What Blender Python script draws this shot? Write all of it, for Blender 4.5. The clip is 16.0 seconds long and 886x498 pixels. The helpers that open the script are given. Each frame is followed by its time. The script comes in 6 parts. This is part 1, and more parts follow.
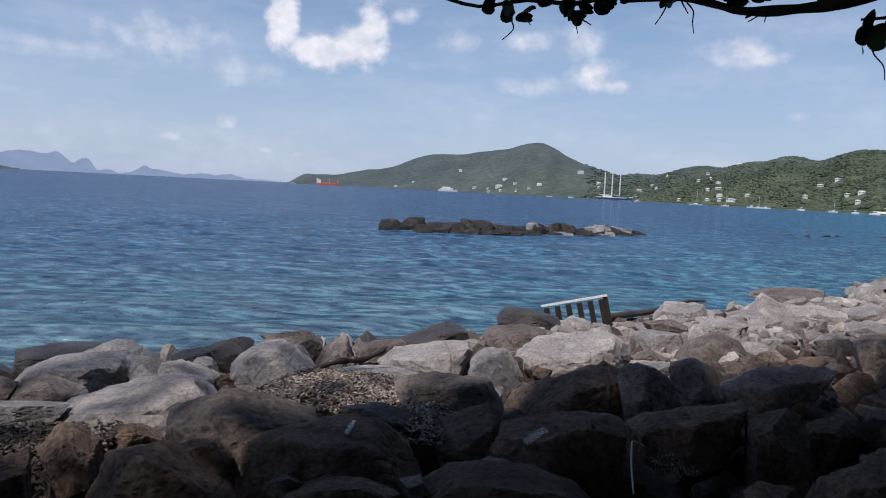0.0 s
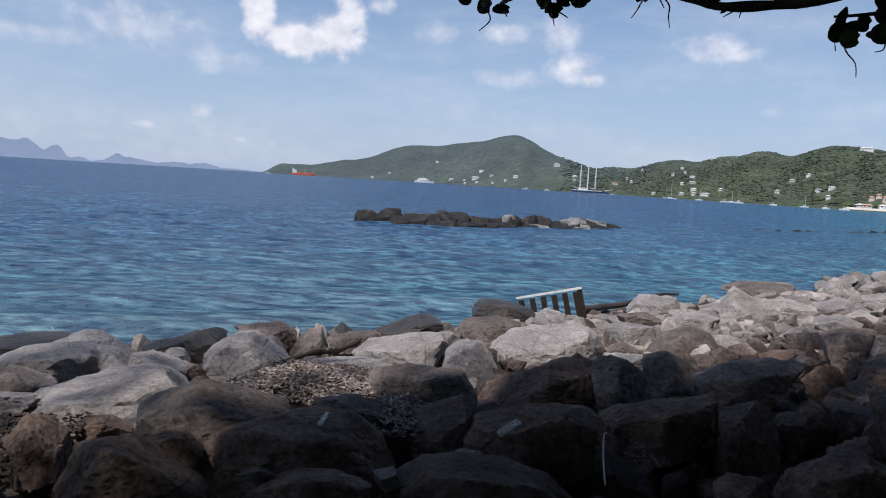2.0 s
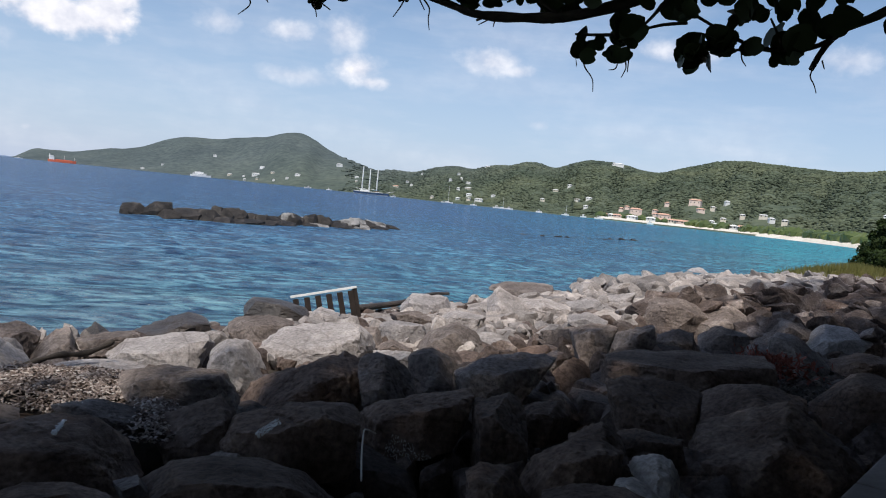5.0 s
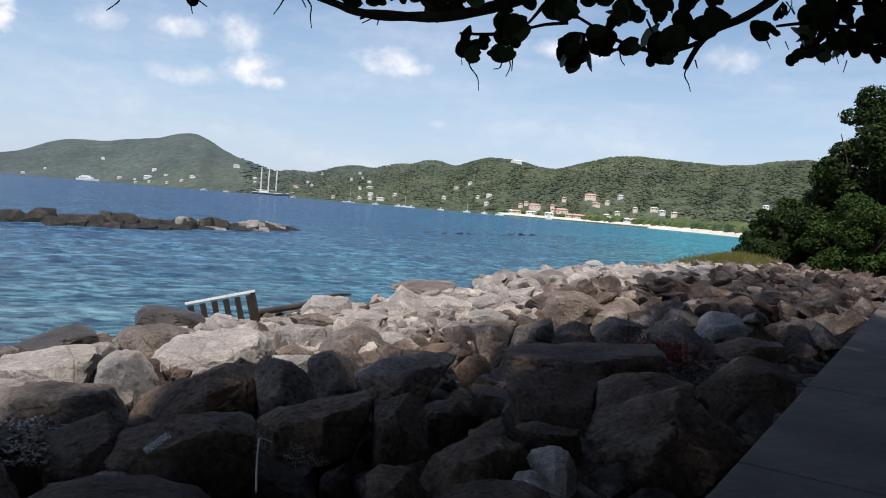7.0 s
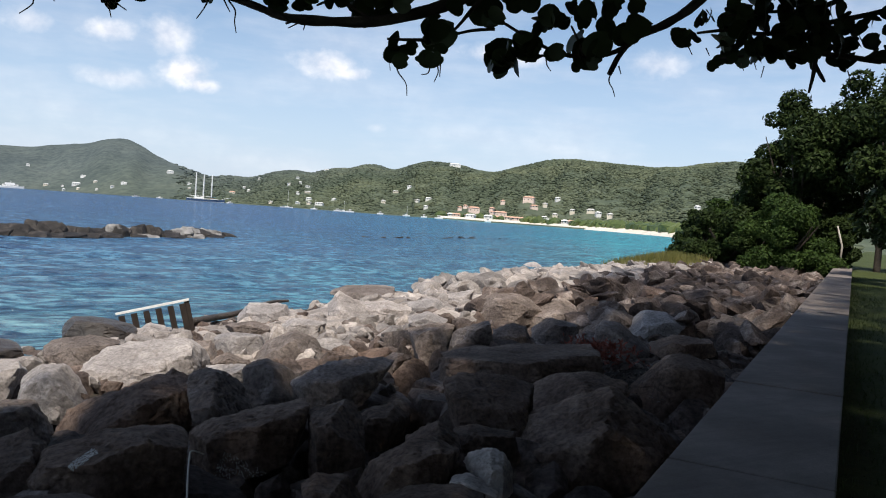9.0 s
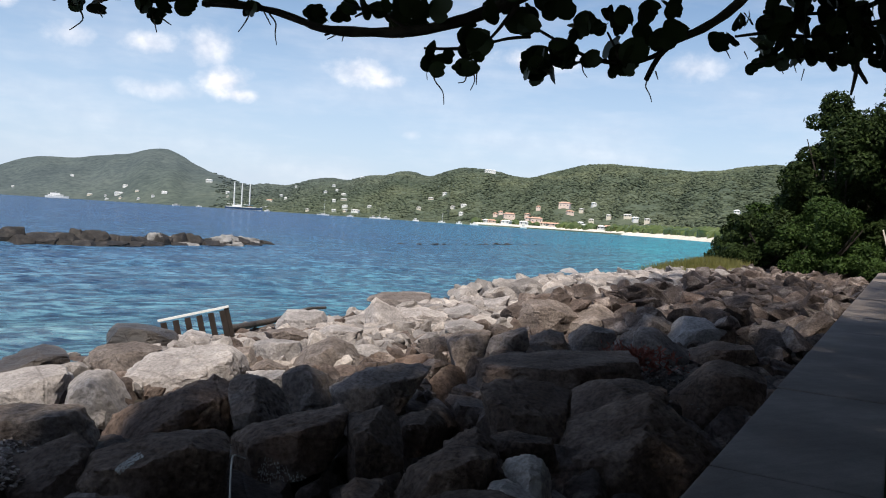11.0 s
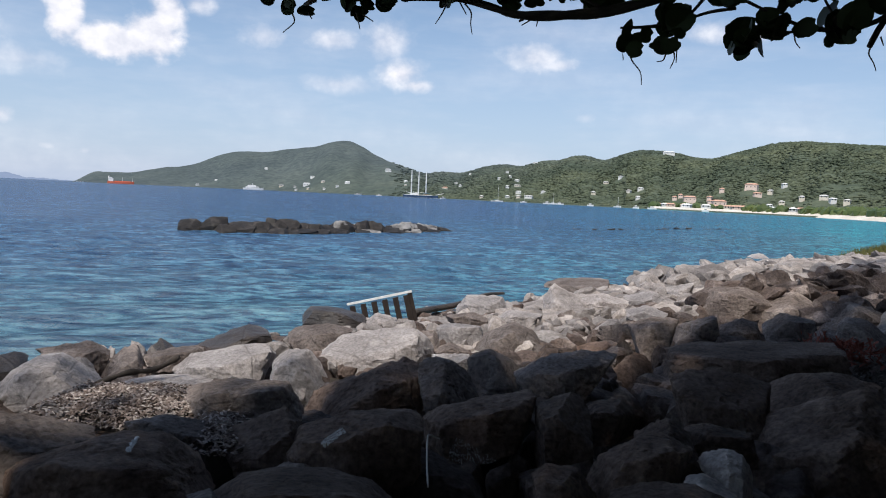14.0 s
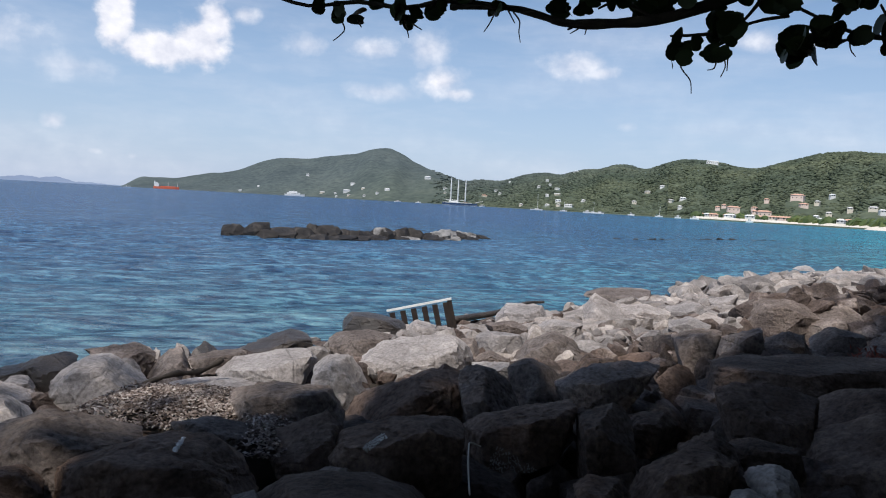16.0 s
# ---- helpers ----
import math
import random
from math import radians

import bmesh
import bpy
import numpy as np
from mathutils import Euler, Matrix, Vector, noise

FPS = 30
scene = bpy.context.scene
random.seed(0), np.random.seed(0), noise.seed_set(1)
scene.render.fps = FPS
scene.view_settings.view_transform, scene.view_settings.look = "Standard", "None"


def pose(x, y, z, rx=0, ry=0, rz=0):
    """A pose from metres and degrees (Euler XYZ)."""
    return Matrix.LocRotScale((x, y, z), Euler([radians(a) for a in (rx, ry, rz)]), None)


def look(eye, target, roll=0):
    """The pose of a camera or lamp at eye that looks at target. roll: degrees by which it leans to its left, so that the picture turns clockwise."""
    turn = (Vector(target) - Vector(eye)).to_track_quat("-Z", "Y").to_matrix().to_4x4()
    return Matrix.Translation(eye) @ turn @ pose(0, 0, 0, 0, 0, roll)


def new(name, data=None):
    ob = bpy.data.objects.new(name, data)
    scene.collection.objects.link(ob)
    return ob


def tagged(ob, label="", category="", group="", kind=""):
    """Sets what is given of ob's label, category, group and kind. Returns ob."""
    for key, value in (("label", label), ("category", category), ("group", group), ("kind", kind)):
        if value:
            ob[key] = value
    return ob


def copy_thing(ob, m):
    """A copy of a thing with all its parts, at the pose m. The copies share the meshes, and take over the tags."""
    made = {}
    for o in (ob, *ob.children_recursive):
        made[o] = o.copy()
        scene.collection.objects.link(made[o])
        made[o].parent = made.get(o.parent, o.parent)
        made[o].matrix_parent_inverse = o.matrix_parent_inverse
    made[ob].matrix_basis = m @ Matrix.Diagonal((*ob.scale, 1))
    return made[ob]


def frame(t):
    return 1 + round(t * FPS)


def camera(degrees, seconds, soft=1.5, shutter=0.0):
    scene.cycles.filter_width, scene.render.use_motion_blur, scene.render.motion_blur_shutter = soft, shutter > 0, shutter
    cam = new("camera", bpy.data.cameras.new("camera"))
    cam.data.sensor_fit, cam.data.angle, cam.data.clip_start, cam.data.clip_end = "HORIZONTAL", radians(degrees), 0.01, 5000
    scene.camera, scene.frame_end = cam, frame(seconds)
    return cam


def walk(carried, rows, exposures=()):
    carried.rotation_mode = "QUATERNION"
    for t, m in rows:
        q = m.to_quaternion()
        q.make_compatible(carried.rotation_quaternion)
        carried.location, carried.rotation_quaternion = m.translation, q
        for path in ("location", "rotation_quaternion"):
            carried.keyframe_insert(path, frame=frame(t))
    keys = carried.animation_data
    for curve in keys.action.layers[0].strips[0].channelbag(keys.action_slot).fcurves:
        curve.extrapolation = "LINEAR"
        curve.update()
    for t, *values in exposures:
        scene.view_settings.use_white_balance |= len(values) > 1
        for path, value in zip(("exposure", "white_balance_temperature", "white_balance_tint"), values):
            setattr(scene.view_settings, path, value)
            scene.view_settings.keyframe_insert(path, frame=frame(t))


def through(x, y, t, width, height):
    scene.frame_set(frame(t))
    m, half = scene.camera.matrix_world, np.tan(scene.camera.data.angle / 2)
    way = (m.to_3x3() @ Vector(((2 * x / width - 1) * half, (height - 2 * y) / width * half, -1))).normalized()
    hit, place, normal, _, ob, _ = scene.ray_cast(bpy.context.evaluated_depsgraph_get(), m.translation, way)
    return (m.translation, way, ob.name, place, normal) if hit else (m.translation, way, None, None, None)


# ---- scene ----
cam = camera(59.20, 16.0, 1.05)
PATH = [
    (0.0, pose(0.000, 0.000, 2.850, 85.67, -2.88, -0.00)),
    (0.5, pose(-0.005, -0.012, 2.856, 85.29, -3.08, 0.02)),
    (1.0, pose(-0.000, -0.013, 2.857, 85.07, -3.11, 0.01)),
    (1.5, pose(0.004, -0.000, 2.852, 84.90, -3.24, -0.80)),
    (2.0, pose(0.007, 0.014, 2.851, 85.14, -3.48, -1.72)),
    (2.5, pose(0.014, 0.012, 2.849, 85.73, -3.60, -3.55)),
    (3.0, pose(0.038, 0.009, 2.851, 85.72, -3.45, -4.73)),
    (3.5, pose(0.047, 0.021, 2.848, 85.68, -3.78, -5.98)),
    (4.0, pose(0.067, 0.025, 2.843, 86.23, -4.09, -8.77)),
    (4.5, pose(0.110, 0.038, 2.837, 86.22, -4.74, -13.72)),
    (5.0, pose(0.123, 0.044, 2.833, 86.43, -5.83, -17.63)),
    (5.2, pose(0.128, 0.044, 2.835, 86.38, -5.85, -18.50)),
    (7.3, pose(0.199, 0.057, 2.852, 87.09, -4.50, -25.24)),
    (7.5, pose(0.203, 0.051, 2.855, 87.17, -4.44, -25.41)),
    (8.0, pose(0.214, 0.036, 2.855, 87.44, -4.13, -26.80)),
    (8.5, pose(0.222, 0.037, 2.853, 87.70, -3.87, -28.00)),
    (8.7, pose(0.226, 0.037, 2.856, 87.60, -3.90, -28.49)),
    (9.8, pose(0.232, 0.020, 2.858, 87.85, -3.90, -30.60)),
    (10.8, pose(0.208, 0.015, 2.857, 88.02, -3.70, -28.00)),
    (11.0, pose(0.207, 0.013, 2.859, 87.90, -3.52, -26.68)),
    (11.5, pose(0.192, 0.040, 2.850, 87.27, -3.10, -23.45)),
    (12.0, pose(0.164, 0.044, 2.849, 87.12, -2.77, -20.34)),
    (12.5, pose(0.146, 0.053, 2.854, 86.90, -2.68, -18.03)),
    (13.0, pose(0.130, 0.054, 2.849, 86.68, -2.69, -16.29)),
    (13.5, pose(0.122, 0.055, 2.850, 86.36, -2.61, -14.77)),
    (14.0, pose(0.113, 0.053, 2.854, 86.19, -2.56, -13.99)),
    (14.5, pose(0.107, 0.063, 2.847, 86.30, -2.76, -12.85)),
    (15.0, pose(0.091, 0.044, 2.858, 86.62, -2.89, -12.27)),
    (15.5, pose(0.095, 0.058, 2.850, 86.77, -2.87, -11.79)),
    (16.0, pose(0.079, 0.050, 2.851, 86.61, -3.10, -11.11)),
]
EXPOSURES = [(0.0, 0.22, 6180, 12), (1.5, 0.24, 6180, 12), (3.5, 0.36, 6300, 11), (5.0, 0.46, 6400, 10), (7.5, 0.60, 6650, 9), (9.7, 0.72, 6750, 9), (11.0, 0.71, 6700, 9), (12.5, 0.56, 6550, 9), (14.5, 0.45, 6350, 10), (16.0, 0.42, 6300, 10)]
walk(cam, PATH, EXPOSURES)
scene.view_settings.exposure = 0.0

# ---- world and sun ----
SUN_AZ, SUN_EL = -140.0, 62.0


def build_sky():
    world = bpy.data.worlds.new("sky")
    scene.world = world
    world.use_nodes = True
    nt = world.node_tree
    nt.nodes.clear()

    def node(kind, **sockets):
        n = nt.nodes.new(kind)
        for key, value in sockets.items():
            n.inputs[int(key[1:])].default_value = value
        return n

    def math_node(op, a, b=None, c=None):
        n = nt.nodes.new("ShaderNodeMath")
        n.operation = op
        for i, v in enumerate((a, b, c)):
            if v is None:
                continue
            if isinstance(v, (int, float)):
                n.inputs[i].default_value = v
            else:
                nt.links.new(v, n.inputs[i])
        return n.outputs[0]

    sky = nt.nodes.new("ShaderNodeTexSky")
    sky.sky_type = "NISHITA"
    sky.sun_disc = False
    sky.sun_elevation, sky.sun_rotation = radians(SUN_EL), radians(SUN_AZ)
    sky.air_density, sky.dust_density, sky.ozone_density = 1.0, 0.3, 3.0
    coord = nt.nodes.new("ShaderNodeTexCoord")
    sep = nt.nodes.new("ShaderNodeSeparateXYZ")
    nt.links.new(coord.outputs["Generated"], sep.inputs[0])
    az = math_node("MULTIPLY", math_node("ARCTAN2", sep.outputs[0], sep.outputs[1]), 57.2958)
    el = math_node("MULTIPLY", math_node("ARCSINE", sep.outputs[2]), 57.2958)
    place = nt.nodes.new("ShaderNodeCombineXYZ")
    nt.links.new(az, place.inputs[0])
    nt.links.new(el, place.inputs[1])

    def noise_of(scale, detail, stretch, rough=0.55):
        sc = nt.nodes.new("ShaderNodeVectorMath")
        sc.operation = "MULTIPLY"
        nt.links.new(place.outputs[0], sc.inputs[0])
        sc.inputs[1].default_value = stretch
        n = nt.nodes.new("ShaderNodeTexNoise")
        n.inputs["Scale"].default_value, n.inputs["Detail"].default_value, n.inputs["Roughness"].default_value = scale, detail, rough
        nt.links.new(sc.outputs[0], n.inputs["Vector"])
        return n.outputs["Fac"]

    puff = noise_of(0.55, 7, (1, 1.2, 1), 0.55)
    wisp = noise_of(0.11, 5, (0.55, 2.4, 1), 0.6)
    cover = None

    def cloud(a, e, wa, we, density, sharp):
        nonlocal cover
        sub = nt.nodes.new("ShaderNodeVectorMath")
        sub.operation = "SUBTRACT"
        nt.links.new(place.outputs[0], sub.inputs[0])
        sub.inputs[1].default_value = (a, e, 0)
        mul = nt.nodes.new("ShaderNodeVectorMath")
        mul.operation = "MULTIPLY"
        nt.links.new(sub.outputs[0], mul.inputs[0])
        mul.inputs[1].default_value = (1 / wa, 1 / we, 0)
        ln = nt.nodes.new("ShaderNodeVectorMath")
        ln.operation = "LENGTH"
        nt.links.new(mul.outputs[0], ln.inputs[0])
        reach = math_node("MULTIPLY_ADD", puff, -1.25, math_node("ADD", ln.outputs["Value"], 0.58))
        m = nt.nodes.new("ShaderNodeMapRange")
        m.interpolation_type = "SMOOTHSTEP"
        nt.links.new(reach, m.inputs[0])
        m.inputs[1].default_value, m.inputs[2].default_value = 1.0, 1.0 - sharp
        m.inputs[3].default_value, m.inputs[4].default_value = 0.0, density
        cover = m.outputs[0] if cover is None else math_node("MAXIMUM", cover, m.outputs[0])

    cloud(-11.9, 11.0, 1.5, 2.9, 1, 0.6)
    cloud(-9.2, 9.3, 3.6, 1.5, 1, 0.6)
    cloud(-6.6, 9.9, 2.4, 2.0, 1, 0.6)
    cloud(-5.6, 11.4, 1.5, 2.0, 1, 0.7)
    cloud(-3.6, 12.2, 1.5, 0.8, 0.7, 1.0)
    cloud(0.9, 10.6, 2.13, 1.13, 0.54, 1.15)
    cloud(5.6, 10.7, 2.76, 1.13, 0.68, 1.15)
    cloud(9.4, 10.9, 2.4, 1.9, 0.68, 1.15)
    cloud(10.6, 8.7, 2.3, 1.45, 1, 1.15)
    cloud(11.6, 7.9, 2.11, 0.73, 0.85, 1.15)
    cloud(6.2, 7.7, 4.01, 0.87, 0.51, 1.15)
    cloud(20.2, 10.2, 3.4, 1.6, 0.74, 1.15)
    cloud(22, 9.7, 2.13, 0.75, 0.68, 1.15)
    cloud(24, 6.1, 1.13, 0.5, 0.3, 1.15)
    cloud(33, 11.8, 4.51, 1.13, 0.68, 1.15)
    cloud(44, 11.5, 3.14, 1.25, 0.54, 1.15)
    cloud(31, 5.9, 5.02, 0.63, 0.22, 1.15)
    cloud(-15.5, 4, 1.01, 0.75, 0.68, 1.15)
    cloud(-19.3, 2.8, 1.25, 0.44, 0.47, 1.15)
    cloud(-13, 2.2, 0.87, 0.38, 0.41, 1.15)
    cloud(-10.6, 2, 0.75, 0.38, 0.41, 1.15)
    cloud(-20, 9.3, 5.64, 2.26, 0.61, 1.15)
    cloud(-26, 8, 7.53, 1.01, 0.47, 1.15)
    cloud(-14.5, 7.6, 3.76, 1.25, 0.47, 1.15)
    veil = nt.nodes.new("ShaderNodeMapRange")
    veil.inputs[1].default_value, veil.inputs[2].default_value = 0.42, 0.85
    veil.inputs[3].default_value, veil.inputs[4].default_value = 0.0, 0.42
    nt.links.new(wisp, veil.inputs[0])
    cover = math_node("MAXIMUM", cover, veil.outputs[0])
    # thin bright haze low over the sea
    low = nt.nodes.new("ShaderNodeMapRange")
    low.inputs[1].default_value, low.inputs[2].default_value = -1.0, 16.0
    low.inputs[3].default_value, low.inputs[4].default_value = HAZE_LOW, 0.0
    nt.links.new(el, low.inputs[0])
    hazy = nt.nodes.new("ShaderNodeMix")
    hazy.data_type = "RGBA"
    nt.links.new(low.outputs[0], hazy.inputs[0])
    nt.links.new(sky.outputs[0], hazy.inputs[6])
    hazy.inputs[7].default_value = HAZE
    shade = nt.nodes.new("ShaderNodeMapRange")
    shade.inputs[1].default_value, shade.inputs[2].default_value = 0.35, 0.7
    nt.links.new(puff, shade.inputs[0])
    tone = nt.nodes.new("ShaderNodeMix")
    tone.data_type = "RGBA"
    nt.links.new(shade.outputs[0], tone.inputs[0])
    tone.inputs[6].default_value, tone.inputs[7].default_value = CLOUD_DIM, CLOUD_LIT
    mix = nt.nodes.new("ShaderNodeMix")
    mix.data_type = "RGBA"
    nt.links.new(cover, mix.inputs[0])
    nt.links.new(hazy.outputs[2], mix.inputs[6])
    nt.links.new(tone.outputs[2], mix.inputs[7])
    back = nt.nodes.new("ShaderNodeBackground")
    back.inputs[1].default_value = SKY_STRENGTH
    nt.links.new(mix.outputs[2], back.inputs[0])
    out = nt.nodes.new("ShaderNodeOutputWorld")
    nt.links.new(back.outputs[0], out.inputs[0])


SKY_STRENGTH, HAZE_LOW, HAZE = 0.087, 0.9, (4.0, 4.85, 6.6, 1)
CLOUD_DIM, CLOUD_LIT = (6.0, 6.2, 7.1, 1), (9.2, 9.0, 9.2, 1)
build_sky()

sun_data = bpy.data.lights.new("sun", "SUN")
sun_data.energy, sun_data.angle, sun_data.color = 3.1, radians(3.0), (1.0, 0.94, 0.86)
sun = new("sun", sun_data)
sun.matrix_world = look((0, 0, 60), (-60 * math.cos(radians(SUN_EL)) * math.sin(radians(SUN_AZ)), -60 * math.cos(radians(SUN_EL)) * math.cos(radians(SUN_AZ)), 60 - 60 * math.sin(radians(SUN_EL))))


# ---- materials ----
def material(name, rough=0.8, spec=0.3):
    m = bpy.data.materials.new(name)
    m.use_nodes = True
    nt = m.node_tree
    b = nt.nodes["Principled BSDF"]
    b.inputs["Roughness"].default_value = rough
    b.inputs["Specular IOR Level"].default_value = spec
    return m, nt, b


def tex(nt, kind, scale, detail=4, vector=None, rough=0.55):
    n = nt.nodes.new(kind)
    n.inputs["Scale"].default_value = scale
    if "Detail" in n.inputs and kind == "ShaderNodeTexNoise":
        n.inputs["Detail"].default_value, n.inputs["Roughness"].default_value = detail, rough
    if vector is not None:
        nt.links.new(vector, n.inputs["Vector"])
    return n


def ramp(nt, fac, *stops):
    r = nt.nodes.new("ShaderNodeValToRGB")
    while len(r.color_ramp.elements) < len(stops):
        r.color_ramp.elements.new(0.5)
    for e, (pos, col) in zip(r.color_ramp.elements, stops):
        e.position, e.color = pos, (*col, 1)
    nt.links.new(fac, r.inputs[0])
    return r.outputs[0]


def blend(nt, fac, a, b, mode="MIX"):
    n = nt.nodes.new("ShaderNodeMix")
    n.data_type, n.blend_type = "RGBA", mode
    for i, v in ((0, fac), (6, a), (7, b)):
        if isinstance(v, (float, int)):
            n.inputs[i].default_value = v
        elif isinstance(v, tuple):
            n.inputs[i].default_value = (*v, 1)
        else:
            nt.links.new(v, n.inputs[i])
    return n.outputs[2]


def bump(nt, b, height, strength, distance, under=None):
    n = nt.nodes.new("ShaderNodeBump")
    n.inputs["Strength"].default_value, n.inputs["Distance"].default_value = strength, distance
    nt.links.new(height, n.inputs["Height"])
    if under is not None:
        nt.links.new(under, n.inputs["Normal"])
    nt.links.new(n.outputs[0], b.inputs["Normal"])
    return n.outputs[0]


def place_of(nt, object_space=False):
    if object_space:
        c = nt.nodes.new("ShaderNodeTexCoord")
        return c.outputs["Object"]
    return nt.nodes.new("ShaderNodeNewGeometry").outputs["Position"]


def scaled(nt, vec, s, turn=0.0):
    n = nt.nodes.new("ShaderNodeMapping")
    n.inputs["Scale"].default_value = s
    n.inputs["Rotation"].default_value = (0, 0, radians(turn))
    nt.links.new(vec, n.inputs[0])
    return n.outputs[0]


def stone(name, dark, mid, light, rough=0.85, spec=0.25, by_island=False, grit=0.6, drip=0.0):
    m, nt, b = material(name, rough, spec)
    p = place_of(nt)
    big = tex(nt, "ShaderNodeTexNoise", 1.7, 5, p, 0.6)
    fine = tex(nt, "ShaderNodeTexNoise", 22, 6, p, 0.65)
    col = ramp(nt, big.outputs["Fac"], (0.3, dark), (0.52, mid), (0.72, light))
    speck = ramp(nt, fine.outputs["Fac"], (0.34, (0.5, 0.48, 0.46)), (0.52, (1, 1, 1)), (0.68, (1.4, 1.37, 1.34)))
    col = blend(nt, grit, col, speck, "MULTIPLY")
    info = nt.nodes.new("ShaderNodeObjectInfo")
    each = nt.nodes.new("ShaderNodeNewGeometry").outputs["Random Per Island"] if by_island else info.outputs["Random"]
    wide = 0.55 if by_island else 0.72
    own = ramp(nt, each, (0.0, (wide, wide * 0.98, wide * 0.97)), (0.5, (0.98, 0.96, 0.94)), (1.0, (1.9 - wide, 1.84 - wide, 1.78 - wide)))
    col = blend(nt, 0.8, col, own, "MULTIPLY")
    crack = tex(nt, "ShaderNodeTexVoronoi", 1.3, vector=scaled(nt, p, (1, 0.6, 1.4), 30))
    crack.feature = "DISTANCE_TO_EDGE"
    line = nt.nodes.new("ShaderNodeMapRange")
    line.inputs[1].default_value, line.inputs[2].default_value = 0.0, 0.025
    nt.links.new(crack.outputs["Distance"], line.inputs[0])
    col = blend(nt, 0.35, col, ramp(nt, line.outputs[0], (0.0, (0.45, 0.42, 0.4)), (1.0, (1, 1, 1))), "MULTIPLY")
    vein = tex(nt, "ShaderNodeTexNoise", 4.2, 7, p, 0.72)
    col = blend(nt, grit * 0.45, col, ramp(nt, vein.outputs["Fac"], (0.36, (0.48, 0.44, 0.42)), (0.5, (1, 1, 1)), (0.64, (1.4, 1.38, 1.35))), "MULTIPLY")
    # Creases painted darker as if shaded, worn convex edges lighter.
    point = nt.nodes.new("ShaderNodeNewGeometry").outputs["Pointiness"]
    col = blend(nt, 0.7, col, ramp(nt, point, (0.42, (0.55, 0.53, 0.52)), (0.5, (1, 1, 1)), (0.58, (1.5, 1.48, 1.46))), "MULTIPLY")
    if drip:
        # droppings that whiten the tops and run down
        g = nt.nodes.new("ShaderNodeNewGeometry")
        sep = nt.nodes.new("ShaderNodeSeparateXYZ")
        nt.links.new(g.outputs["Normal"], sep.inputs[0])
        runs = tex(nt, "ShaderNodeTexNoise", 1.6, 4, scaled(nt, p, (1, 1, 0.5)), 0.6)
        add = nt.nodes.new("ShaderNodeMath")
        add.operation = "MULTIPLY_ADD"
        nt.links.new(sep.outputs[2], add.inputs[0])
        add.inputs[1].default_value = 0.3
        nt.links.new(runs.outputs["Fac"], add.inputs[2])
        spread = ramp(nt, add.outputs[0], (0.64 - 0.16 * drip, (0, 0, 0)), (0.92 - 0.16 * drip, (drip, drip, drip)))
        col = blend(nt, spread, col, (0.62, 0.60, 0.57))
    nt.links.new(col, b.inputs["Base Color"])
    mid_n = tex(nt, "ShaderNodeTexNoise", 6, 8, p, 0.7)
    first = bump(nt, b, mid_n.outputs["Fac"], 1.0, 0.02 + 0.035 * grit)
    second = bump(nt, b, fine.outputs["Fac"], 0.9, 0.006 + 0.022 * grit, first)
    bump(nt, b, line.outputs[0], 0.4, 0.02, second)
    return m


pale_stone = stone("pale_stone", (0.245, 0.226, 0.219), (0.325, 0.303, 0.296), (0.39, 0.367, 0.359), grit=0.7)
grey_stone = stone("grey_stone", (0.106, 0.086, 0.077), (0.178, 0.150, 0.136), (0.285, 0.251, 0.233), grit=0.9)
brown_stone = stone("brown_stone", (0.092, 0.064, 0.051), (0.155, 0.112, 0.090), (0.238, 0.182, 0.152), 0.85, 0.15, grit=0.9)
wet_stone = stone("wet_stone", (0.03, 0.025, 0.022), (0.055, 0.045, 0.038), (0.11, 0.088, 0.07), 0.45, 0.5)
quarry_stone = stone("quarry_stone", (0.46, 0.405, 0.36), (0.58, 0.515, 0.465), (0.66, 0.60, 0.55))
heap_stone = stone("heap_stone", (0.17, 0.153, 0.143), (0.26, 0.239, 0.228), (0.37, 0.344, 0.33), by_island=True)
# Brown stone, darkened further to carry the shade by the wall and in gaps.
shaded_heap_stone = stone("shaded_heap_stone", (0.040, 0.030, 0.026), (0.100, 0.078, 0.069), (0.27, 0.235, 0.218), by_island=True, grit=0.9)
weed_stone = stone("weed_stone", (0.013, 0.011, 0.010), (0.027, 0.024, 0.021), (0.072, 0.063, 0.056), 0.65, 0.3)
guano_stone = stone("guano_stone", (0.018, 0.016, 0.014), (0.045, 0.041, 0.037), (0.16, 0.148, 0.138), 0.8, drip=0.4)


def simple(name, col, rough=0.7, spec=0.3, vary=0.25, scale=6.0, metal=0.0, relief=0.0):
    """A plain surface with mottling at two scales."""
    m, nt, b = material(name, rough, spec)
    p = place_of(nt)
    a = tex(nt, "ShaderNodeTexNoise", scale, 5, p)
    c = tex(nt, "ShaderNodeTexNoise", scale * 9, 3, p)
    lo, hi = tuple(v * (1 - vary) for v in col), tuple(min(1, v * (1 + vary)) for v in col)
    k = blend(nt, 0.35, ramp(nt, a.outputs["Fac"], (0.3, lo), (0.7, hi)), ramp(nt, c.outputs["Fac"], (0.3, lo), (0.7, hi)))
    nt.links.new(k, b.inputs["Base Color"])
    b.inputs["Metallic"].default_value = metal
    if relief:
        bump(nt, b, c.outputs["Fac"], 0.5, relief)
    return m


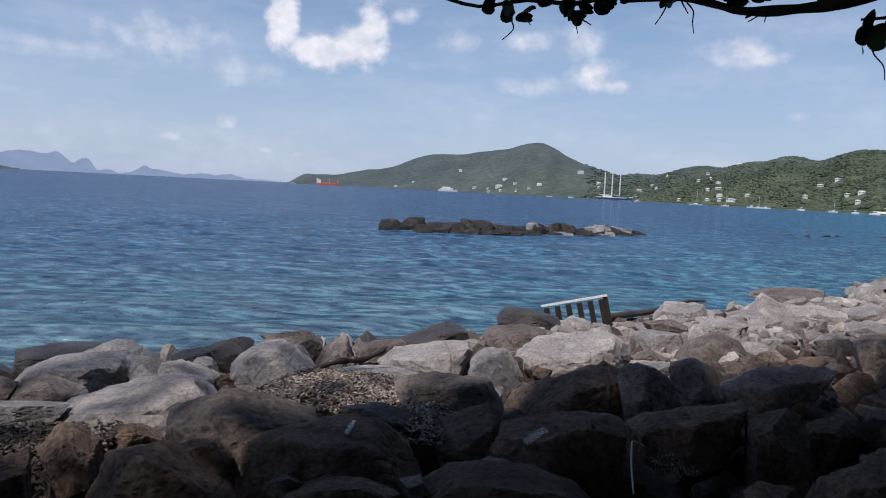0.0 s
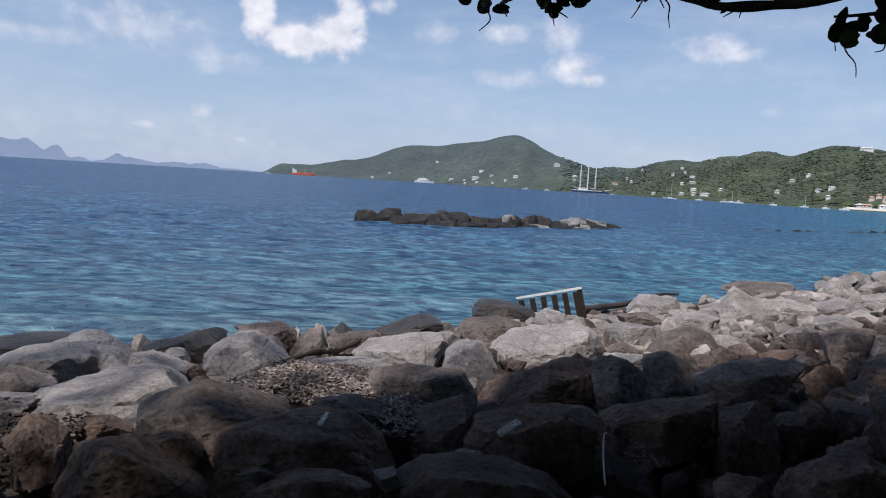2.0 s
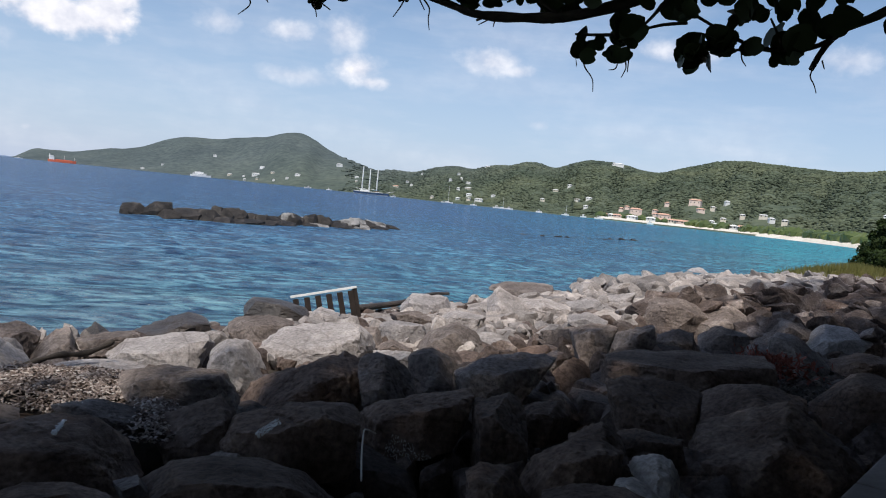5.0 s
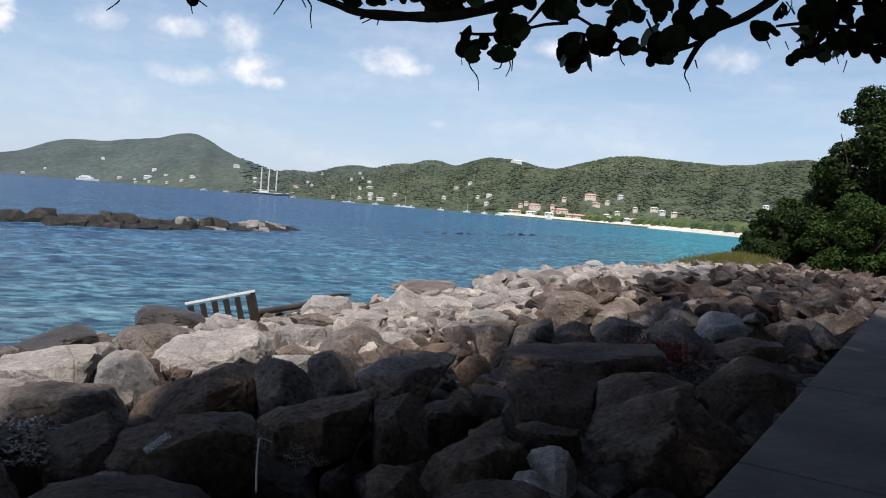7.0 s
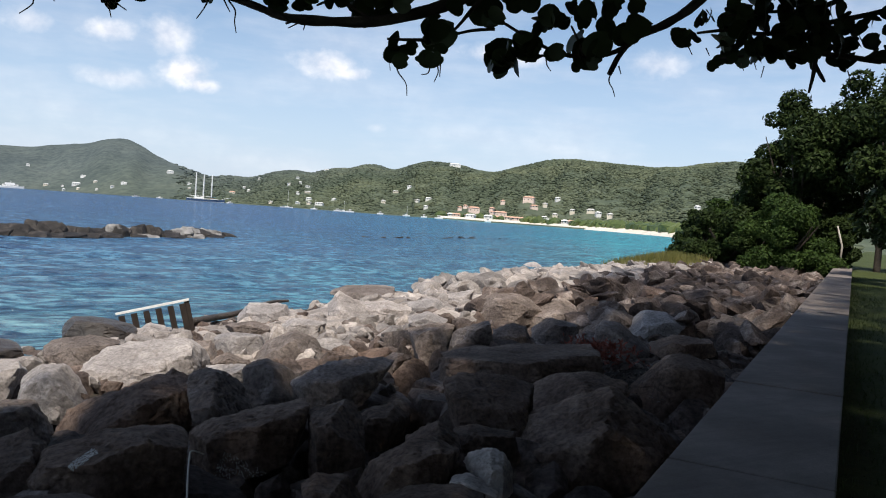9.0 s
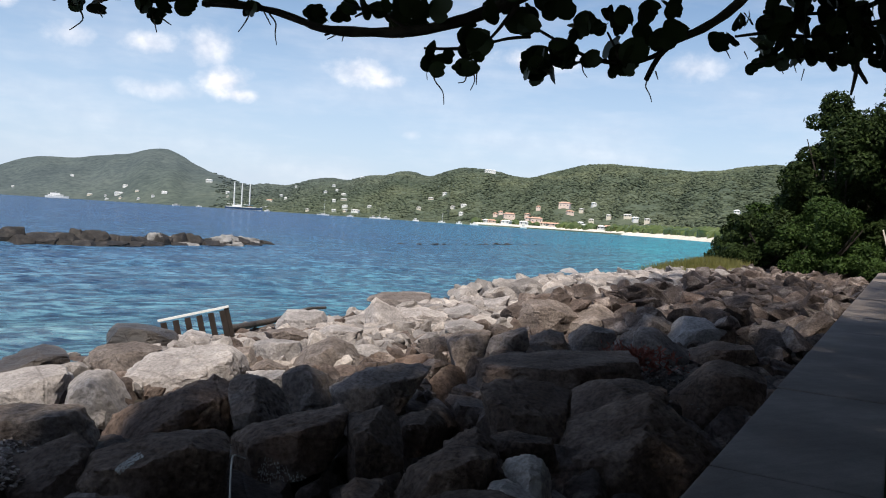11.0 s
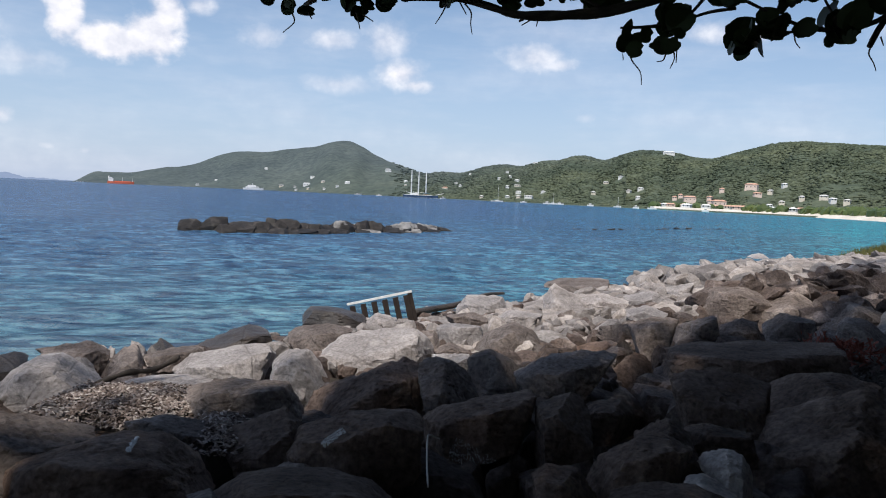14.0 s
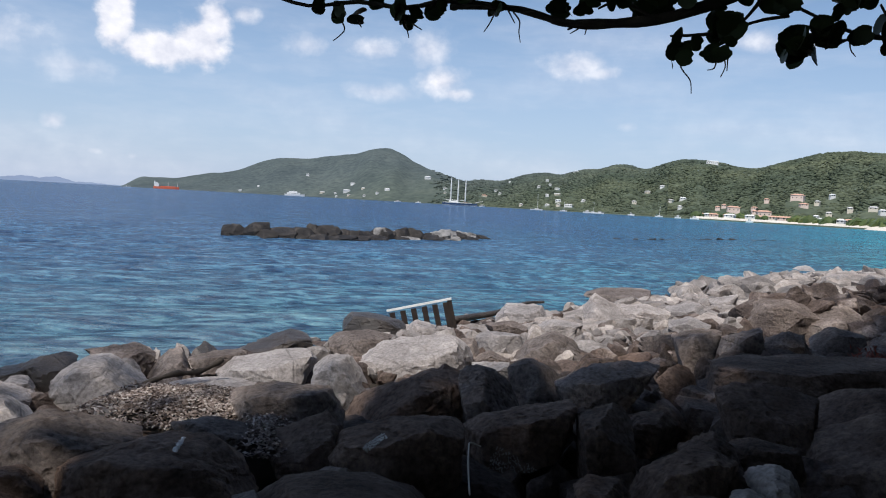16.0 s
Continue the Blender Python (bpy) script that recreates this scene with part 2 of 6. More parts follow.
def leafy(name, dark, light, scale, through=0.25, gloss=0.35):
    m, nt, b = material(name, 0.5, gloss)
    p = place_of(nt)
    n = tex(nt, "ShaderNodeTexNoise", scale, 4, p)
    g = nt.nodes.new("ShaderNodeNewGeometry")
    isl = ramp(nt, g.outputs["Random Per Island"], (0.0, tuple(v * 0.65 for v in dark)), (0.6, dark), (1.0, light))
    col = blend(nt, 0.5, ramp(nt, n.outputs["Fac"], (0.35, dark), (0.7, light)), isl)
    nt.links.new(col, b.inputs["Base Color"])
    if through:
        tr = nt.nodes.new("ShaderNodeBsdfTranslucent")
        nt.links.new(col, tr.inputs[0])
        mx = nt.nodes.new("ShaderNodeMixShader")
        mx.inputs[0].default_value = through
        nt.links.new(b.outputs[0], mx.inputs[1])
        nt.links.new(tr.outputs[0], mx.inputs[2])
        nt.links.new(mx.outputs[0], nt.nodes["Material Output"].inputs[0])
    return m


seagrape_leaf = leafy("seagrape_leaf", (0.030, 0.045, 0.018), (0.055, 0.075, 0.026), 9, 0.05, 0.2)
tree_leaf = leafy("tree_leaf", (0.017, 0.028, 0.009), (0.048, 0.072, 0.020), 0.8, 0.08, 0.06)
shrub_leaf = leafy("shrub_leaf", (0.028, 0.052, 0.013), (0.062, 0.10, 0.024), 0.9, 0.15, 0.08)
shore_leaf = leafy("shore_leaf", (0.045, 0.075, 0.02), (0.14, 0.165, 0.045), 0.05, 0.0)
dry_grass = leafy("dry_grass", (0.15, 0.155, 0.042), (0.31, 0.27, 0.10), 1.2, 0.3)
lawn_blade = leafy("lawn_blade", (0.04, 0.065, 0.018), (0.09, 0.12, 0.035), 1.0, 0.3)
bark = simple("bark", (0.060, 0.050, 0.042), 0.9, 0.2, 0.4, 14, 0, 0.01)
dry_twig = simple("dry_twig", (0.12, 0.095, 0.07), 0.9, 0.2, 0.3, 20)
pale_twig = simple("pale_twig", (0.45, 0.41, 0.36), 0.85, 0.2, 0.2, 20)
white_paint = simple("white_paint", (0.78, 0.77, 0.74), 0.5, 0.4, 0.06, 1.0)
roof_red = simple("roof_red", (0.62, 0.37, 0.27), 0.7, 0.3, 0.2, 0.5)
roof_tin = simple("roof_tin", (0.62, 0.60, 0.57), 0.45, 0.5, 0.12, 0.5)
house_pink = simple("house_pink", (0.78, 0.62, 0.53), 0.8, 0.2, 0.12, 0.5)
house_cream = simple("house_cream", (0.70, 0.63, 0.52), 0.8, 0.2, 0.1, 0.5)
dark_glass = simple("dark_glass", (0.03, 0.035, 0.04), 0.15, 0.6, 0.2, 0.5)
hull_red = simple("hull_red", (0.72, 0.16, 0.08), 0.5, 0.4, 0.15, 0.3)
hull_blue = simple("hull_blue", (0.035, 0.07, 0.14), 0.4, 0.5, 0.15, 0.3)
deck_wood = simple("deck_wood", (0.30, 0.21, 0.14), 0.7, 0.3, 0.2, 0.8)
canvas_blue = simple("canvas_blue", (0.05, 0.16, 0.22), 0.8, 0.2, 0.1, 1.0)
seaweed_red = simple("seaweed_red", (0.21, 0.062, 0.043), 0.8, 0.3, 0.4, 10)
pallet_wood = simple("pallet_wood", (0.032, 0.024, 0.02), 0.85, 0.2, 0.35, 9, 0, 0.006)
pallet_pale = simple("pallet_pale", (0.74, 0.72, 0.69), 0.8, 0.2, 0.15, 12, 0, 0.004)


def concrete_material():
    m, nt, b = material("weathered_concrete", 0.88, 0.25)
    p = place_of(nt)
    big = tex(nt, "ShaderNodeTexNoise", 0.8, 6, p, 0.6)
    streak = tex(nt, "ShaderNodeTexNoise", 3.0, 5, scaled(nt, p, (1, 6, 1), -33), 0.6)
    grit = tex(nt, "ShaderNodeTexNoise", 60, 4, p, 0.7)
    col = ramp(nt, big.outputs["Fac"], (0.3, (0.135, 0.112, 0.101)), (0.5, (0.192, 0.163, 0.149)), (0.72, (0.285, 0.246, 0.227)))
    col = blend(nt, 0.4, col, ramp(nt, streak.outputs["Fac"], (0.3, (0.7, 0.68, 0.66)), (0.6, (1, 1, 1)), (0.8, (1.15, 1.12, 1.1))), "MULTIPLY")
    col = blend(nt, 0.5, col, ramp(nt, grit.outputs["Fac"], (0.3, (0.7, 0.7, 0.7)), (0.65, (1.1, 1.1, 1.1))), "MULTIPLY")
    nt.links.new(col, b.inputs["Base Color"])
    first = bump(nt, b, big.outputs["Fac"], 0.3, 0.03)
    bump(nt, b, grit.outputs["Fac"], 0.5, 0.006, first)
    return m


concrete = concrete_material()


def chip_material(name, tone=1.0):
    m, nt, b = material(name, 0.85, 0.25)
    g = nt.nodes.new("ShaderNodeNewGeometry")
    col = ramp(nt, g.outputs["Random Per Island"], *((at, tuple(v * tone for v in k)) for at, k in ((0.0, (0.08, 0.058, 0.047)), (0.35, (0.22, 0.17, 0.145)), (0.75, (0.38, 0.315, 0.28)), (1.0, (0.60, 0.54, 0.49)))))
    n = tex(nt, "ShaderNodeTexNoise", 40, 3, g.outputs["Position"])
    nt.links.new(blend(nt, 0.4, col, ramp(nt, n.outputs["Fac"], (0.3, (0.6, 0.6, 0.6)), (0.7, (1.1, 1.1, 1.1))), "MULTIPLY"), b.inputs["Base Color"])
    return m


chips = chip_material("shell_and_wood_chips")
# the same chips at 0.38 of their tone
dark_litter = chip_material("darker_chips", 0.38)


def ground_material(name, a, c, scale):
    m, nt, b = material(name, 0.95, 0.15)
    p = place_of(nt)
    big = tex(nt, "ShaderNodeTexNoise", scale, 6, p, 0.65)
    fine = tex(nt, "ShaderNodeTexNoise", scale * 18, 4, p, 0.7)
    col = ramp(nt, big.outputs["Fac"], (0.3, a), (0.7, c))
    col = blend(nt, 0.6, col, ramp(nt, fine.outputs["Fac"], (0.3, (0.6, 0.6, 0.6)), (0.7, (1.25, 1.25, 1.2))), "MULTIPLY")
    nt.links.new(col, b.inputs["Base Color"])
    bump(nt, b, fine.outputs["Fac"], 0.6, 0.4 / scale / 18)
    return m


lawn_soil = ground_material("lawn", (0.035, 0.05, 0.018), (0.075, 0.09, 0.03), 0.7)
# Rubble coloured near black, so the gaps between boulders hold painted shade.
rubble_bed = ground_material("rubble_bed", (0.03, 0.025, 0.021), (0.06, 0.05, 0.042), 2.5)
sand = ground_material("coral_sand", (0.62, 0.56, 0.47), (0.78, 0.73, 0.65), 0.06)


def forest_material():
    m, nt, b = material("wooded_hillside", 0.95, 0.1)
    p = place_of(nt)
    wide = tex(nt, "ShaderNodeTexNoise", 0.006, 5, p, 0.6)
    crowns = tex(nt, "ShaderNodeTexNoise", 0.07, 5, p, 0.65)
    sep = nt.nodes.new("ShaderNodeSeparateXYZ")
    nt.links.new(p, sep.inputs[0])
    # Farther woods turn bluer: haze put into the base colour.
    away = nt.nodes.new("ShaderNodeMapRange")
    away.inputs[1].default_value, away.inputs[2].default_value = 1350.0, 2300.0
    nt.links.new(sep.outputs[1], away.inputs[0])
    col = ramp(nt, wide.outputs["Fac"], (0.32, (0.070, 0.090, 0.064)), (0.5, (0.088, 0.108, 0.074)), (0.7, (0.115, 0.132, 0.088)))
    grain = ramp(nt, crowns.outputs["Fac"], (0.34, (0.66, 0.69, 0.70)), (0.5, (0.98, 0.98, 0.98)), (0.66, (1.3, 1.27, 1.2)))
    hazed_wood = ramp(nt, wide.outputs["Fac"], (0.32, (0.070, 0.088, 0.090)), (0.5, (0.084, 0.104, 0.102)), (0.7, (0.108, 0.128, 0.120)))
    col = blend(nt, 0.9, blend(nt, away.outputs[0], col, hazed_wood), grain, "MULTIPLY")
    nt.links.new(col, b.inputs["Base Color"])
    bump(nt, b, crowns.outputs["Fac"], 0.15, 4.0)
    return m


forest = forest_material()


def crown_material(name, spread):
    """Tree crowns in the tones of the wooded hillside, each a little different."""
    m, nt, b = material(name, 0.95, 0.1)
    g = nt.nodes.new("ShaderNodeNewGeometry")
    p = g.outputs["Position"]
    wide = tex(nt, "ShaderNodeTexNoise", 0.006, 5, p, 0.6)
    sep = nt.nodes.new("ShaderNodeSeparateXYZ")
    nt.links.new(p, sep.inputs[0])
    # the crowns take on the same painted haze farther off
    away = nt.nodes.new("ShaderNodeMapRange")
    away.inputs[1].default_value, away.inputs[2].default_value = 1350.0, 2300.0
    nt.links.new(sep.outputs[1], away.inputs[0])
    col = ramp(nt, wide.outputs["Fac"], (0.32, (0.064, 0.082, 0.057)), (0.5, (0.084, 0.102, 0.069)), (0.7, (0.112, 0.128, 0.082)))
    hazed_wood = ramp(nt, wide.outputs["Fac"], (0.32, (0.070, 0.088, 0.090)), (0.5, (0.084, 0.104, 0.102)), (0.7, (0.108, 0.128, 0.120)))
    col = blend(nt, away.outputs[0], col, hazed_wood)
    lo, hi = 1 - spread, 1 + spread
    col = blend(nt, 1.0, col, ramp(nt, g.outputs["Random Per Island"], (0.0, (lo, lo, lo)), (1.0, (hi, hi * 0.99, hi * 0.93))), "MULTIPLY")
    nt.links.new(col, b.inputs["Base Color"])
    return m


hill_crown = crown_material("hill_tree_crowns", 0.25)


def water_material():
    """Sea water: the blue of its depth, ripples with painted sky reflection, and a gloss that wind-roughened water
    keeps low at a slant.
    """
    m = bpy.data.materials.new("sea_water")
    m.use_nodes = True
    nt = m.node_tree
    nt.nodes.clear()
    p = place_of(nt)
    att = nt.nodes.new("ShaderNodeAttribute")
    att.attribute_name = "depth"
    patch = tex(nt, "ShaderNodeTexNoise", 0.035, 4, scaled(nt, p, (0.5, 1.6, 1)), 0.6)
    weed = nt.nodes.new("ShaderNodeMath")
    weed.operation = "MULTIPLY_ADD"
    nt.links.new(patch.outputs["Fac"], weed.inputs[0])
    weed.inputs[1].default_value = 0.30
    nt.links.new(att.outputs["Fac"], weed.inputs[2])
    col = ramp(nt, weed.outputs[0], (0.10, (0.22, 0.40, 0.39)), (0.20, (0.040, 0.31, 0.38)), (0.31, (0.082, 0.165, 0.208)), (0.42, (0.062, 0.154, 0.216)), (0.66, (0.048, 0.126, 0.222)), (1.0, (0.044, 0.106, 0.218)))
    clear = nt.nodes.new("ShaderNodeAttribute")
    clear.attribute_name = "sandy"
    vivid = ramp(nt, weed.outputs[0], (0.10, (0.22, 0.42, 0.42)), (0.20, (0.036, 0.33, 0.40)), (0.34, (0.030, 0.215, 0.31)), (0.52, (0.030, 0.160, 0.272)), (0.8, (0.034, 0.128, 0.25)), (1.0, (0.040, 0.102, 0.235)))
    col = blend(nt, clear.outputs["Fac"], col, vivid)
    # Bands and ripples: sky reflection put into the body colour as light and dark.
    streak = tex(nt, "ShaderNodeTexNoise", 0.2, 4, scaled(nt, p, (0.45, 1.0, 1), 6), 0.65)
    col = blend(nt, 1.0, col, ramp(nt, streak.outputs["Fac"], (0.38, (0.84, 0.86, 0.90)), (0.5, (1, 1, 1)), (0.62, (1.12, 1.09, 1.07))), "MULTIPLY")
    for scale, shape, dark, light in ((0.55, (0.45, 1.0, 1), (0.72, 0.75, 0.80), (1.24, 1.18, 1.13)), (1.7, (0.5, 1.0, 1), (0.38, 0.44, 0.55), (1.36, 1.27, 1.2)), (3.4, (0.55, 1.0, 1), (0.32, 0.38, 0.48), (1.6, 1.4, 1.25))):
        painted_ripple = tex(nt, "ShaderNodeTexNoise", scale, 5, scaled(nt, p, shape, 8), 0.62)
        col = blend(nt, 1.0, col, ramp(nt, painted_ripple.outputs["Fac"], (0.4, dark), (0.5, (0.95, 0.95, 0.95)), (0.6, light)), "MULTIPLY")
    swell = tex(nt, "ShaderNodeTexNoise", 0.32, 3, scaled(nt, p, (0.6, 1.0, 1), 12), 0.5)
    chop = tex(nt, "ShaderNodeTexNoise", 1.5, 4, scaled(nt, p, (0.75, 1.0, 1), -8), 0.62)
    rip = tex(nt, "ShaderNodeTexNoise", 6.0, 3, scaled(nt, p, (0.7, 1.0, 1), 10), 0.6)
    normal = None
    for height, dist in ((swell, 1.2), (chop, 0.7), (rip, 0.09)):
        n = nt.nodes.new("ShaderNodeBump")
        n.inputs["Strength"].default_value, n.inputs["Distance"].default_value = 1.0, dist
        nt.links.new(height.outputs["Fac"], n.inputs["Height"])
        if normal is not None:
            nt.links.new(normal, n.inputs["Normal"])
        normal = n.outputs[0]
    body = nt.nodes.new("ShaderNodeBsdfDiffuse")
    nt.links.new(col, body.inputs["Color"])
    gloss = nt.nodes.new("ShaderNodeBsdfGlossy")
    gloss.inputs["Roughness"].default_value = 0.12
    nt.links.new(normal, gloss.inputs["Normal"])
    fres = nt.nodes.new("ShaderNodeFresnel")
    fres.inputs["IOR"].default_value = 1.333
    nt.links.new(normal, fres.inputs["Normal"])
    share = nt.nodes.new("ShaderNodeMapRange")
    share.inputs[1].default_value, share.inputs[2].default_value = 0.02, 0.75
    share.inputs[3].default_value, share.inputs[4].default_value = 0.02, 0.36
    nt.links.new(fres.outputs[0], share.inputs[0])
    mix = nt.nodes.new("ShaderNodeMixShader")
    nt.links.new(share.outputs[0], mix.inputs[0])
    nt.links.new(body.outputs[0], mix.inputs[1])
    nt.links.new(gloss.outputs[0], mix.inputs[2])
    out = nt.nodes.new("ShaderNodeOutputMaterial")
    nt.links.new(mix.outputs[0], out.inputs[0])
    return m


water = water_material()


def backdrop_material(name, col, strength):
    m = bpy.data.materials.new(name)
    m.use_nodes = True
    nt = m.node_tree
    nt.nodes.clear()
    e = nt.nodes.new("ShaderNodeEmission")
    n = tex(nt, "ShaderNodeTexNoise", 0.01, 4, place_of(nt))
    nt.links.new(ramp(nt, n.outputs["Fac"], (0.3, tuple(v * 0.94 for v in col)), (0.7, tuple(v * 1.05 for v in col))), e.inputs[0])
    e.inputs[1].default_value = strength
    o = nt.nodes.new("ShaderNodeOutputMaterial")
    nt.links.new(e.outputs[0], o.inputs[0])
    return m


# Islands get no light: haze and daylight are put into a blue glow.
haze_glow = backdrop_material("hazy_distance", (0.225, 0.280, 0.405), 1.0)


# ---- building helpers ----
ANG = radians(57.14)
ALONG, SEAWARD = Vector((math.sin(ANG), math.cos(ANG), 0)), Vector((-math.cos(ANG), math.sin(ANG), 0))


def bank(u, s, z=0.0):
    """A place by metres along the sea wall, metres out to sea from the eye, and height."""
    v = ALONG * u + SEAWARD * s
    return Vector((v.x, v.y, z))


def bank_top(u, s):
    """Height of the tops of the armour stones."""
    q = s - min(1.5, max(0.0, (u - 8) * 0.1)) if s > 7 else s
    z = float(np.interp(q, [0.8, 2, 4, 5.5, 7.5, 10.5, 12, 13.5, 15], [1.15, 1.25, 1.28, 1.15, 0.72, 0.6, 0.35, 0.1, -0.2]))
    return z - (0.3 * min(1.0, max(0.0, (u - 11) / 6)) if q < 6 else 0.0)


def mesh_from(name, verts, faces, mat, smooth=False):
    me = bpy.data.meshes.new(name)
    me.from_pydata([tuple(v) for v in verts], [], faces)
    me.materials.append(mat)
    if smooth:
        me.polygons.foreach_set("use_smooth", [True] * len(me.polygons))
    me.update()
    return me


def part(name, bm, mat, parent=None, label="", smooth=False):
    """One mesh object out of a bmesh (or ready mesh), under a thing or a part."""
    if isinstance(bm, bpy.types.Mesh):
        me = bm
    else:
        me = bpy.data.meshes.new(name)
        bm.to_mesh(me)
        bm.free()
        me.materials.append(mat)
        if smooth:
            me.polygons.foreach_set("use_smooth", [True] * len(me.polygons))
    ob = new(name, me)
    if parent is not None:
        ob.parent = parent
    if label:
        ob["label"] = label
    return ob


def box_bm(x0, x1, y0, y1, z0, z1, bevel=0.0):
    bm = bmesh.new()
    bmesh.ops.create_cube(bm, size=1, matrix=Matrix.Translation(((x0 + x1) / 2, (y0 + y1) / 2, (z0 + z1) / 2)) @ Matrix.Diagonal((x1 - x0, y1 - y0, z1 - z0, 1)))
    if bevel:
        bmesh.ops.bevel(bm, geom=list(bm.edges), offset=bevel, segments=2, affect="EDGES", profile=0.6)
    return bm


def tube_bm(points, radii, sides=7):
    """A tapered round bar along a line of points."""
    bm = bmesh.new()
    pts = [Vector(p) for p in points]
    rings = []
    for i, p in enumerate(pts):
        way = (pts[min(i + 1, len(pts) - 1)] - pts[max(i - 1, 0)]).normalized()
        side = way.orthogonal().normalized() if i == 0 else (last - way * last.dot(way)).normalized()
        last = side
        other = way.cross(side)
        rings.append([bm.verts.new(p + (side * math.cos(a) + other * math.sin(a)) * radii[i]) for a in [2 * math.pi * k / sides for k in range(sides)]])
    for a, b in zip(rings, rings[1:]):
        for k in range(sides):
            bm.faces.new((a[k], a[(k + 1) % sides], b[(k + 1) % sides], b[k]))
    bm.faces.new(rings[0][::-1])
    bm.faces.new(rings[-1])
    return bm


def smooth_line(points, steps=4):
    """More points along a Catmull-Rom line."""
    pts = [Vector(p) for p in points]
    out = []
    for i in range(len(pts) - 1):
        a, b, c, d = pts[max(i - 1, 0)], pts[i], pts[i + 1], pts[min(i + 2, len(pts) - 1)]
        for k in range(steps):
            t = k / steps
            out.append(0.5 * (2 * b + (c - a) * t + (2 * a - 5 * b + 4 * c - d) * t * t + (3 * b - a - 3 * c + d) * t ** 3))
    return out + [pts[-1]]


def ico(level):
    bm = bmesh.new()
    bmesh.ops.create_icosphere(bm, subdivisions=level, radius=1)
    v = np.array([x.co[:] for x in bm.verts])
    f = [[x.index for x in p.verts] for p in bm.faces]
    bm.free()
    return v / np.linalg.norm(v, axis=1)[:, None], f


ICO = {k: ico(k) for k in (1, 2, 3, 4, 5)}


def value_noise(p, seed):
    """Smooth noise of -1 to 1 at an array of places."""
    c = np.floor(p).astype(np.int64)
    t = p - c
    t = t * t * (3 - 2 * t)
    total = np.zeros(len(p))
    for dx in (0, 1):
        for dy in (0, 1):
            for dz in (0, 1):
                h = (c[:, 0] + dx) * 374761393 + (c[:, 1] + dy) * 668265263 + (c[:, 2] + dz) * 2147483647 + seed * 974634
                h = (h ^ (h >> 13)) * 1274126177
                h = ((h ^ (h >> 16)) & 65535) / 32767.5 - 1
                total += h * np.where(dx, t[:, 0], 1 - t[:, 0]) * np.where(dy, t[:, 1], 1 - t[:, 1]) * np.where(dz, t[:, 2], 1 - t[:, 2])
    return total


def rock_shape(seed, level, cuts=10, sharp=40.0):
    """A broken boulder: a ball split by planes, edges chipped, filling a unit box."""
    rng = np.random.default_rng(seed)
    d, faces = ICO[level]
    nicks = 14
    # six rough quarry faces, then corners broken away
    turn = Euler((rng.normal() * 0.3, rng.normal() * 0.3, rng.uniform(0, 3))).to_matrix()
    sides = np.array([turn @ Vector(w) for w in ((0, 0, 1), (0, -1, 0), (1, 0, 0), (-1, 0, 0), (0, 1, 0), (0, 0, -1))])
    n = np.vstack([sides + rng.normal(size=(6, 3)) * 0.2, rng.normal(size=(cuts, 3))])
    n /= np.linalg.norm(n, axis=1)[:, None]
    off = np.append(rng.uniform(0.5, 0.75, 6), rng.uniform(0.6, 0.88, cuts))
    q = d + 0.035 * np.stack([value_noise(d * 1.6 + 11 * k, seed + k) for k in range(3)], -1)
    dot = np.maximum(q @ n.T, 1e-3) / off
    r = ((dot ** sharp).sum(1) + 0.05) ** (-1 / sharp)
    v = d * r[:, None]
    rough = 0.02 * value_noise(v * 3.1 + 3, seed) + 0.026 * (0.5 - np.abs(value_noise(v * 5.0 + 7, seed + 1))) + 0.016 * (0.5 - np.abs(value_noise(v * 11 + 1, seed + 2)))
    step = v @ n[2] * rng.uniform(3, 6) + 0.8 * value_noise(v * 2.2, seed + 5)
    rough = rough + 0.05 * (np.clip((step - np.floor(step)) * 4, 0, 1) - 0.5) * (value_noise(v * 1.7 + 5, seed + 6) > -0.1)
    if level > 3:
        rough = rough + 0.009 * value_noise(v * 25, seed + 3) + 0.006 * value_noise(v * 55, seed + 4)
    v = v * (1 + rough / r)[:, None]
    # lopsided: leaning and tapering to one end
    v[:, 0] += rng.uniform(-0.45, 0.45) * v[:, 2]
    v[:, 2] *= 1 + rng.uniform(-0.6, 0.6) * v[:, 0]
    v[:, 1] *= 1 + rng.uniform(-0.5, 0.5) * v[:, 0]
    lo, hi = v.min(0), v.max(0)
    return (v - (lo + hi) / 2) / (hi - lo), faces


STONES_GROUP = "armour stones of the bank"
FOOT = []
STONE_TEXTS = {"pale_stone": "pale sun-bleached grey boulder in the armour bank", "brown_stone": "dark brown rough boulder in the armour bank",
               "weed_stone": "dark weed-covered boulder of the low islet", "wet_stone": "dark wet boulder at the water's edge", "grey_stone": "weathered grey-brown angular boulder in the bank",
               "quarry_stone": "small light grey broken stone between dark boulders", "guano_stone": "low sea-washed boulder whitened by droppings"}


def boulder(x, y, z, w, d, h, yaw, seed, mat, level=None, group=STONES_GROUP, label=None, lean=None):
    rng = random.Random(seed * 7 + 1)
    near = math.hypot(x, y)
    level = level or (5 if near < 5.7 else 4 if near < 19 else 3)
    v, faces = rock_shape(seed, level, rng.randint(3, 6), rng.choice((110, 160, 220)))
    v = v * np.array((w, d, h))
    me = mesh_from("boulder", v, faces, mat, True)
    me.set_sharp_from_angle(angle=radians(24))
    ob = new("boulder", me)
    ob.matrix_world = pose(x, y, z, rng.uniform(-15, 15), rng.uniform(-15, 15) if lean is None else lean, yaw)
    FOOT.append((x, y, max(w, d) / 2))
    return tagged(ob, label or STONE_TEXTS[mat.name], "boulder", group)


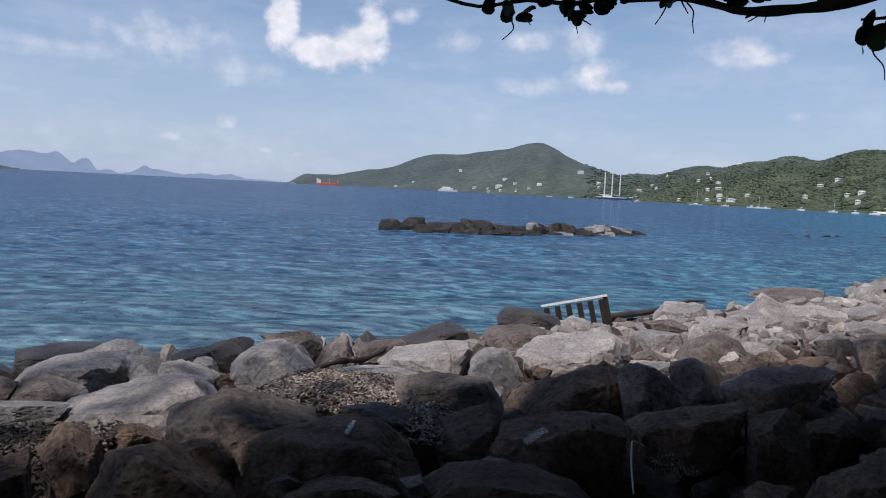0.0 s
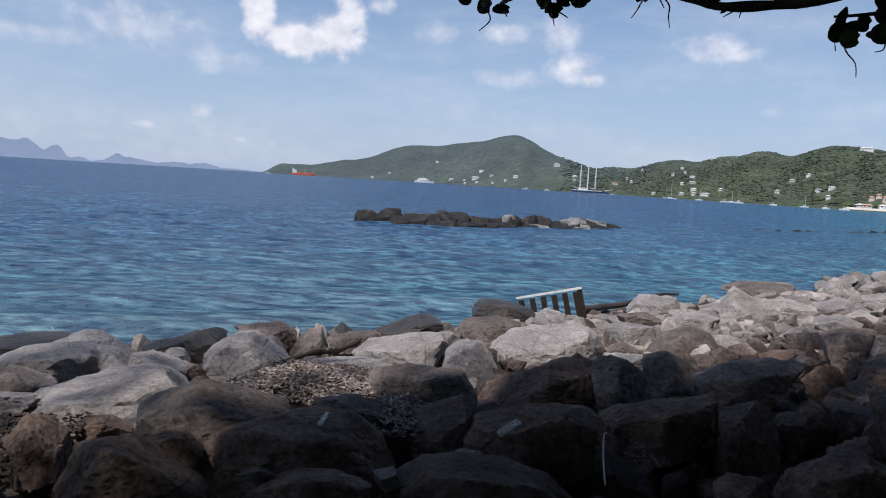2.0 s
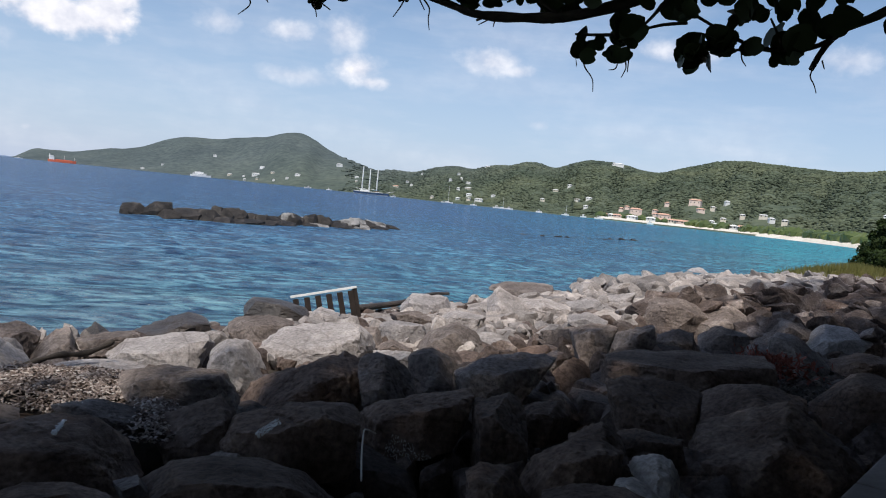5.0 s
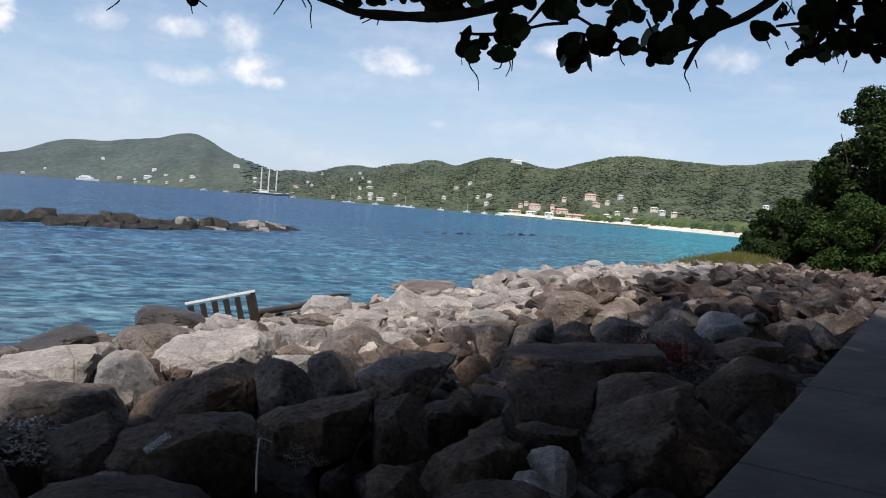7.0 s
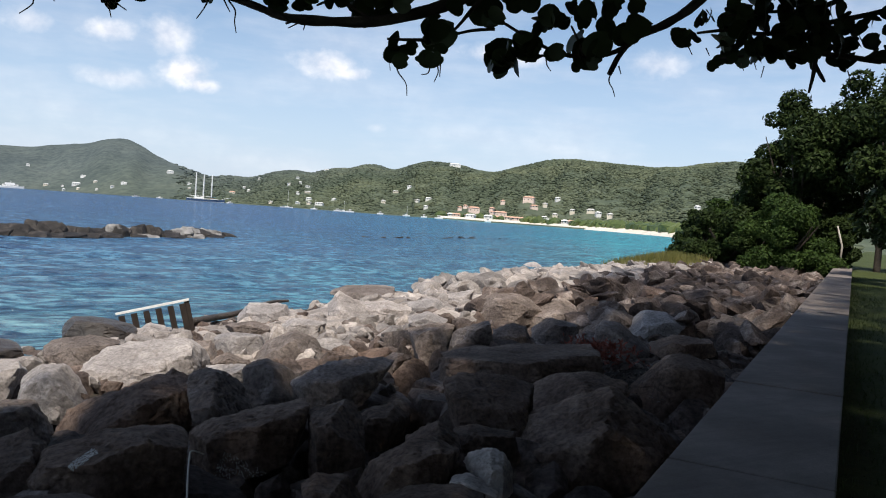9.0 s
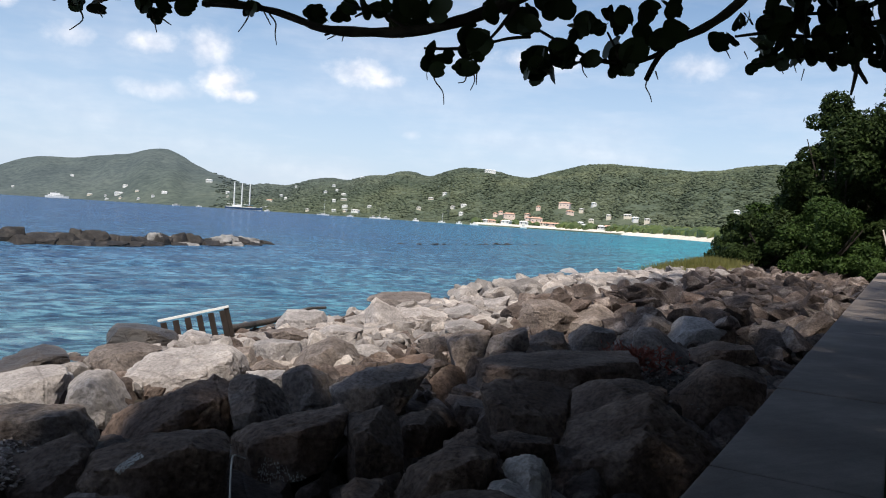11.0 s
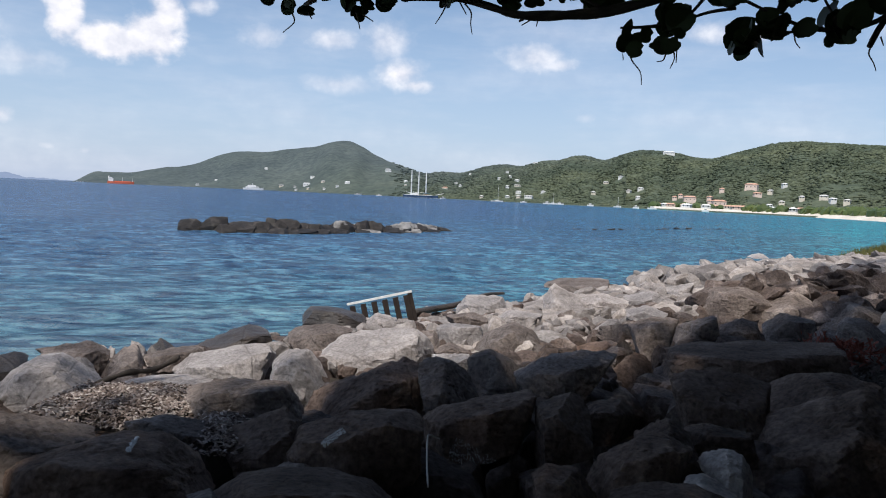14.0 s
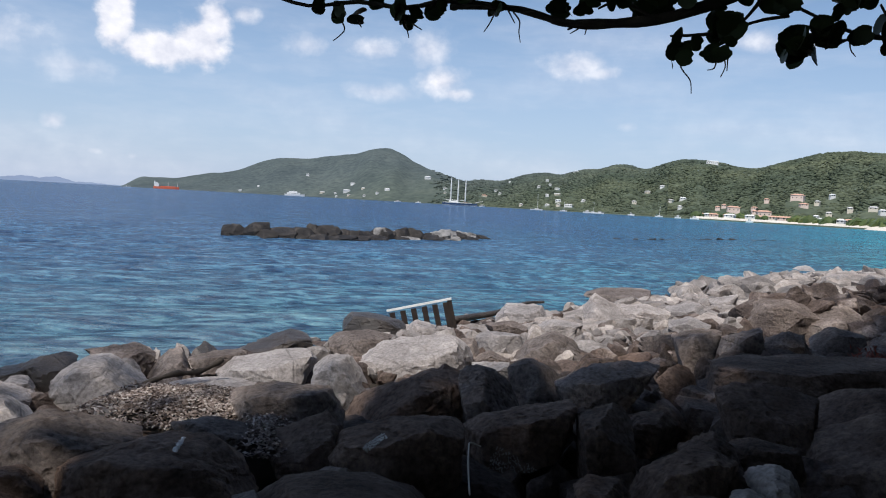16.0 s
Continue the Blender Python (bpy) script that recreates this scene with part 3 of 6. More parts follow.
def quarried(x, y, z, w, d, h, tilt, yaw, seed, mat, *cuts, group=STONES_GROUP):
    """A large quarry stone: each cut is a broken face, by its bearing round the stone and its distance from the middle;
    the faces run back unevenly, and a front is split off."""
    rng = np.random.default_rng(seed)
    near = math.hypot(x, y)
    ball, faces = ICO[5 if near < 8 else 4 if near < 70 else 3]
    size = 0.5 * (w * d * h) ** (1 / 3)
    normals, offs = [], []
    steep = 0.72 * h / d
    for a, reach in cuts:
        a = radians(a)
        lean = -rng.uniform(0.35, 1.0) * steep if math.sin(a) > 0.35 else rng.uniform(-0.5, 0.1) * min(1.0, w / d * 0.6) if math.sin(a) > -0.5 else 0.2
        normals.append((math.cos(a), lean, math.sin(a)))
        offs.append(reach * 1.05 - max(0.0, -lean) * 0.42 * d)
    split = rng.uniform(-0.45, 0.45)
    for n, k in (((split, -1, rng.uniform(-0.1, 0.5)), 0.44), ((split - 0.8 * np.sign(split), -1, rng.uniform(-0.2, 0.5)), 0.52), ((rng.uniform(-0.3, 0.3), 1, 0.1), 0.5), ((rng.uniform(-0.5, 0.5), -1, 0.9), 0.60), ((-0.9, -1, rng.uniform(-0.2, 0.7)), 0.72), ((0.9, -1, rng.uniform(-0.2, 0.7)), 0.72)):
        normals.append(n)
        offs.append(k * d)
    n, off = np.array(normals, float), np.array(offs)
    long = np.linalg.norm(n, axis=1)
    n, off = n / long[:, None], np.maximum(off / long, 0.02)
    # put the middle of the ball well inside all faces
    mid = np.zeros(3)
    for _ in range(60):
        room = off - n @ mid
        i = int(room.argmin())
        mid -= n[i] * 0.02 * size
    off = np.maximum(off - n @ mid, 0.05 * size)
    way = ball * np.array((w, d, h)) / 2
    sharp = rng.choice((90, 140, 200))

    def cut(o):
        dot = np.maximum(way @ n.T, 1e-4) / o
        top = dot.max(1)
        return way / (top * ((dot / top[:, None]) ** sharp).sum(1) ** (1 / sharp))[:, None]

    v = cut(off)
    q = v / size
    wave = np.stack([value_noise(q * 1.7 + 9 * k, seed + k) * 0.035 + value_noise(q * 4.3 + 5 * k, seed + k) * 0.025 for k in range(len(off))], -1)
    v = cut(off * (1 + wave))
    q = v / size
    rough = 0.02 * value_noise(q * 2.3 + 3, seed) + 0.055 * (0.35 - np.abs(value_noise(q * 3.1 + 7, seed + 1))) + 0.05 * (0.35 - np.abs(value_noise(q * 7.5 + 1, seed + 2)))
    shelf = q @ n[0] * rng.uniform(2, 4) + 0.9 * value_noise(q * 1.8, seed + 5)
    rough = rough + 0.05 * (np.clip((shelf - np.floor(shelf)) * 5, 0, 1) - 0.5) * (value_noise(q * 1.3 + 5, seed + 6) > 0.0)
    if near < 70:
        rough = rough + 0.024 * (0.35 - np.abs(value_noise(q * 17, seed + 3))) + 0.010 * value_noise(q * 38, seed + 4)
    out = v / np.linalg.norm(v, axis=1)[:, None]
    v = v + out * (rough * size)[:, None] + mid
    me = mesh_from("boulder", v, faces, mat, True)
    me.set_sharp_from_angle(angle=radians(22))
    ob = new("boulder", me)
    ob.matrix_world = pose(x, y, z, tilt, 0, yaw)
    FOOT.append((x, y, max(w, d) / 2))
    return tagged(ob, STONE_TEXTS[mat.name], "boulder", group)


def strewn(name, n, spot, make, mat, smooth=False):
    """One mesh of many small pieces: make(rng) gives verts and faces, spot(rng) a pose."""
    rng = random.Random(sum(map(ord, name)) + n)
    verts, faces = [], []
    for _ in range(n):
        m = spot(rng)
        if m is None:
            continue
        v, f = make(rng)
        k = len(verts)
        verts += [m @ Vector(p) for p in v]
        faces += [[i + k for i in q] for q in f]
    return new(name, mesh_from(name, verts, faces, mat, smooth))


# ---- the far shore: bay, hills ----
def shore_distance(az):
    """Metres from the origin to the far waterline, by bearing in degrees right of north."""
    return 2500 - 1900 / (1 + np.exp(-(az - 11) / 9)) - 430 / (1 + np.exp(-(az - 46.5) / 3.0)) + 25 * np.sin(az * 0.9) * np.clip((40 - az) / 20, 0, 1)


HILLS = []


def hill(az, rise, left, right):
    """A hill on the ridge: its bearing, its rise in degrees over the eye, and its reach to either side in degrees."""
    HILLS.append((az, rise, left, right))


hill(-9.7, 0.79, 1.2, 6.9)
hill(-4.6, 1.36, 4.0, 7.5)
hill(-0.5, 2.58, 4.4, 3.5)
hill(3.7, 3.08, 6.7, 3.6)
hill(6.7, 3.84, 4.3, 4.2)
hill(9.4, 2.37, 1.1, 5.2)
hill(13.9, 1.89, 2.8, 3.5)
hill(18.4, 2.60, 4.9, 2.7)
hill(21.4, 2.95, 4.0, 3.0)
hill(23.9, 3.47, 3.5, 3.1)
hill(28.7, 4.04, 6.0, 8.5)
hill(34.5, 3.41, 4.4, 4.1)
hill(37.6, 4.71, 6.2, 8.9)
hill(42.6, 4.47, 8.5, 9.5)
hill(48.9, 5.06, 7.4, 12.2)
hill(57.0, 4.37, 11.8, 24.0)


def ridge_rise(az):
    total = 0
    for a, rise, left, right in HILLS:
        gap = az - a
        total = total + (rise * np.exp(-(gap / np.where(gap < 0, left, right)) ** 2)) ** 6
    return total ** (1 / 6)


def ridge_distance(az):
    return 2950 - 1250 / (1 + np.exp(-(az - 14) / 8))


def land_height(az, r):
    """Height of the far land over the sea, without its trees."""
    near, far = shore_distance(az), ridge_distance(az)
    t = (r - near) / (far - near)
    peak = far * np.tan(np.radians(ridge_rise(az))) + 2.85 - 5
    flat = np.where(az > 27, 0.16, 0.04)
    ts = np.clip((t - flat) / (1 - flat), 0, 2)
    up = np.where(ts < 1, ts ** 1.25 * (1.35 - 0.35 * ts ** 2), 1 - 0.6 * (ts - 1))
    spur = 0.045 * peak * (np.sin(az * 1.1 + 3 * t) + np.sin(az * 2.9 - 5 * t + 1) * 0.6) * np.sin(np.pi * np.clip(ts, 0, 1))
    return 1.2 + np.clip(t, 0, 1) * 2 + np.maximum(peak * np.clip(up, 0, 1.0) + spur - 3, 0)


# ---- sea ----
def build_sea():
    az = np.concatenate([np.linspace(-180, -50, 30, endpoint=False), np.linspace(-50, 70, 300, endpoint=False), np.linspace(70, 180, 26)])
    r = np.concatenate([[0.5, 4], np.arange(7, 70, 0.35), 70 * 1.045 ** np.arange(0, 98)])
    r = np.append(r[r < 4900], 4900.0)
    A, R = np.meshgrid(az, r)
    X, Y = R * np.sin(np.radians(A)), R * np.cos(np.radians(A))
    Z = np.zeros_like(X)
    rng = np.random.default_rng(4)
    fade = np.clip((R - 8) / 6, 0, 1) * np.clip((75 - R) / 30, 0, 1)
    for k in range(26):
        wl = rng.uniform(0.9, 4.5)
        a = rng.normal() * 0.45
        Z += fade * 0.0055 * wl ** 0.8 * np.sin(2 * np.pi / wl * (X * np.sin(a) + Y * np.cos(a)) + rng.uniform(0, 6.28))
    u = X * ALONG.x + Y * ALONG.y
    s = X * SEAWARD.x + Y * SEAWARD.y
    off = np.maximum(s - 12.5, 0) + np.maximum(u - 75, 0) * 0.0
    depth = 0.17 + 0.62 * (1 - np.exp(-off / 30.0))
    far = np.clip((shore_distance(A) - R) / 420, 0, 1)
    bay = np.where((A > 14) & (A < 75), 0.03 + 0.65 * far ** 0.9, 2.0)
    edge = np.clip((A - 14) / 14, 0, 1)
    bay = bay * edge + 2.0 * (1 - edge)
    depth = np.minimum(depth, bay)
    depth = np.minimum(depth, 0.9 - 0.80 * np.clip((A - 12) / 30, 0, 1))
    rows, cols = X.shape
    faces = [(i * cols + j, i * cols + j + 1, (i + 1) * cols + j + 1, (i + 1) * cols + j) for i in range(rows - 1) for j in range(cols - 1)]
    me = bpy.data.meshes.new("sea")
    me.from_pydata(np.stack([X, Y, Z], -1).reshape(-1, 3).tolist(), [], [f[::-1] for f in faces])
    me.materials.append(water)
    me.polygons.foreach_set("use_smooth", [True] * len(me.polygons))
    lay = me.attributes.new("depth", "FLOAT", "POINT")
    lay.data.foreach_set("value", depth.ravel().astype(np.float32))
    lay = me.attributes.new("sandy", "FLOAT", "POINT")
    lay.data.foreach_set("value", (np.clip((A + 6) / 26, 0, 1) * (0.4 + 0.6 * np.clip((R - 45) / 130, 0, 1))).ravel().astype(np.float32))
    tagged(new("water", me), "rippled blue sea, turquoise in the shallows", "water", "", "structure")


build_sea()


def build_hills():
    az = np.arange(-11.9, 80, 0.16)
    t = np.concatenate([[-0.02], np.linspace(0, 1.12, 110)])
    A, T = np.meshgrid(az, t)
    near, far = shore_distance(A), ridge_distance(A)
    R = near + T * (far - near)
    Z = land_height(A, R)
    X, Y = R * np.sin(np.radians(A)), R * np.cos(np.radians(A))
    rng = np.random.default_rng(9)
    lump = np.zeros_like(Z)
    for k in range(40):
        wl = rng.uniform(18, 90)
        a = rng.uniform(0, np.pi)
        lump += wl / 60 * np.sin(2 * np.pi / wl * (X * np.cos(a) + Y * np.sin(a)) + rng.uniform(0, 6.28))
    Z = Z + lump * (0.12 + 0.02 * np.clip((A - 8) / 8, 0, 1)) * np.clip(T * 8, 0, 1)
    Z[0] = -3
    edge = np.clip((A + 11.75) / 0.9, 0, 1)
    Z = Z * edge + (1 - edge) * -2
    rows, cols = X.shape
    faces = [(i * cols + j, i * cols + j + 1, (i + 1) * cols + j + 1, (i + 1) * cols + j)[::-1] for i in range(rows - 1) for j in range(cols - 1)]
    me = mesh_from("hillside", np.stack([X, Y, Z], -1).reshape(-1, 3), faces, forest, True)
    tagged(new("hillside", me), "green wooded hills behind the bay", "hills", "", "structure")


build_hills()


HOUSE_SPOTS = []


def build_woods():
    """Rounded tree crowns over the hills and along the beach."""
    rng = np.random.default_rng(21)
    base, tri = ICO[1]
    shapes = [base * (1 + 0.28 * rng.normal(size=(len(base), 1)).clip(-1.3, 1.3)) for _ in range(12)]
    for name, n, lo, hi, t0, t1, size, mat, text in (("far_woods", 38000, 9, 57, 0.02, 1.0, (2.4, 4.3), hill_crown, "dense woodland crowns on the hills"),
                                                    ("shore_trees", 4500, 29, 54, 0.012, 0.14, (2.2, 4.6), shore_leaf, "bright green low trees behind the beach")):
        verts, faces = [], []
        for k in range(n):
            a = rng.uniform(lo, hi)
            if name == "shore_trees":
                a = hi - (hi - lo) * rng.uniform() ** 1.5
            if name != 'shore_trees' and (rng.uniform() < np.clip((a - 10) / 8, 0, 1)) != True:
                continue
            t = t0 + (t1 - t0) * rng.uniform() ** 1.2
            d0, d1 = shore_distance(a), ridge_distance(a)
            r = float(d0 + t * (d1 - d0))
            if name == "shore_trees":
                r = float(d0 + 18 + 130 * rng.uniform() ** 1.3)
            if any(abs(a - ha) * r < 57.3 * (hw * 0.5 + 3) and hr - 45 < r < hr + 8 for ha, hr, hw in HOUSE_SPOTS):
                continue
            z = float(land_height(np.float64(a), np.float64(r)))
            s = rng.uniform(*size) * (1.0 if name == "shore_trees" else np.clip(r / 1500, 0.7, 1.6))
            v = shapes[k % 12] * s * np.array((1.3, 1.3, {'far_woods': 0.5, 'shore_trees': 1.0}[name])) + np.array((r * math.sin(radians(a)), r * math.cos(radians(a)), z + {'far_woods': 0.12, 'shore_trees': 0.6}[name] * s))
            k0 = len(verts)
            verts += v.tolist()
            faces += [[i + k0 for i in f] for f in tri]
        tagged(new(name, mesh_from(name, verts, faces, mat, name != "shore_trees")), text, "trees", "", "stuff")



def build_beach():
    az = np.arange(29, 53, 0.25)
    verts, faces = [], []
    for a in az:
        d = float(shore_distance(a))
        wide = 16 * min(1, (a - 28.5) / 6)
        out = 16 * min(1, max(0, (a - 38) / 5))
        for k, (dr, z) in enumerate(((-3 - out, -0.3), (-out, 0.25), (wide * 0.6 - out, 1.9), (wide, 3.2), (wide + 10, 3.0))):
            verts.append(((d + dr) * math.sin(radians(a)), (d + dr) * math.cos(radians(a)), z))
    for i in range(len(az) - 1):
        for k in range(4):
            faces.append((i * 5 + k, i * 5 + k + 1, (i + 1) * 5 + k + 1, (i + 1) * 5 + k))
    tagged(new("beach", mesh_from("beach", verts, faces, sand, True)), "narrow strip of pale coral sand along the bay", "beach", "", "structure")


build_beach()


def build_distance():
    """Blue islands on the horizon that glow in a haze colour."""
    def isle(lumps, r, az0, az1, mat, name, text):
        az = np.arange(az0, az1, 0.06)
        rise = sum((h * np.exp(-((az - a) / np.where(az < a, l, w)) ** 2)) ** 4 for a, h, l, w in lumps) ** 0.25
        rise = rise + 0.015 * np.sin(az * 9) + 0.01 * np.sin(az * 23 + 1)
        verts, faces = [], []
        for a, e in zip(az, rise):
            for dr, k in ((0, -0.03), (60, 0.5), (140, 1.0), (300, 0.3)):
                q = r + dr
                verts.append((q * math.sin(radians(a)), q * math.cos(radians(a)), k * max(e, 0) * radians(1) * q + 2.0 * (k > 0)))
        for i in range(len(az) - 1):
            for k in range(3):
                faces.append((i * 4 + k, i * 4 + k + 1, i * 4 + k + 5, i * 4 + k + 4))
        tagged(new(name, mesh_from(name, verts, faces, mat, True)), text, "island", "", "structure")

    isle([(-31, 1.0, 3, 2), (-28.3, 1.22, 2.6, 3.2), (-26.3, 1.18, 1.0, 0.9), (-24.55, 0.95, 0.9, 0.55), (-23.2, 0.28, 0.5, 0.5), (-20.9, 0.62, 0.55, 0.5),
          (-20.6, 0.46, 1.2, 2.2), (-17.0, 0.32, 1.6, 1.2), (-15.3, 0.36, 1.2, 1.0), (-13.4, 0.10, 1.5, 1.2)], 4550, -36, -11.0, haze_glow, "backdrop", "blue islands on the horizon, painted with glowing haze")
    isle([(-31.5, 0.55, 3, 1.9)], 2600, -38, -28.4, forest, "headland", "low dark green headland far across the water")


build_distance()


# ---- houses ----
def gable_house(w, d, h, wall_mat, roof_mat, text):
    thing = new("house")
    part("wall", box_bm(-w / 2, w / 2, -d / 2, d / 2, -4, h), wall_mat, thing)
    bm = bmesh.new()
    e, top = 0.6, h + 0.2 * d
    pts = [(-w / 2 - e, -d / 2 - e, h - 0.1), (w / 2 + e, -d / 2 - e, h - 0.1), (w / 2 + e, d / 2 + e, h - 0.1), (-w / 2 - e, d / 2 + e, h - 0.1), (-w / 2 + d * 0.3, 0, top), (w / 2 - d * 0.3, 0, top)]
    vs = [bm.verts.new(p) for p in pts]
    for f in ((0, 1, 5, 4), (2, 3, 4, 5), (1, 2, 5), (3, 0, 4), (3, 2, 1, 0)):
        bm.faces.new([vs[i] for i in f])
    part("roof", bm, roof_mat, thing)
    n = max(2, int(w / 4))
    for row in range(max(1, int(h / 2.9))):
        for i in range(n):
            x = -w / 2 + (i + 0.5) * w / n
            part("window", box_bm(x - 0.55, x + 0.55, -d / 2 - 0.05, -d / 2 + 0.05, 0.9 + 2.9 * row, 2.2 + 2.9 * row), dark_glass, thing)
    return tagged(thing, text, "house", "houses on the hillside")


PROTO = {}


def house(az, r, w, tone=0, up=0.9):
    """A house on the far shore by its bearing and distance, with a width in metres."""
    HOUSE_SPOTS.append((az, r, w))
    key = (max(2, round(w * 0.62 / 3)), tone)
    kinds = ((white_paint, roof_tin, "white house with a pale tin roof on the wooded slope"), (white_paint, white_paint, "bright white house with a white roof above the bay"),
             (house_cream, roof_red, "cream house with a red roof above the bay"), (house_pink, roof_red, "long pink building with a red roof by the beach"),
             (house_cream, roof_tin, "cream house with a grey tin roof by the shore"))
    z = float(land_height(np.float64(az), np.float64(r))) + up
    m = pose(r * math.sin(radians(az)), r * math.cos(radians(az)), z, 0, 0, -az + random.Random(int(az * 100)).uniform(-25, 25))
    if key not in PROTO:
        wide = key[0] * 3
        wall_mat, roof_mat, text = kinds[tone]
        PROTO[key] = gable_house(wide, min(9.0, max(6.0, wide * 0.55)), 2.5 if wide < 15 else 4.6, wall_mat, roof_mat, text)
        PROTO[key].matrix_world = m
    else:
        copy_thing(PROTO[key], m)


house(-3.46, 2268, 13.2, 0)
house(-2.21, 2316, 10.1, 1)
house(1.20, 2358, 13.7, 1)
house(2.30, 2103, 18.3, 4)
house(3.25, 2060, 11.9, 0)
house(4.07, 2051, 29.7, 1)
house(4.49, 2114, 21.5, 1)
house(5.24, 1996, 14.5, 4)
house(6.27, 1905, 11.0, 0)
house(6.99, 1914, 19.4, 1)
house(3.34, 2006, 10.2, 1)
house(4.20, 1983, 11.5, 4)
house(5.33, 1913, 11.1, 0)
house(9.90, 2103, 24.4, 1)
house(11.21, 1880, 13.6, 1)
house(11.22, 1792, 11.7, 4)
house(14.10, 1703, 18.5, 2)
house(14.92, 1866, 6.8, 1)
house(15.22, 1780, 10.3, 1)
house(16.81, 1398, 8.1, 4)
house(18.60, 1773, 10.3, 0)
house(18.82, 1666, 8.5, 1)
house(19.35, 1626, 14.1, 1)
house(19.37, 1496, 21.7, 4)
house(18.02, 1607, 7.0, 0)
house(18.66, 1446, 6.3, 1)
house(19.48, 1345, 13.6, 1)
house(19.51, 1257, 9.1, 4)
house(20.26, 1239, 18.0, 0)
house(18.69, 1279, 9.3, 1)
house(21.27, 1324, 9.6, 1)
house(25.70, 1334, 13.5, 4)
house(26.71, 1302, 7.5, 0)
house(28.14, 1208, 12.3, 1)
house(27.97, 1135, 6.0, 1)
house(24.84, 1138, 6.6, 4)
house(27.34, 1211, 6.1, 0)
house(15.92, 2020, 7.3, 1)
house(20.63, 2020, 17.6, 1)
house(30.49, 1081, 11.0, 3, 2.4)
house(31.50, 1064, 23.1, 3, 2.4)
house(33.45, 977, 24.1, 3, 2.4)
house(32.86, 1016, 8.8, 3, 2.4)
house(35.48, 1072, 21.8, 3, 2.4)
house(35.87, 1025, 14.9, 3, 2.4)
house(36.69, 1075, 7.8, 4, 2.4)
house(37.53, 1099, 9.6, 1, 2.4)
house(38.63, 993, 10.1, 4, 2.4)
house(36.68, 932, 10.8, 1, 2.4)
house(37.42, 948, 9.6, 4, 2.4)
house(38.16, 891, 9.0, 1, 2.4)
house(39.96, 935, 13.6, 4, 2.4)
house(40.49, 918, 6.7, 1, 2.4)
house(41.35, 888, 6.0, 4, 2.4)
house(32.84, 1059, 6.1, 3, 2.4)
house(30.88, 1096, 6.4, 3, 2.4)
house(33.58, 1107, 6.0, 3, 2.4)
house(29.91, 1738, 37.8, 1)
house(47.27, 849, 6.2, 1)


# the village strung out behind the beach
VILLAGE = random.Random(5)
for k in range(30):
    a = 29.0 + 10.3 * k / 29 + VILLAGE.uniform(-0.2, 0.2)
    house(a, float(shore_distance(a)) + VILLAGE.uniform(26, 150), VILLAGE.uniform(8, 17), VILLAGE.choice((0, 1, 2, 3, 3, 3, 4)), 2.4)

build_woods()


# ---- vessels ----
def hull_bm(length, beam, height, bow=0.25, draught=1.0):
    """A boat's hull, bow towards +x."""
    bm = bmesh.new()
    rings = []
    for i in range(13):
        t = i / 12
        x = (t - 0.5) * length
        half = beam / 2 * min(1.0, ((1 - t) / bow) ** 0.6 if t > 1 - bow else 1.0, 0.75 + t * 2)
        up = height * (1 + 0.25 * (2 * abs(t - 0.45)) ** 2)
        rings.append([bm.verts.new((x, s * half * k, z)) for s, k, z in ((-1, 1, up), (-1, 0.85, 0.3), (-1, 0.4, -draught), (1, 0.4, -draught), (1, 0.85, 0.3), (1, 1, up))])
    for a, b in zip(rings, rings[1:]):
        for k in range(6):
            bm.faces.new((a[k], b[k], b[(k + 1) % 6], a[(k + 1) % 6]))
    bm.faces.new(rings[0])
    bm.faces.new(rings[-1][::-1])
    return bm


def on_sea(az, r, heading):
    return pose(r * math.sin(radians(az)), r * math.cos(radians(az)), 0, 0, 0, -az + heading)


def cylinder(x, y, z0, z1, r, top=None):
    return tube_bm([(x, y, z0), (x, y, (z0 + z1) / 2), (x, y, z1)], [r, ((top or r) + r) / 2, top or r], 8)


cargo = tagged(new("cargo_ship"), "small red-hulled cargo ship with white wheelhouse, at anchor", "ship")
part("hull", hull_bm(60, 10, 5.0, 0.2, 2), hull_red, cargo)
part("superstructure", box_bm(-28, -17, -4, 4, 4.5, 12.5, 0.3), white_paint, cargo)
part("bridge", box_bm(-26, -19, -4.5, 4.5, 12.5, 15, 0.2), white_paint, cargo)
part("funnel", cylinder(-27, 0, 12, 18, 1.2), white_paint, cargo)
part("hatch_cover", box_bm(-14, 22, -3.5, 3.5, 5, 6.6, 0.2), hull_red, cargo)
part("crane", tube_bm([(4, 0, 5), (4, 0, 17)], [0.5, 0.3]), white_paint, cargo)
part("mast", tube_bm([(26, 0, 5), (26, 0, 14)], [0.35, 0.2]), white_paint, cargo)
cargo.matrix_world = on_sea(-8.4, 2050, 0)

ferry = tagged(new("ferry"), "white motor ferry lying off the far shore", "boat")
part("hull", hull_bm(42, 9, 3.6, 0.35), white_paint, ferry)
part("cabin", box_bm(-16, 11, -3.8, 3.8, 3.4, 7.2, 0.4), white_paint, ferry)
part("upper_deck", box_bm(-12, 5, -3.2, 3.2, 7.2, 10.2, 0.4), white_paint, ferry)
part("window_band", box_bm(-15, 10, -3.85, 3.85, 5.2, 5.7), dark_glass, ferry)
part("mast", tube_bm([(-2, 0, 8), (-2, 0, 14)], [0.25, 0.15]), white_paint, ferry)
ferry.matrix_world = on_sea(0.35, 1700, 3)

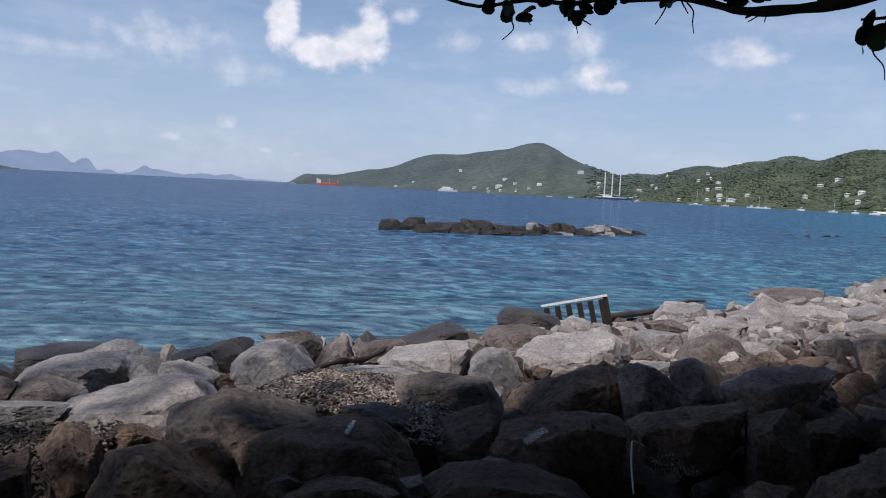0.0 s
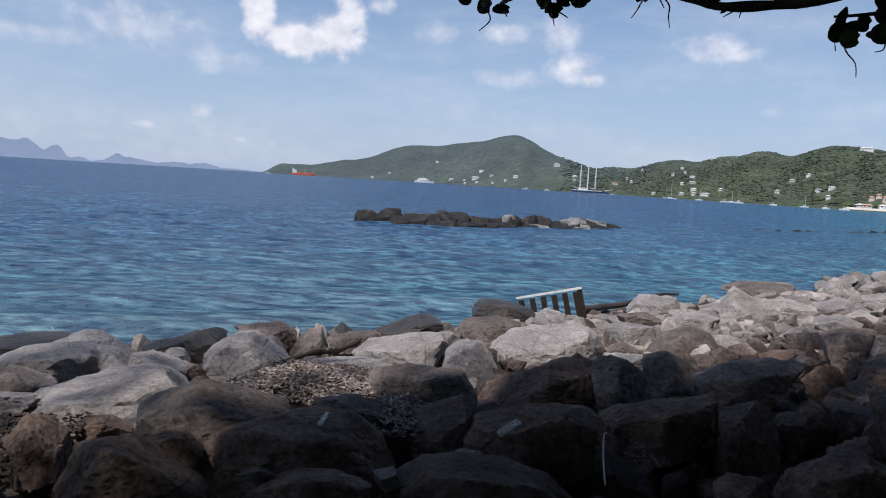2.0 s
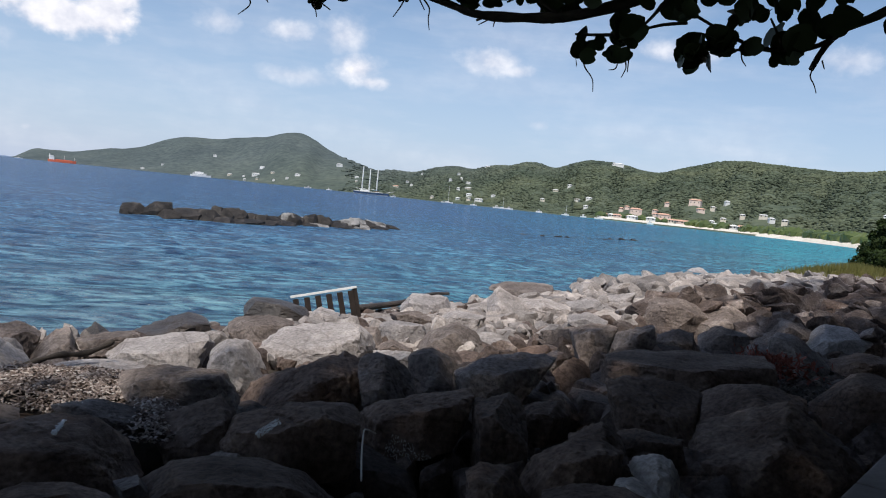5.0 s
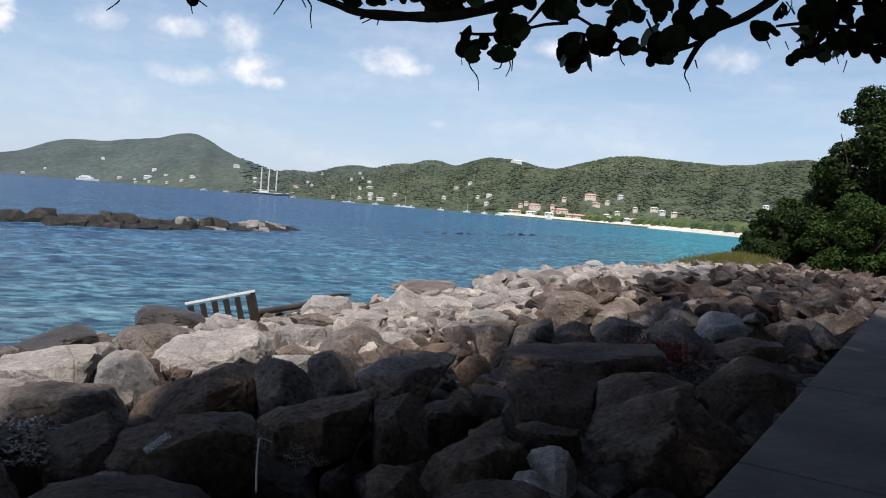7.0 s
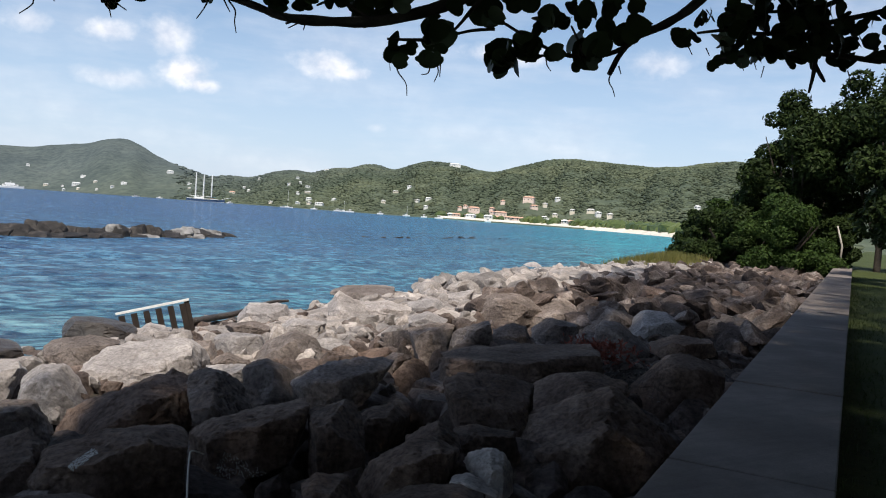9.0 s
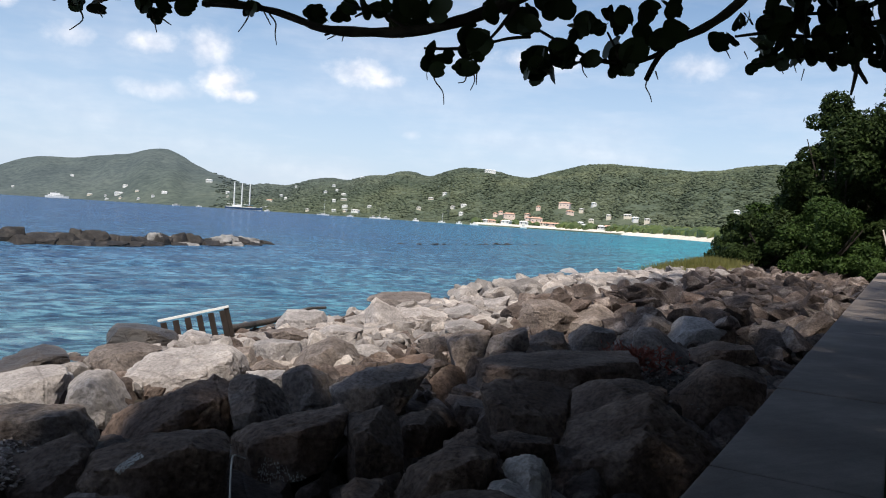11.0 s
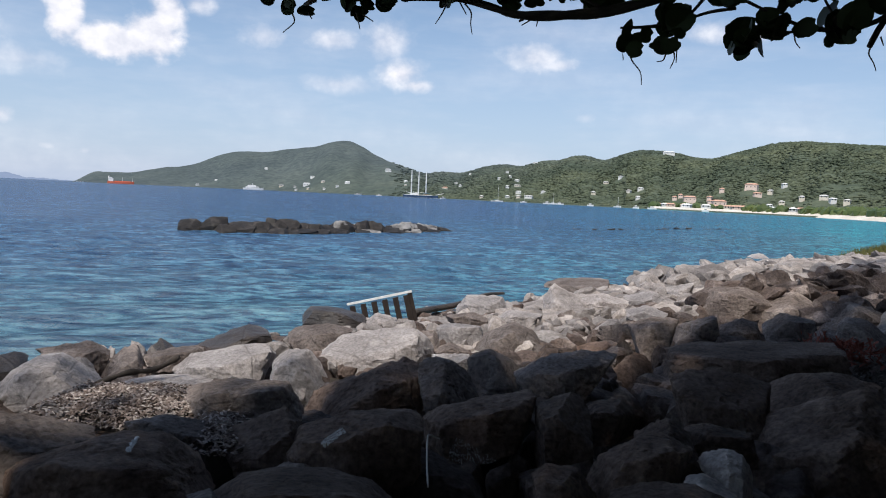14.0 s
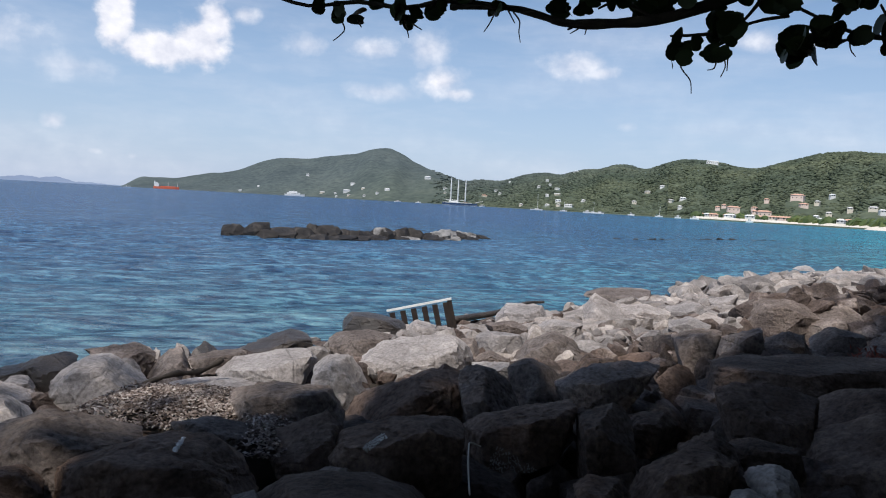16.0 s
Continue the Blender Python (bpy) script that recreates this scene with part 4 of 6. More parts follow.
schooner = tagged(new("schooner"), "three-masted schooner with a dark hull and bare white masts", "ship")
part("hull", hull_bm(52, 9, 3.4, 0.4), hull_blue, schooner)
part("waterline_stripe", hull_bm(51.8, 9.3, 0.8, 0.4), white_paint, schooner, "white stripe along the waterline")
part("rail", box_bm(-25, 17, -4.2, 4.2, 4.0, 4.7), white_paint, schooner)
part("deckhouse", box_bm(-16, -4, -2.4, 2.4, 4.2, 6.8, 0.2), white_paint, schooner)
part("awning", box_bm(2, 13, -3, 3, 7.0, 7.4), canvas_blue, schooner)
part("deckhouse", box_bm(4, 11, -2, 2, 4.2, 6.4, 0.2), deck_wood, schooner)
for x, h in ((-14, 40.5), (-3.5, 38), (7.5, 38)):
    part("mast", tube_bm([(x, 0, 3), (x, 0, 24), (x, 0, h)], [1.0, 0.9, 0.6], 8), white_paint, schooner)
    part("boom", tube_bm([(x, 0, 7.4), (x - 9, 0, 8.2)], [0.3, 0.22], 6), white_paint, schooner)
    for sy in (-1, 1):
        part("shroud", tube_bm([(x - 1, sy * 4, 4), (x, 0, h * 0.72)], [0.09, 0.09], 4), dark_glass, schooner)
part("bowsprit", tube_bm([(22, 0, 5), (34, 0, 8)], [0.4, 0.2], 6), white_paint, schooner)
part("forestay", tube_bm([(33, 0, 7.6), (7.5, 0, 36)], [0.08, 0.08], 4), dark_glass, schooner)
schooner.matrix_world = on_sea(12.35, 1150, 4)


def sail_boat(az, r, heading, length, mast):
    b = tagged(new("sailing_yacht"), "white sailing yacht with bare mast, moored", "boat", "moored boats")
    part("hull", hull_bm(length, length * 0.28, 1.3, 0.45, 0.5), white_paint, b)
    part("cabin", box_bm(-length * 0.15, length * 0.18, -1.1, 1.1, 1.2, 2.1, 0.2), white_paint, b)
    part("mast", tube_bm([(length * 0.08, 0, 1), (length * 0.08, 0, mast)], [0.13, 0.09], 6), white_paint, b)
    part("boom", tube_bm([(length * 0.08, 0, 2.6), (-length * 0.35, 0, 2.7)], [0.12, 0.1], 6), canvas_blue, b)
    b.matrix_world = on_sea(az, r, heading)


def motor_boat(az, r, heading, length):
    b = tagged(new("motor_boat"), "small white motor boat moored near the shore", "boat", "moored boats")
    part("hull", hull_bm(length, length * 0.33, 1.4, 0.4, 0.4), white_paint, b)
    part("cabin", box_bm(-length * 0.2, length * 0.15, -length * 0.12, length * 0.12, 1.3, 3.1, 0.2), white_paint, b)
    part("windscreen", box_bm(-length * 0.21, length * 0.16, -length * 0.125, length * 0.125, 2.1, 2.7), dark_glass, b)
    b.matrix_world = on_sea(az, r, heading)


sail_boat(17.95, 960, 8, 15, 21)
sail_boat(19.9, 1000, 20, 9, 0.5 + 12)
sail_boat(22.0, 900, -10, 10, 13)
sail_boat(26.6, 840, 15, 8, 11)
motor_boat(21.6, 880, 12, 9)
motor_boat(22.5, 870, 0, 9)
motor_boat(14.0, 1090, 40, 9)
motor_boat(7.8, 1350, 20, 12)
motor_boat(9.3, 1400, 0, 10)
motor_boat(24.7, 860, -20, 7)
motor_boat(27.9, 780, 10, 6)
motor_boat(29.0, 740, -5, 8)
motor_boat(32.6, 730, 5, 6)
motor_boat(-10.9, 2200, 0, 18)

# ---- rocky islet and reef ----
ISLET = "stones of the rocky islet"


def islet_stone(x, y, w, h, seed, mat):
    """A sea-worn block of the islet, its top broken at a slant."""
    rng = random.Random(seed)
    def corner(a, near_end):
        return radians(a), (abs(math.cos(radians(a))) * w * 0.5 * near_end + math.sin(radians(a)) * h * 0.7)

    right, left = corner(rng.uniform(35, 75), rng.uniform(0.2, 0.8)), corner(rng.uniform(105, 150), rng.uniform(0.2, 0.8))
    quarried(x, y, h * 0.28 - 0.1, w, w * rng.uniform(0.6, 0.9), h * 1.5, 0, rng.uniform(-15, 5), seed, mat,
             (math.degrees(right[0]), right[1]), (rng.uniform(78, 102), h * 0.72), (math.degrees(left[0]), left[1]), (rng.uniform(-8, 12), w * 0.5), (rng.uniform(168, 188), w * 0.5), (-90, h * 0.8),
             group=ISLET)


def build_islet():
    rng = random.Random(12)
    spots = [(-3.45, 52.6, 1.5, 0.8, 0), (-1.9, 52.2, 1.7, 1.0, 0), (-1.3, 51.2, 1.6, 0.6, 0.1), (-0.2, 51.9, 2.3, 0.75, 0.1), (1.0, 51.7, 2.0, 0.8, 0.1), (1.9, 51.3, 2.2, 0.42, 0)]
    for i in range(58):
        t = i / 57
        x, y = 1.2 + 13.8 * t + rng.uniform(-0.3, 0.3), 52.4 + 10.4 * t + rng.uniform(-0.5, 0.5)
        spots.append((x, y, rng.uniform(0.9, 2.1), rng.choice((0.4, 0.55, 0.7, 0.85, 1.0)) * rng.uniform(0.85, 1.1) - 0.15 * t, t))
    for i in range(18):
        t = rng.random()
        spots.append((2.0 + 12.5 * t, 51.4 + 10.0 * t, rng.uniform(1.2, 2.4), rng.uniform(0.25, 0.42), t * 0.6))
    for i, (x, y, w, h, t) in enumerate(spots):
        islet_stone(x, y, w, h, 300 + i, guano_stone if rng.random() < 0.06 + 0.5 * t else weed_stone)
    boulder(16.2, 63.6, -0.05, 1.8, 0.8, 0.6, -35, 380, weed_stone, 3, ISLET)
    for i in range(16):
        t = i / 15
        boulder(35 + 34 * t + rng.uniform(-1, 1), 78.4 + 23 * t + rng.uniform(-1, 1), -0.12, rng.uniform(0.8, 1.8), 0.8, rng.uniform(0.35, 0.55), rng.uniform(-50, 0), 390 + i,
                weed_stone, 2, "stones of the awash reef", "dark rock barely awash on the reef")


build_islet()

# ---- pallet ----
pallet = tagged(new("pallet"), "weathered wooden pallet on edge, dark slats and a whitish top board", "pallet")
part("top_board", box_bm(-0.70, 0.70, -0.07, 0.07, 0.0, 0.03, 0.006), pallet_pale, pallet, "whitish worn top board")
part("top_board", box_bm(-0.70, 0.70, -0.09, -0.072, -0.022, 0.026, 0.004), pallet_pale, pallet, "whitish worn top board")
for i in range(6):
    x = -0.66 + i * 0.232
    part("slat", box_bm(x, x + 0.115, -0.07, -0.045, -0.66, -0.052, 0.004), pallet_wood, pallet)
part("end_board", box_bm(0.62, 0.70, -0.068, 0.07, -0.66, -0.004, 0.004), pallet_wood, pallet)
part("bottom_board", box_bm(-0.70, 0.70, -0.04, 0.07, -0.66, -0.57, 0.004), pallet_wood, pallet)
pallet.matrix_world = Matrix.Translation((2.87, 16.30, 0.655)) @ pose(0, 0, 0, -12, 0, -2) @ pose(0, 0, 0, 0, -12.5, 0)

# ---- sea wall, lawn, bed ----
def build_wall():
    wall = tagged(new("sea_wall"), "low weathered concrete sea wall with a flat cast cap", "wall", "", "structure")

    def in_bank(bm):
        bmesh.ops.transform(bm, matrix=Matrix(((ALONG.x, SEAWARD.x, 0, 0), (ALONG.y, SEAWARD.y, 0, 0), (0, 0, 1, 0), (0, 0, 0, 1))), verts=bm.verts)
        return bm

    part("wall_body", in_bank(box_bm(-14, 52, -0.06, 0.78, -0.4, 1.27)), concrete, wall)
    u = -13.4
    rng = random.Random(3)
    while u < 51:
        bm = box_bm(u + 0.013, u + 3.087, -0.12, 0.83, 1.275, 1.45, 0.012)
        slab = part("slab", in_bank(bm), concrete, wall)
        slab.location.z = rng.uniform(-0.006, 0.006)
        u += 3.1


build_wall()


def build_ground():
    verts, faces = [], []
    us, ss = np.concatenate([[-600], np.linspace(-14, 60, 40), [90, 160, 260, 800]]), np.concatenate([[-900, -300, -80], np.linspace(-30, -0.05, 22)])
    for u in us:
        for s in ss:
            q = bank(u, s, 1.17 + 0.05 * math.sin(u * 0.7 + s) * (abs(s) > 1))
            verts.append(q)
    n = len(ss)
    for i in range(len(us) - 1):
        for j in range(n - 1):
            faces.append((i * n + j, (i + 1) * n + j, (i + 1) * n + j + 1, i * n + j + 1))
    tagged(new("ground", mesh_from("ground", verts, faces, lawn_soil, True)), "mown lawn behind the sea wall", "lawn", "", "structure")
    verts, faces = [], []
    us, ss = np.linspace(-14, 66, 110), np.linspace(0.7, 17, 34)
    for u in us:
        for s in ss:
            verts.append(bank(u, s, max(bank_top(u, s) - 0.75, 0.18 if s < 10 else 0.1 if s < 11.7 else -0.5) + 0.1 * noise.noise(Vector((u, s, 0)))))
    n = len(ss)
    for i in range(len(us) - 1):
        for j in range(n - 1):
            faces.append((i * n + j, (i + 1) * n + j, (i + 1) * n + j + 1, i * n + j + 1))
    tagged(new("rubble_bed", mesh_from("rubble_bed", verts, faces, rubble_bed, True)), "rubble under the armour stones, coloured dark for the gaps' shade", "rubble", "", "structure")
    # point of land that carries the trees beyond the stones
    verts, faces = [], []
    us, ss = np.linspace(54, 200, 40), np.linspace(-1, 16, 16)
    for u in us:
        for s in ss:
            wide = 13.5 - max(0, u - 60) * 0.09
            k = np.clip((wide - s) / 3.5, -0.3, 1)
            verts.append(bank(u, s, -0.4 + (1.55 if u > 47 else 0.9) * float(np.clip(k, 0, 1)) - 0.5 * (k < 0)))
    n = len(ss)
    for i in range(len(us) - 1):
        for j in range(n - 1):
            faces.append((i * n + j, (i + 1) * n + j, (i + 1) * n + j + 1, i * n + j + 1))
    tagged(new("shore_ground", mesh_from("shore_ground", verts, faces, lawn_soil, True)), "grassy point of land beyond the stones", "ground", "", "structure")


build_ground()

# ---- armour stones ----
quarried(-5.04, 10.29, 0.36, 1.07, 0.75, 0.38, -12, 26, 3, wet_stone, (42, 0.49), (90, 0.19), (97, 0.20), (170, 0.49), (-73, 0.11))
quarried(-3.98, 9.91, 0.49, 0.93, 0.65, 0.46, -13, 22, 4, pale_stone, (-92, 0.31), (-12, 0.46), (58, 0.23), (89, 0.23), (116, 0.27), (-165, 0.43))
quarried(-4.11, 8.86, 0.53, 1.17, 0.82, 0.45, -13, 25, 5, pale_stone, (-103, 0.29), (-81, 0.34), (-14, 0.55), (32, 0.55), (88, 0.22), (110, 0.28), (143, 0.47), (-149, 0.60))
quarried(-3.41, 9.16, 0.54, 0.49, 0.39, 0.36, -13, 20, 6, pale_stone, (-74, 0.18), (46, 0.14), (84, 0.15), (-179, 0.24))
quarried(-4.04, 8.12, 0.55, 0.74, 0.52, 0.31, -14, 26, 7, grey_stone, (-96, 0.22), (-80, 0.23), (11, 0.34), (68, 0.14), (104, 0.16), (133, 0.23), (-131, 0.33))
quarried(-4.48, 8.06, 0.55, 0.24, 0.30, 0.25, -14, 29, 8, grey_stone, (-21, 0.09), (68, 0.09), (165, 0.08), (-77, 0.15))
quarried(-5.04, 9.02, 0.49, 0.16, 0.30, 0.16, -13, 29, 9, wet_stone, (-103, 0.10), (-14, 0.08), (60, 0.03), (-180, 0.08))
quarried(-2.96, 7.60, 0.61, 1.61, 1.13, 0.54, -16, 22, 10, pale_stone, (-90, 0.39), (-61, 0.44), (-60, 0.45), (40, 0.67), (85, 0.30), (100, 0.22), (107, 0.22), (131, 0.41), (-104, 0.47))
quarried(-3.87, 7.22, 0.59, 0.73, 0.55, 0.22, -16, 28, 11, pale_stone, (-95, 0.14), (-50, 0.24), (85, 0.08), (-179, 0.36))
quarried(-2.90, 9.75, 0.51, 0.33, 0.30, 0.17, -13, 17, 12, pale_stone, (-75, 0.12), (31, 0.11), (86, 0.08), (132, 0.11), (-115, 0.10))
quarried(-3.01, 9.29, 0.53, 0.66, 0.46, 0.26, -13, 18, 13, pale_stone, (-100, 0.13), (-25, 0.37), (65, 0.10), (95, 0.13), (143, 0.26), (-106, 0.15))
quarried(-3.23, 10.37, 0.49, 0.59, 0.41, 0.20, -12, 17, 14, wet_stone, (-86, 0.14), (-25, 0.30), (58, 0.17), (101, 0.07), (120, 0.11), (-103, 0.15))
quarried(-2.77, 10.41, 0.51, 0.57, 0.45, 0.41, -12, 15, 15, wet_stone, (-79, 0.26), (-41, 0.20), (45, 0.31), (92, 0.19), (109, 0.19), (-153, 0.30))
quarried(-2.06, 9.95, 0.55, 1.16, 0.82, 0.55, -13, 12, 16, pale_stone, (-111, 0.49), (-94, 0.39), (-86, 0.39), (-63, 0.52), (50, 0.26), (99, 0.26), (121, 0.29), (149, 0.44), (-168, 0.59))
quarried(-2.02, 11.06, 0.51, 0.78, 0.55, 0.46, -12, 10, 17, grey_stone, (-63, 0.38), (-17, 0.35), (62, 0.27), (97, 0.21), (-126, 0.20))
quarried(-1.41, 10.93, 0.52, 0.53, 0.48, 0.43, -12, 7, 18, grey_stone, (-72, 0.30), (19, 0.21), (112, 0.15), (143, 0.13), (-105, 0.30))
quarried(-1.11, 12.63, 0.37, 0.31, 0.30, 0.25, -11, 5, 19, wet_stone, (-35, 0.18), (54, 0.09), (142, 0.08), (-104, 0.16))
quarried(-0.81, 11.15, 0.52, 0.71, 0.50, 0.27, -12, 4, 20, grey_stone, (-74, 0.14), (-37, 0.27), (92, 0.12), (101, 0.12), (-137, 0.28))
quarried(-0.08, 12.90, 0.43, 1.22, 0.85, 0.41, -11, 1, 21, wet_stone, (-102, 0.37), (-82, 0.25), (18, 0.56), (83, 0.23), (111, 0.13), (-151, 0.67))
quarried(-0.08, 10.60, 0.57, 1.24, 0.87, 0.47, -12, 1, 22, pale_stone, (-103, 0.36), (-94, 0.32), (-84, 0.36), (-14, 0.58), (45, 0.51), (88, 0.25), (101, 0.17), (127, 0.35), (-152, 0.66))
quarried(0.81, 9.81, 0.62, 0.70, 0.57, 0.51, -13, -4, 23, pale_stone, (-102, 0.34), (-65, 0.40), (18, 0.28), (35, 0.25), (93, 0.25), (126, 0.28), (170, 0.33), (-113, 0.34))
quarried(-0.71, 9.07, 0.59, 1.10, 0.82, 0.31, -14, 5, 24, pale_stone, (-102, 0.15), (-79, 0.28), (-3, 0.55), (77, 0.18), (91, 0.15), (108, 0.24), (-111, 0.21))
quarried(0.16, 6.61, 1.05, 0.86, 0.60, 0.45, -15, -0, 25, grey_stone, (-137, 0.34), (-67, 0.26), (28, 0.39), (88, 0.22), (93, 0.22), (113, 0.30), (-141, 0.34))
quarried(-1.38, 5.43, 1.08, 0.95, 0.66, 0.57, -18, 14, 26, grey_stone, (-120, 0.41), (-110, 0.40), (-52, 0.34), (-31, 0.45), (75, 0.28), (80, 0.27), (104, 0.29), (121, 0.36), (-170, 0.45))
quarried(-1.44, 4.83, 1.09, 0.36, 0.30, 0.22, -19, 17, 27, brown_stone, (-117, 0.07), (-5, 0.18), (44, 0.13), (88, 0.11), (107, 0.13), (-120, 0.07))
quarried(-0.64, 4.95, 1.14, 1.20, 0.84, 0.47, -19, 8, 28, brown_stone, (-90, 0.34), (-80, 0.35), (-61, 0.46), (37, 0.43), (52, 0.36), (85, 0.24), (103, 0.21), (122, 0.34), (173, 0.58), (-142, 0.67))
quarried(-2.30, 4.84, 1.08, 0.37, 0.40, 0.37, -19, 25, 29, brown_stone, (-77, 0.22), (5, 0.18), (45, 0.15), (79, 0.17), (143, 0.15), (-172, 0.18))
quarried(-1.54, 4.37, 1.13, 0.76, 0.53, 0.39, -21, 20, 30, brown_stone, (-93, 0.27), (-35, 0.44), (51, 0.18), (53, 0.18), (94, 0.19), (158, 0.32), (-163, 0.39))
quarried(-2.21, 5.61, 0.95, 0.43, 0.30, 0.15, -18, 22, 31, brown_stone, (-91, 0.10), (-46, 0.20), (56, 0.10), (88, 0.07), (116, 0.10), (-123, 0.14))
quarried(-0.46, 4.14, 1.16, 0.66, 0.50, 0.20, -22, 6, 32, brown_stone, (-90, 0.14), (11, 0.31), (67, 0.14), (90, 0.10), (110, 0.13), (-176, 0.33))
quarried(-0.81, 4.35, 1.15, 0.15, 0.30, 0.05, -21, 10, 33, grey_stone, (-54, 0.05), (71, 0.03), (103, 0.02), (-107, 0.03))
quarried(-0.08, 4.38, 1.15, 0.17, 0.30, 0.10, -21, 1, 34, grey_stone, (-71, 0.05), (42, 0.06), (107, 0.04), (-158, 0.07))
quarried(-2.38, 4.27, 1.08, 0.27, 0.37, 0.34, -20, 29, 35, brown_stone, (2, 0.13), (99, 0.15), (173, 0.12), (-99, 0.21))
quarried(0.28, 5.57, 1.13, 0.63, 0.44, 0.37, -17, -2, 36, brown_stone, (-90, 0.27), (14, 0.26), (54, 0.23), (117, 0.10), (-160, 0.31))
quarried(0.88, 5.26, 1.18, 0.89, 0.62, 0.40, -18, -8, 37, brown_stone, (-90, 0.28), (-40, 0.45), (-4, 0.44), (65, 0.32), (91, 0.19), (104, 0.20), (140, 0.34), (-154, 0.49))
quarried(0.45, 4.28, 1.17, 1.19, 0.90, 0.34, -22, -4, 38, brown_stone, (-90, 0.25), (-38, 0.59), (54, 0.29), (72, 0.20), (85, 0.17), (96, 0.18), (130, 0.34), (-173, 0.60))
quarried(-0.34, 5.85, 1.07, 0.63, 0.44, 0.29, -17, 5, 39, grey_stone, (-116, 0.11), (-100, 0.16), (23, 0.23), (75, 0.12), (96, 0.15), (-125, 0.14))
quarried(1.23, 7.16, 1.06, 1.05, 0.73, 0.52, -14, -9, 40, brown_stone, (-85, 0.33), (-13, 0.50), (15, 0.52), (84, 0.28), (112, 0.14), (124, 0.18), (155, 0.36), (-87, 0.34))
quarried(1.66, 7.40, 1.06, 0.31, 0.49, 0.45, -13, -12, 41, brown_stone, (-86, 0.29), (5, 0.13), (61, 0.18), (137, 0.18), (-168, 0.13))
quarried(1.91, 6.81, 1.13, 0.55, 0.60, 0.55, -14, -15, 42, grey_stone, (-163, 0.23), (-91, 0.39), (-24, 0.40), (14, 0.25), (43, 0.21), (77, 0.24), (117, 0.30), (-169, 0.23))
quarried(2.72, 7.64, 1.10, 0.72, 0.50, 0.42, -13, -18, 43, grey_stone, (-91, 0.30), (38, 0.15), (66, 0.13), (113, 0.25), (-173, 0.34))
quarried(2.05, 11.39, 0.60, 1.64, 1.14, 0.63, -11, -9, 44, pale_stone, (-101, 0.50), (-81, 0.40), (-80, 0.40), (-64, 0.53), (12, 0.79), (56, 0.54), (97, 0.25), (103, 0.26), (133, 0.48), (-163, 0.81))
quarried(1.32, 12.76, 0.52, 0.96, 0.67, 0.39, -10, -5, 45, grey_stone, (-73, 0.19), (-61, 0.20), (79, 0.22), (98, 0.17), (123, 0.27), (-133, 0.41))
quarried(1.83, 15.36, 0.42, 1.22, 0.92, 0.38, -9, -6, 46, wet_stone, (-91, 0.27), (-65, 0.35), (57, 0.33), (79, 0.16), (89, 0.18), (145, 0.49), (-165, 0.60))
quarried(2.71, 15.26, 0.39, 0.65, 0.46, 0.24, -9, -9, 47, pale_stone, (46, 0.18), (74, 0.10), (132, 0.13), (-86, 0.14))
quarried(3.03, 12.15, 0.58, 0.30, 0.30, 0.27, -10, -13, 48, grey_stone, (-56, 0.17), (29, 0.11), (100, 0.12), (-146, 0.13))
quarried(3.11, 11.15, 0.60, 0.48, 0.34, 0.22, -11, -15, 49, grey_stone, (-84, 0.14), (-31, 0.25), (70, 0.09), (125, 0.11), (-158, 0.24))
quarried(2.59, 9.23, 0.86, 0.44, 0.31, 0.19, -12, -15, 50, pale_stone, (-80, 0.14), (-5, 0.21), (95, 0.07), (-119, 0.10))
quarried(4.23, 11.67, 0.66, 1.20, 0.84, 0.54, -10, -19, 51, grey_stone, (-87, 0.38), (-36, 0.66), (45, 0.36), (78, 0.26), (120, 0.24), (144, 0.34), (-91, 0.39))
quarried(3.18, 7.14, 1.16, 0.76, 0.54, 0.49, -13, -23, 52, grey_stone, (-73, 0.28), (-47, 0.27), (-28, 0.34), (84, 0.27), (99, 0.20), (118, 0.22), (-152, 0.43))
quarried(12.16, 11.98, 0.88, 1.10, 0.77, 0.64, -7, -45, 53, pale_stone, (-55, 0.35), (63, 0.36), (94, 0.31), (143, 0.36), (-111, 0.47))
quarried(9.33, 9.87, 1.05, 0.89, 0.63, 0.55, -8, -43, 54, grey_stone, (-75, 0.40), (51, 0.15), (82, 0.24), (127, 0.38), (176, 0.43), (-89, 0.39))
quarried(5.32, 16.90, 0.47, 1.08, 0.76, 0.44, -8, -17, 55, pale_stone, (-96, 0.30), (-56, 0.36), (30, 0.50), (93, 0.20), (143, 0.36), (-114, 0.43))
quarried(8.91, 24.04, -0.12, 1.24, 0.87, 0.46, -7, -20, 56, pale_stone, (-75, 0.32), (18, 0.57), (86, 0.21), (125, 0.34), (-109, 0.31))
quarried(7.36, 16.73, 0.56, 1.17, 0.88, 0.80, -7, -23, 57, pale_stone, (-97, 0.55), (-54, 0.65), (60, 0.15), (152, 0.53), (-162, 0.54))
quarried(10.68, 23.55, 0.15, 2.09, 1.57, 0.55, -6, -24, 58, grey_stone, (-100, 0.36), (-78, 0.43), (22, 0.93), (90, 0.27), (109, 0.42), (-116, 0.50))
quarried(4.37, 14.60, 0.52, 0.72, 0.54, 0.23, -9, -16, 59, grey_stone, (-88, 0.16), (3, 0.36), (72, 0.13), (102, 0.10), (-150, 0.35))
quarried(3.68, 12.69, 0.57, 0.81, 0.57, 0.31, -10, -15, 60, pale_stone, (-94, 0.22), (-68, 0.20), (29, 0.36), (89, 0.15), (113, 0.21), (-158, 0.36))
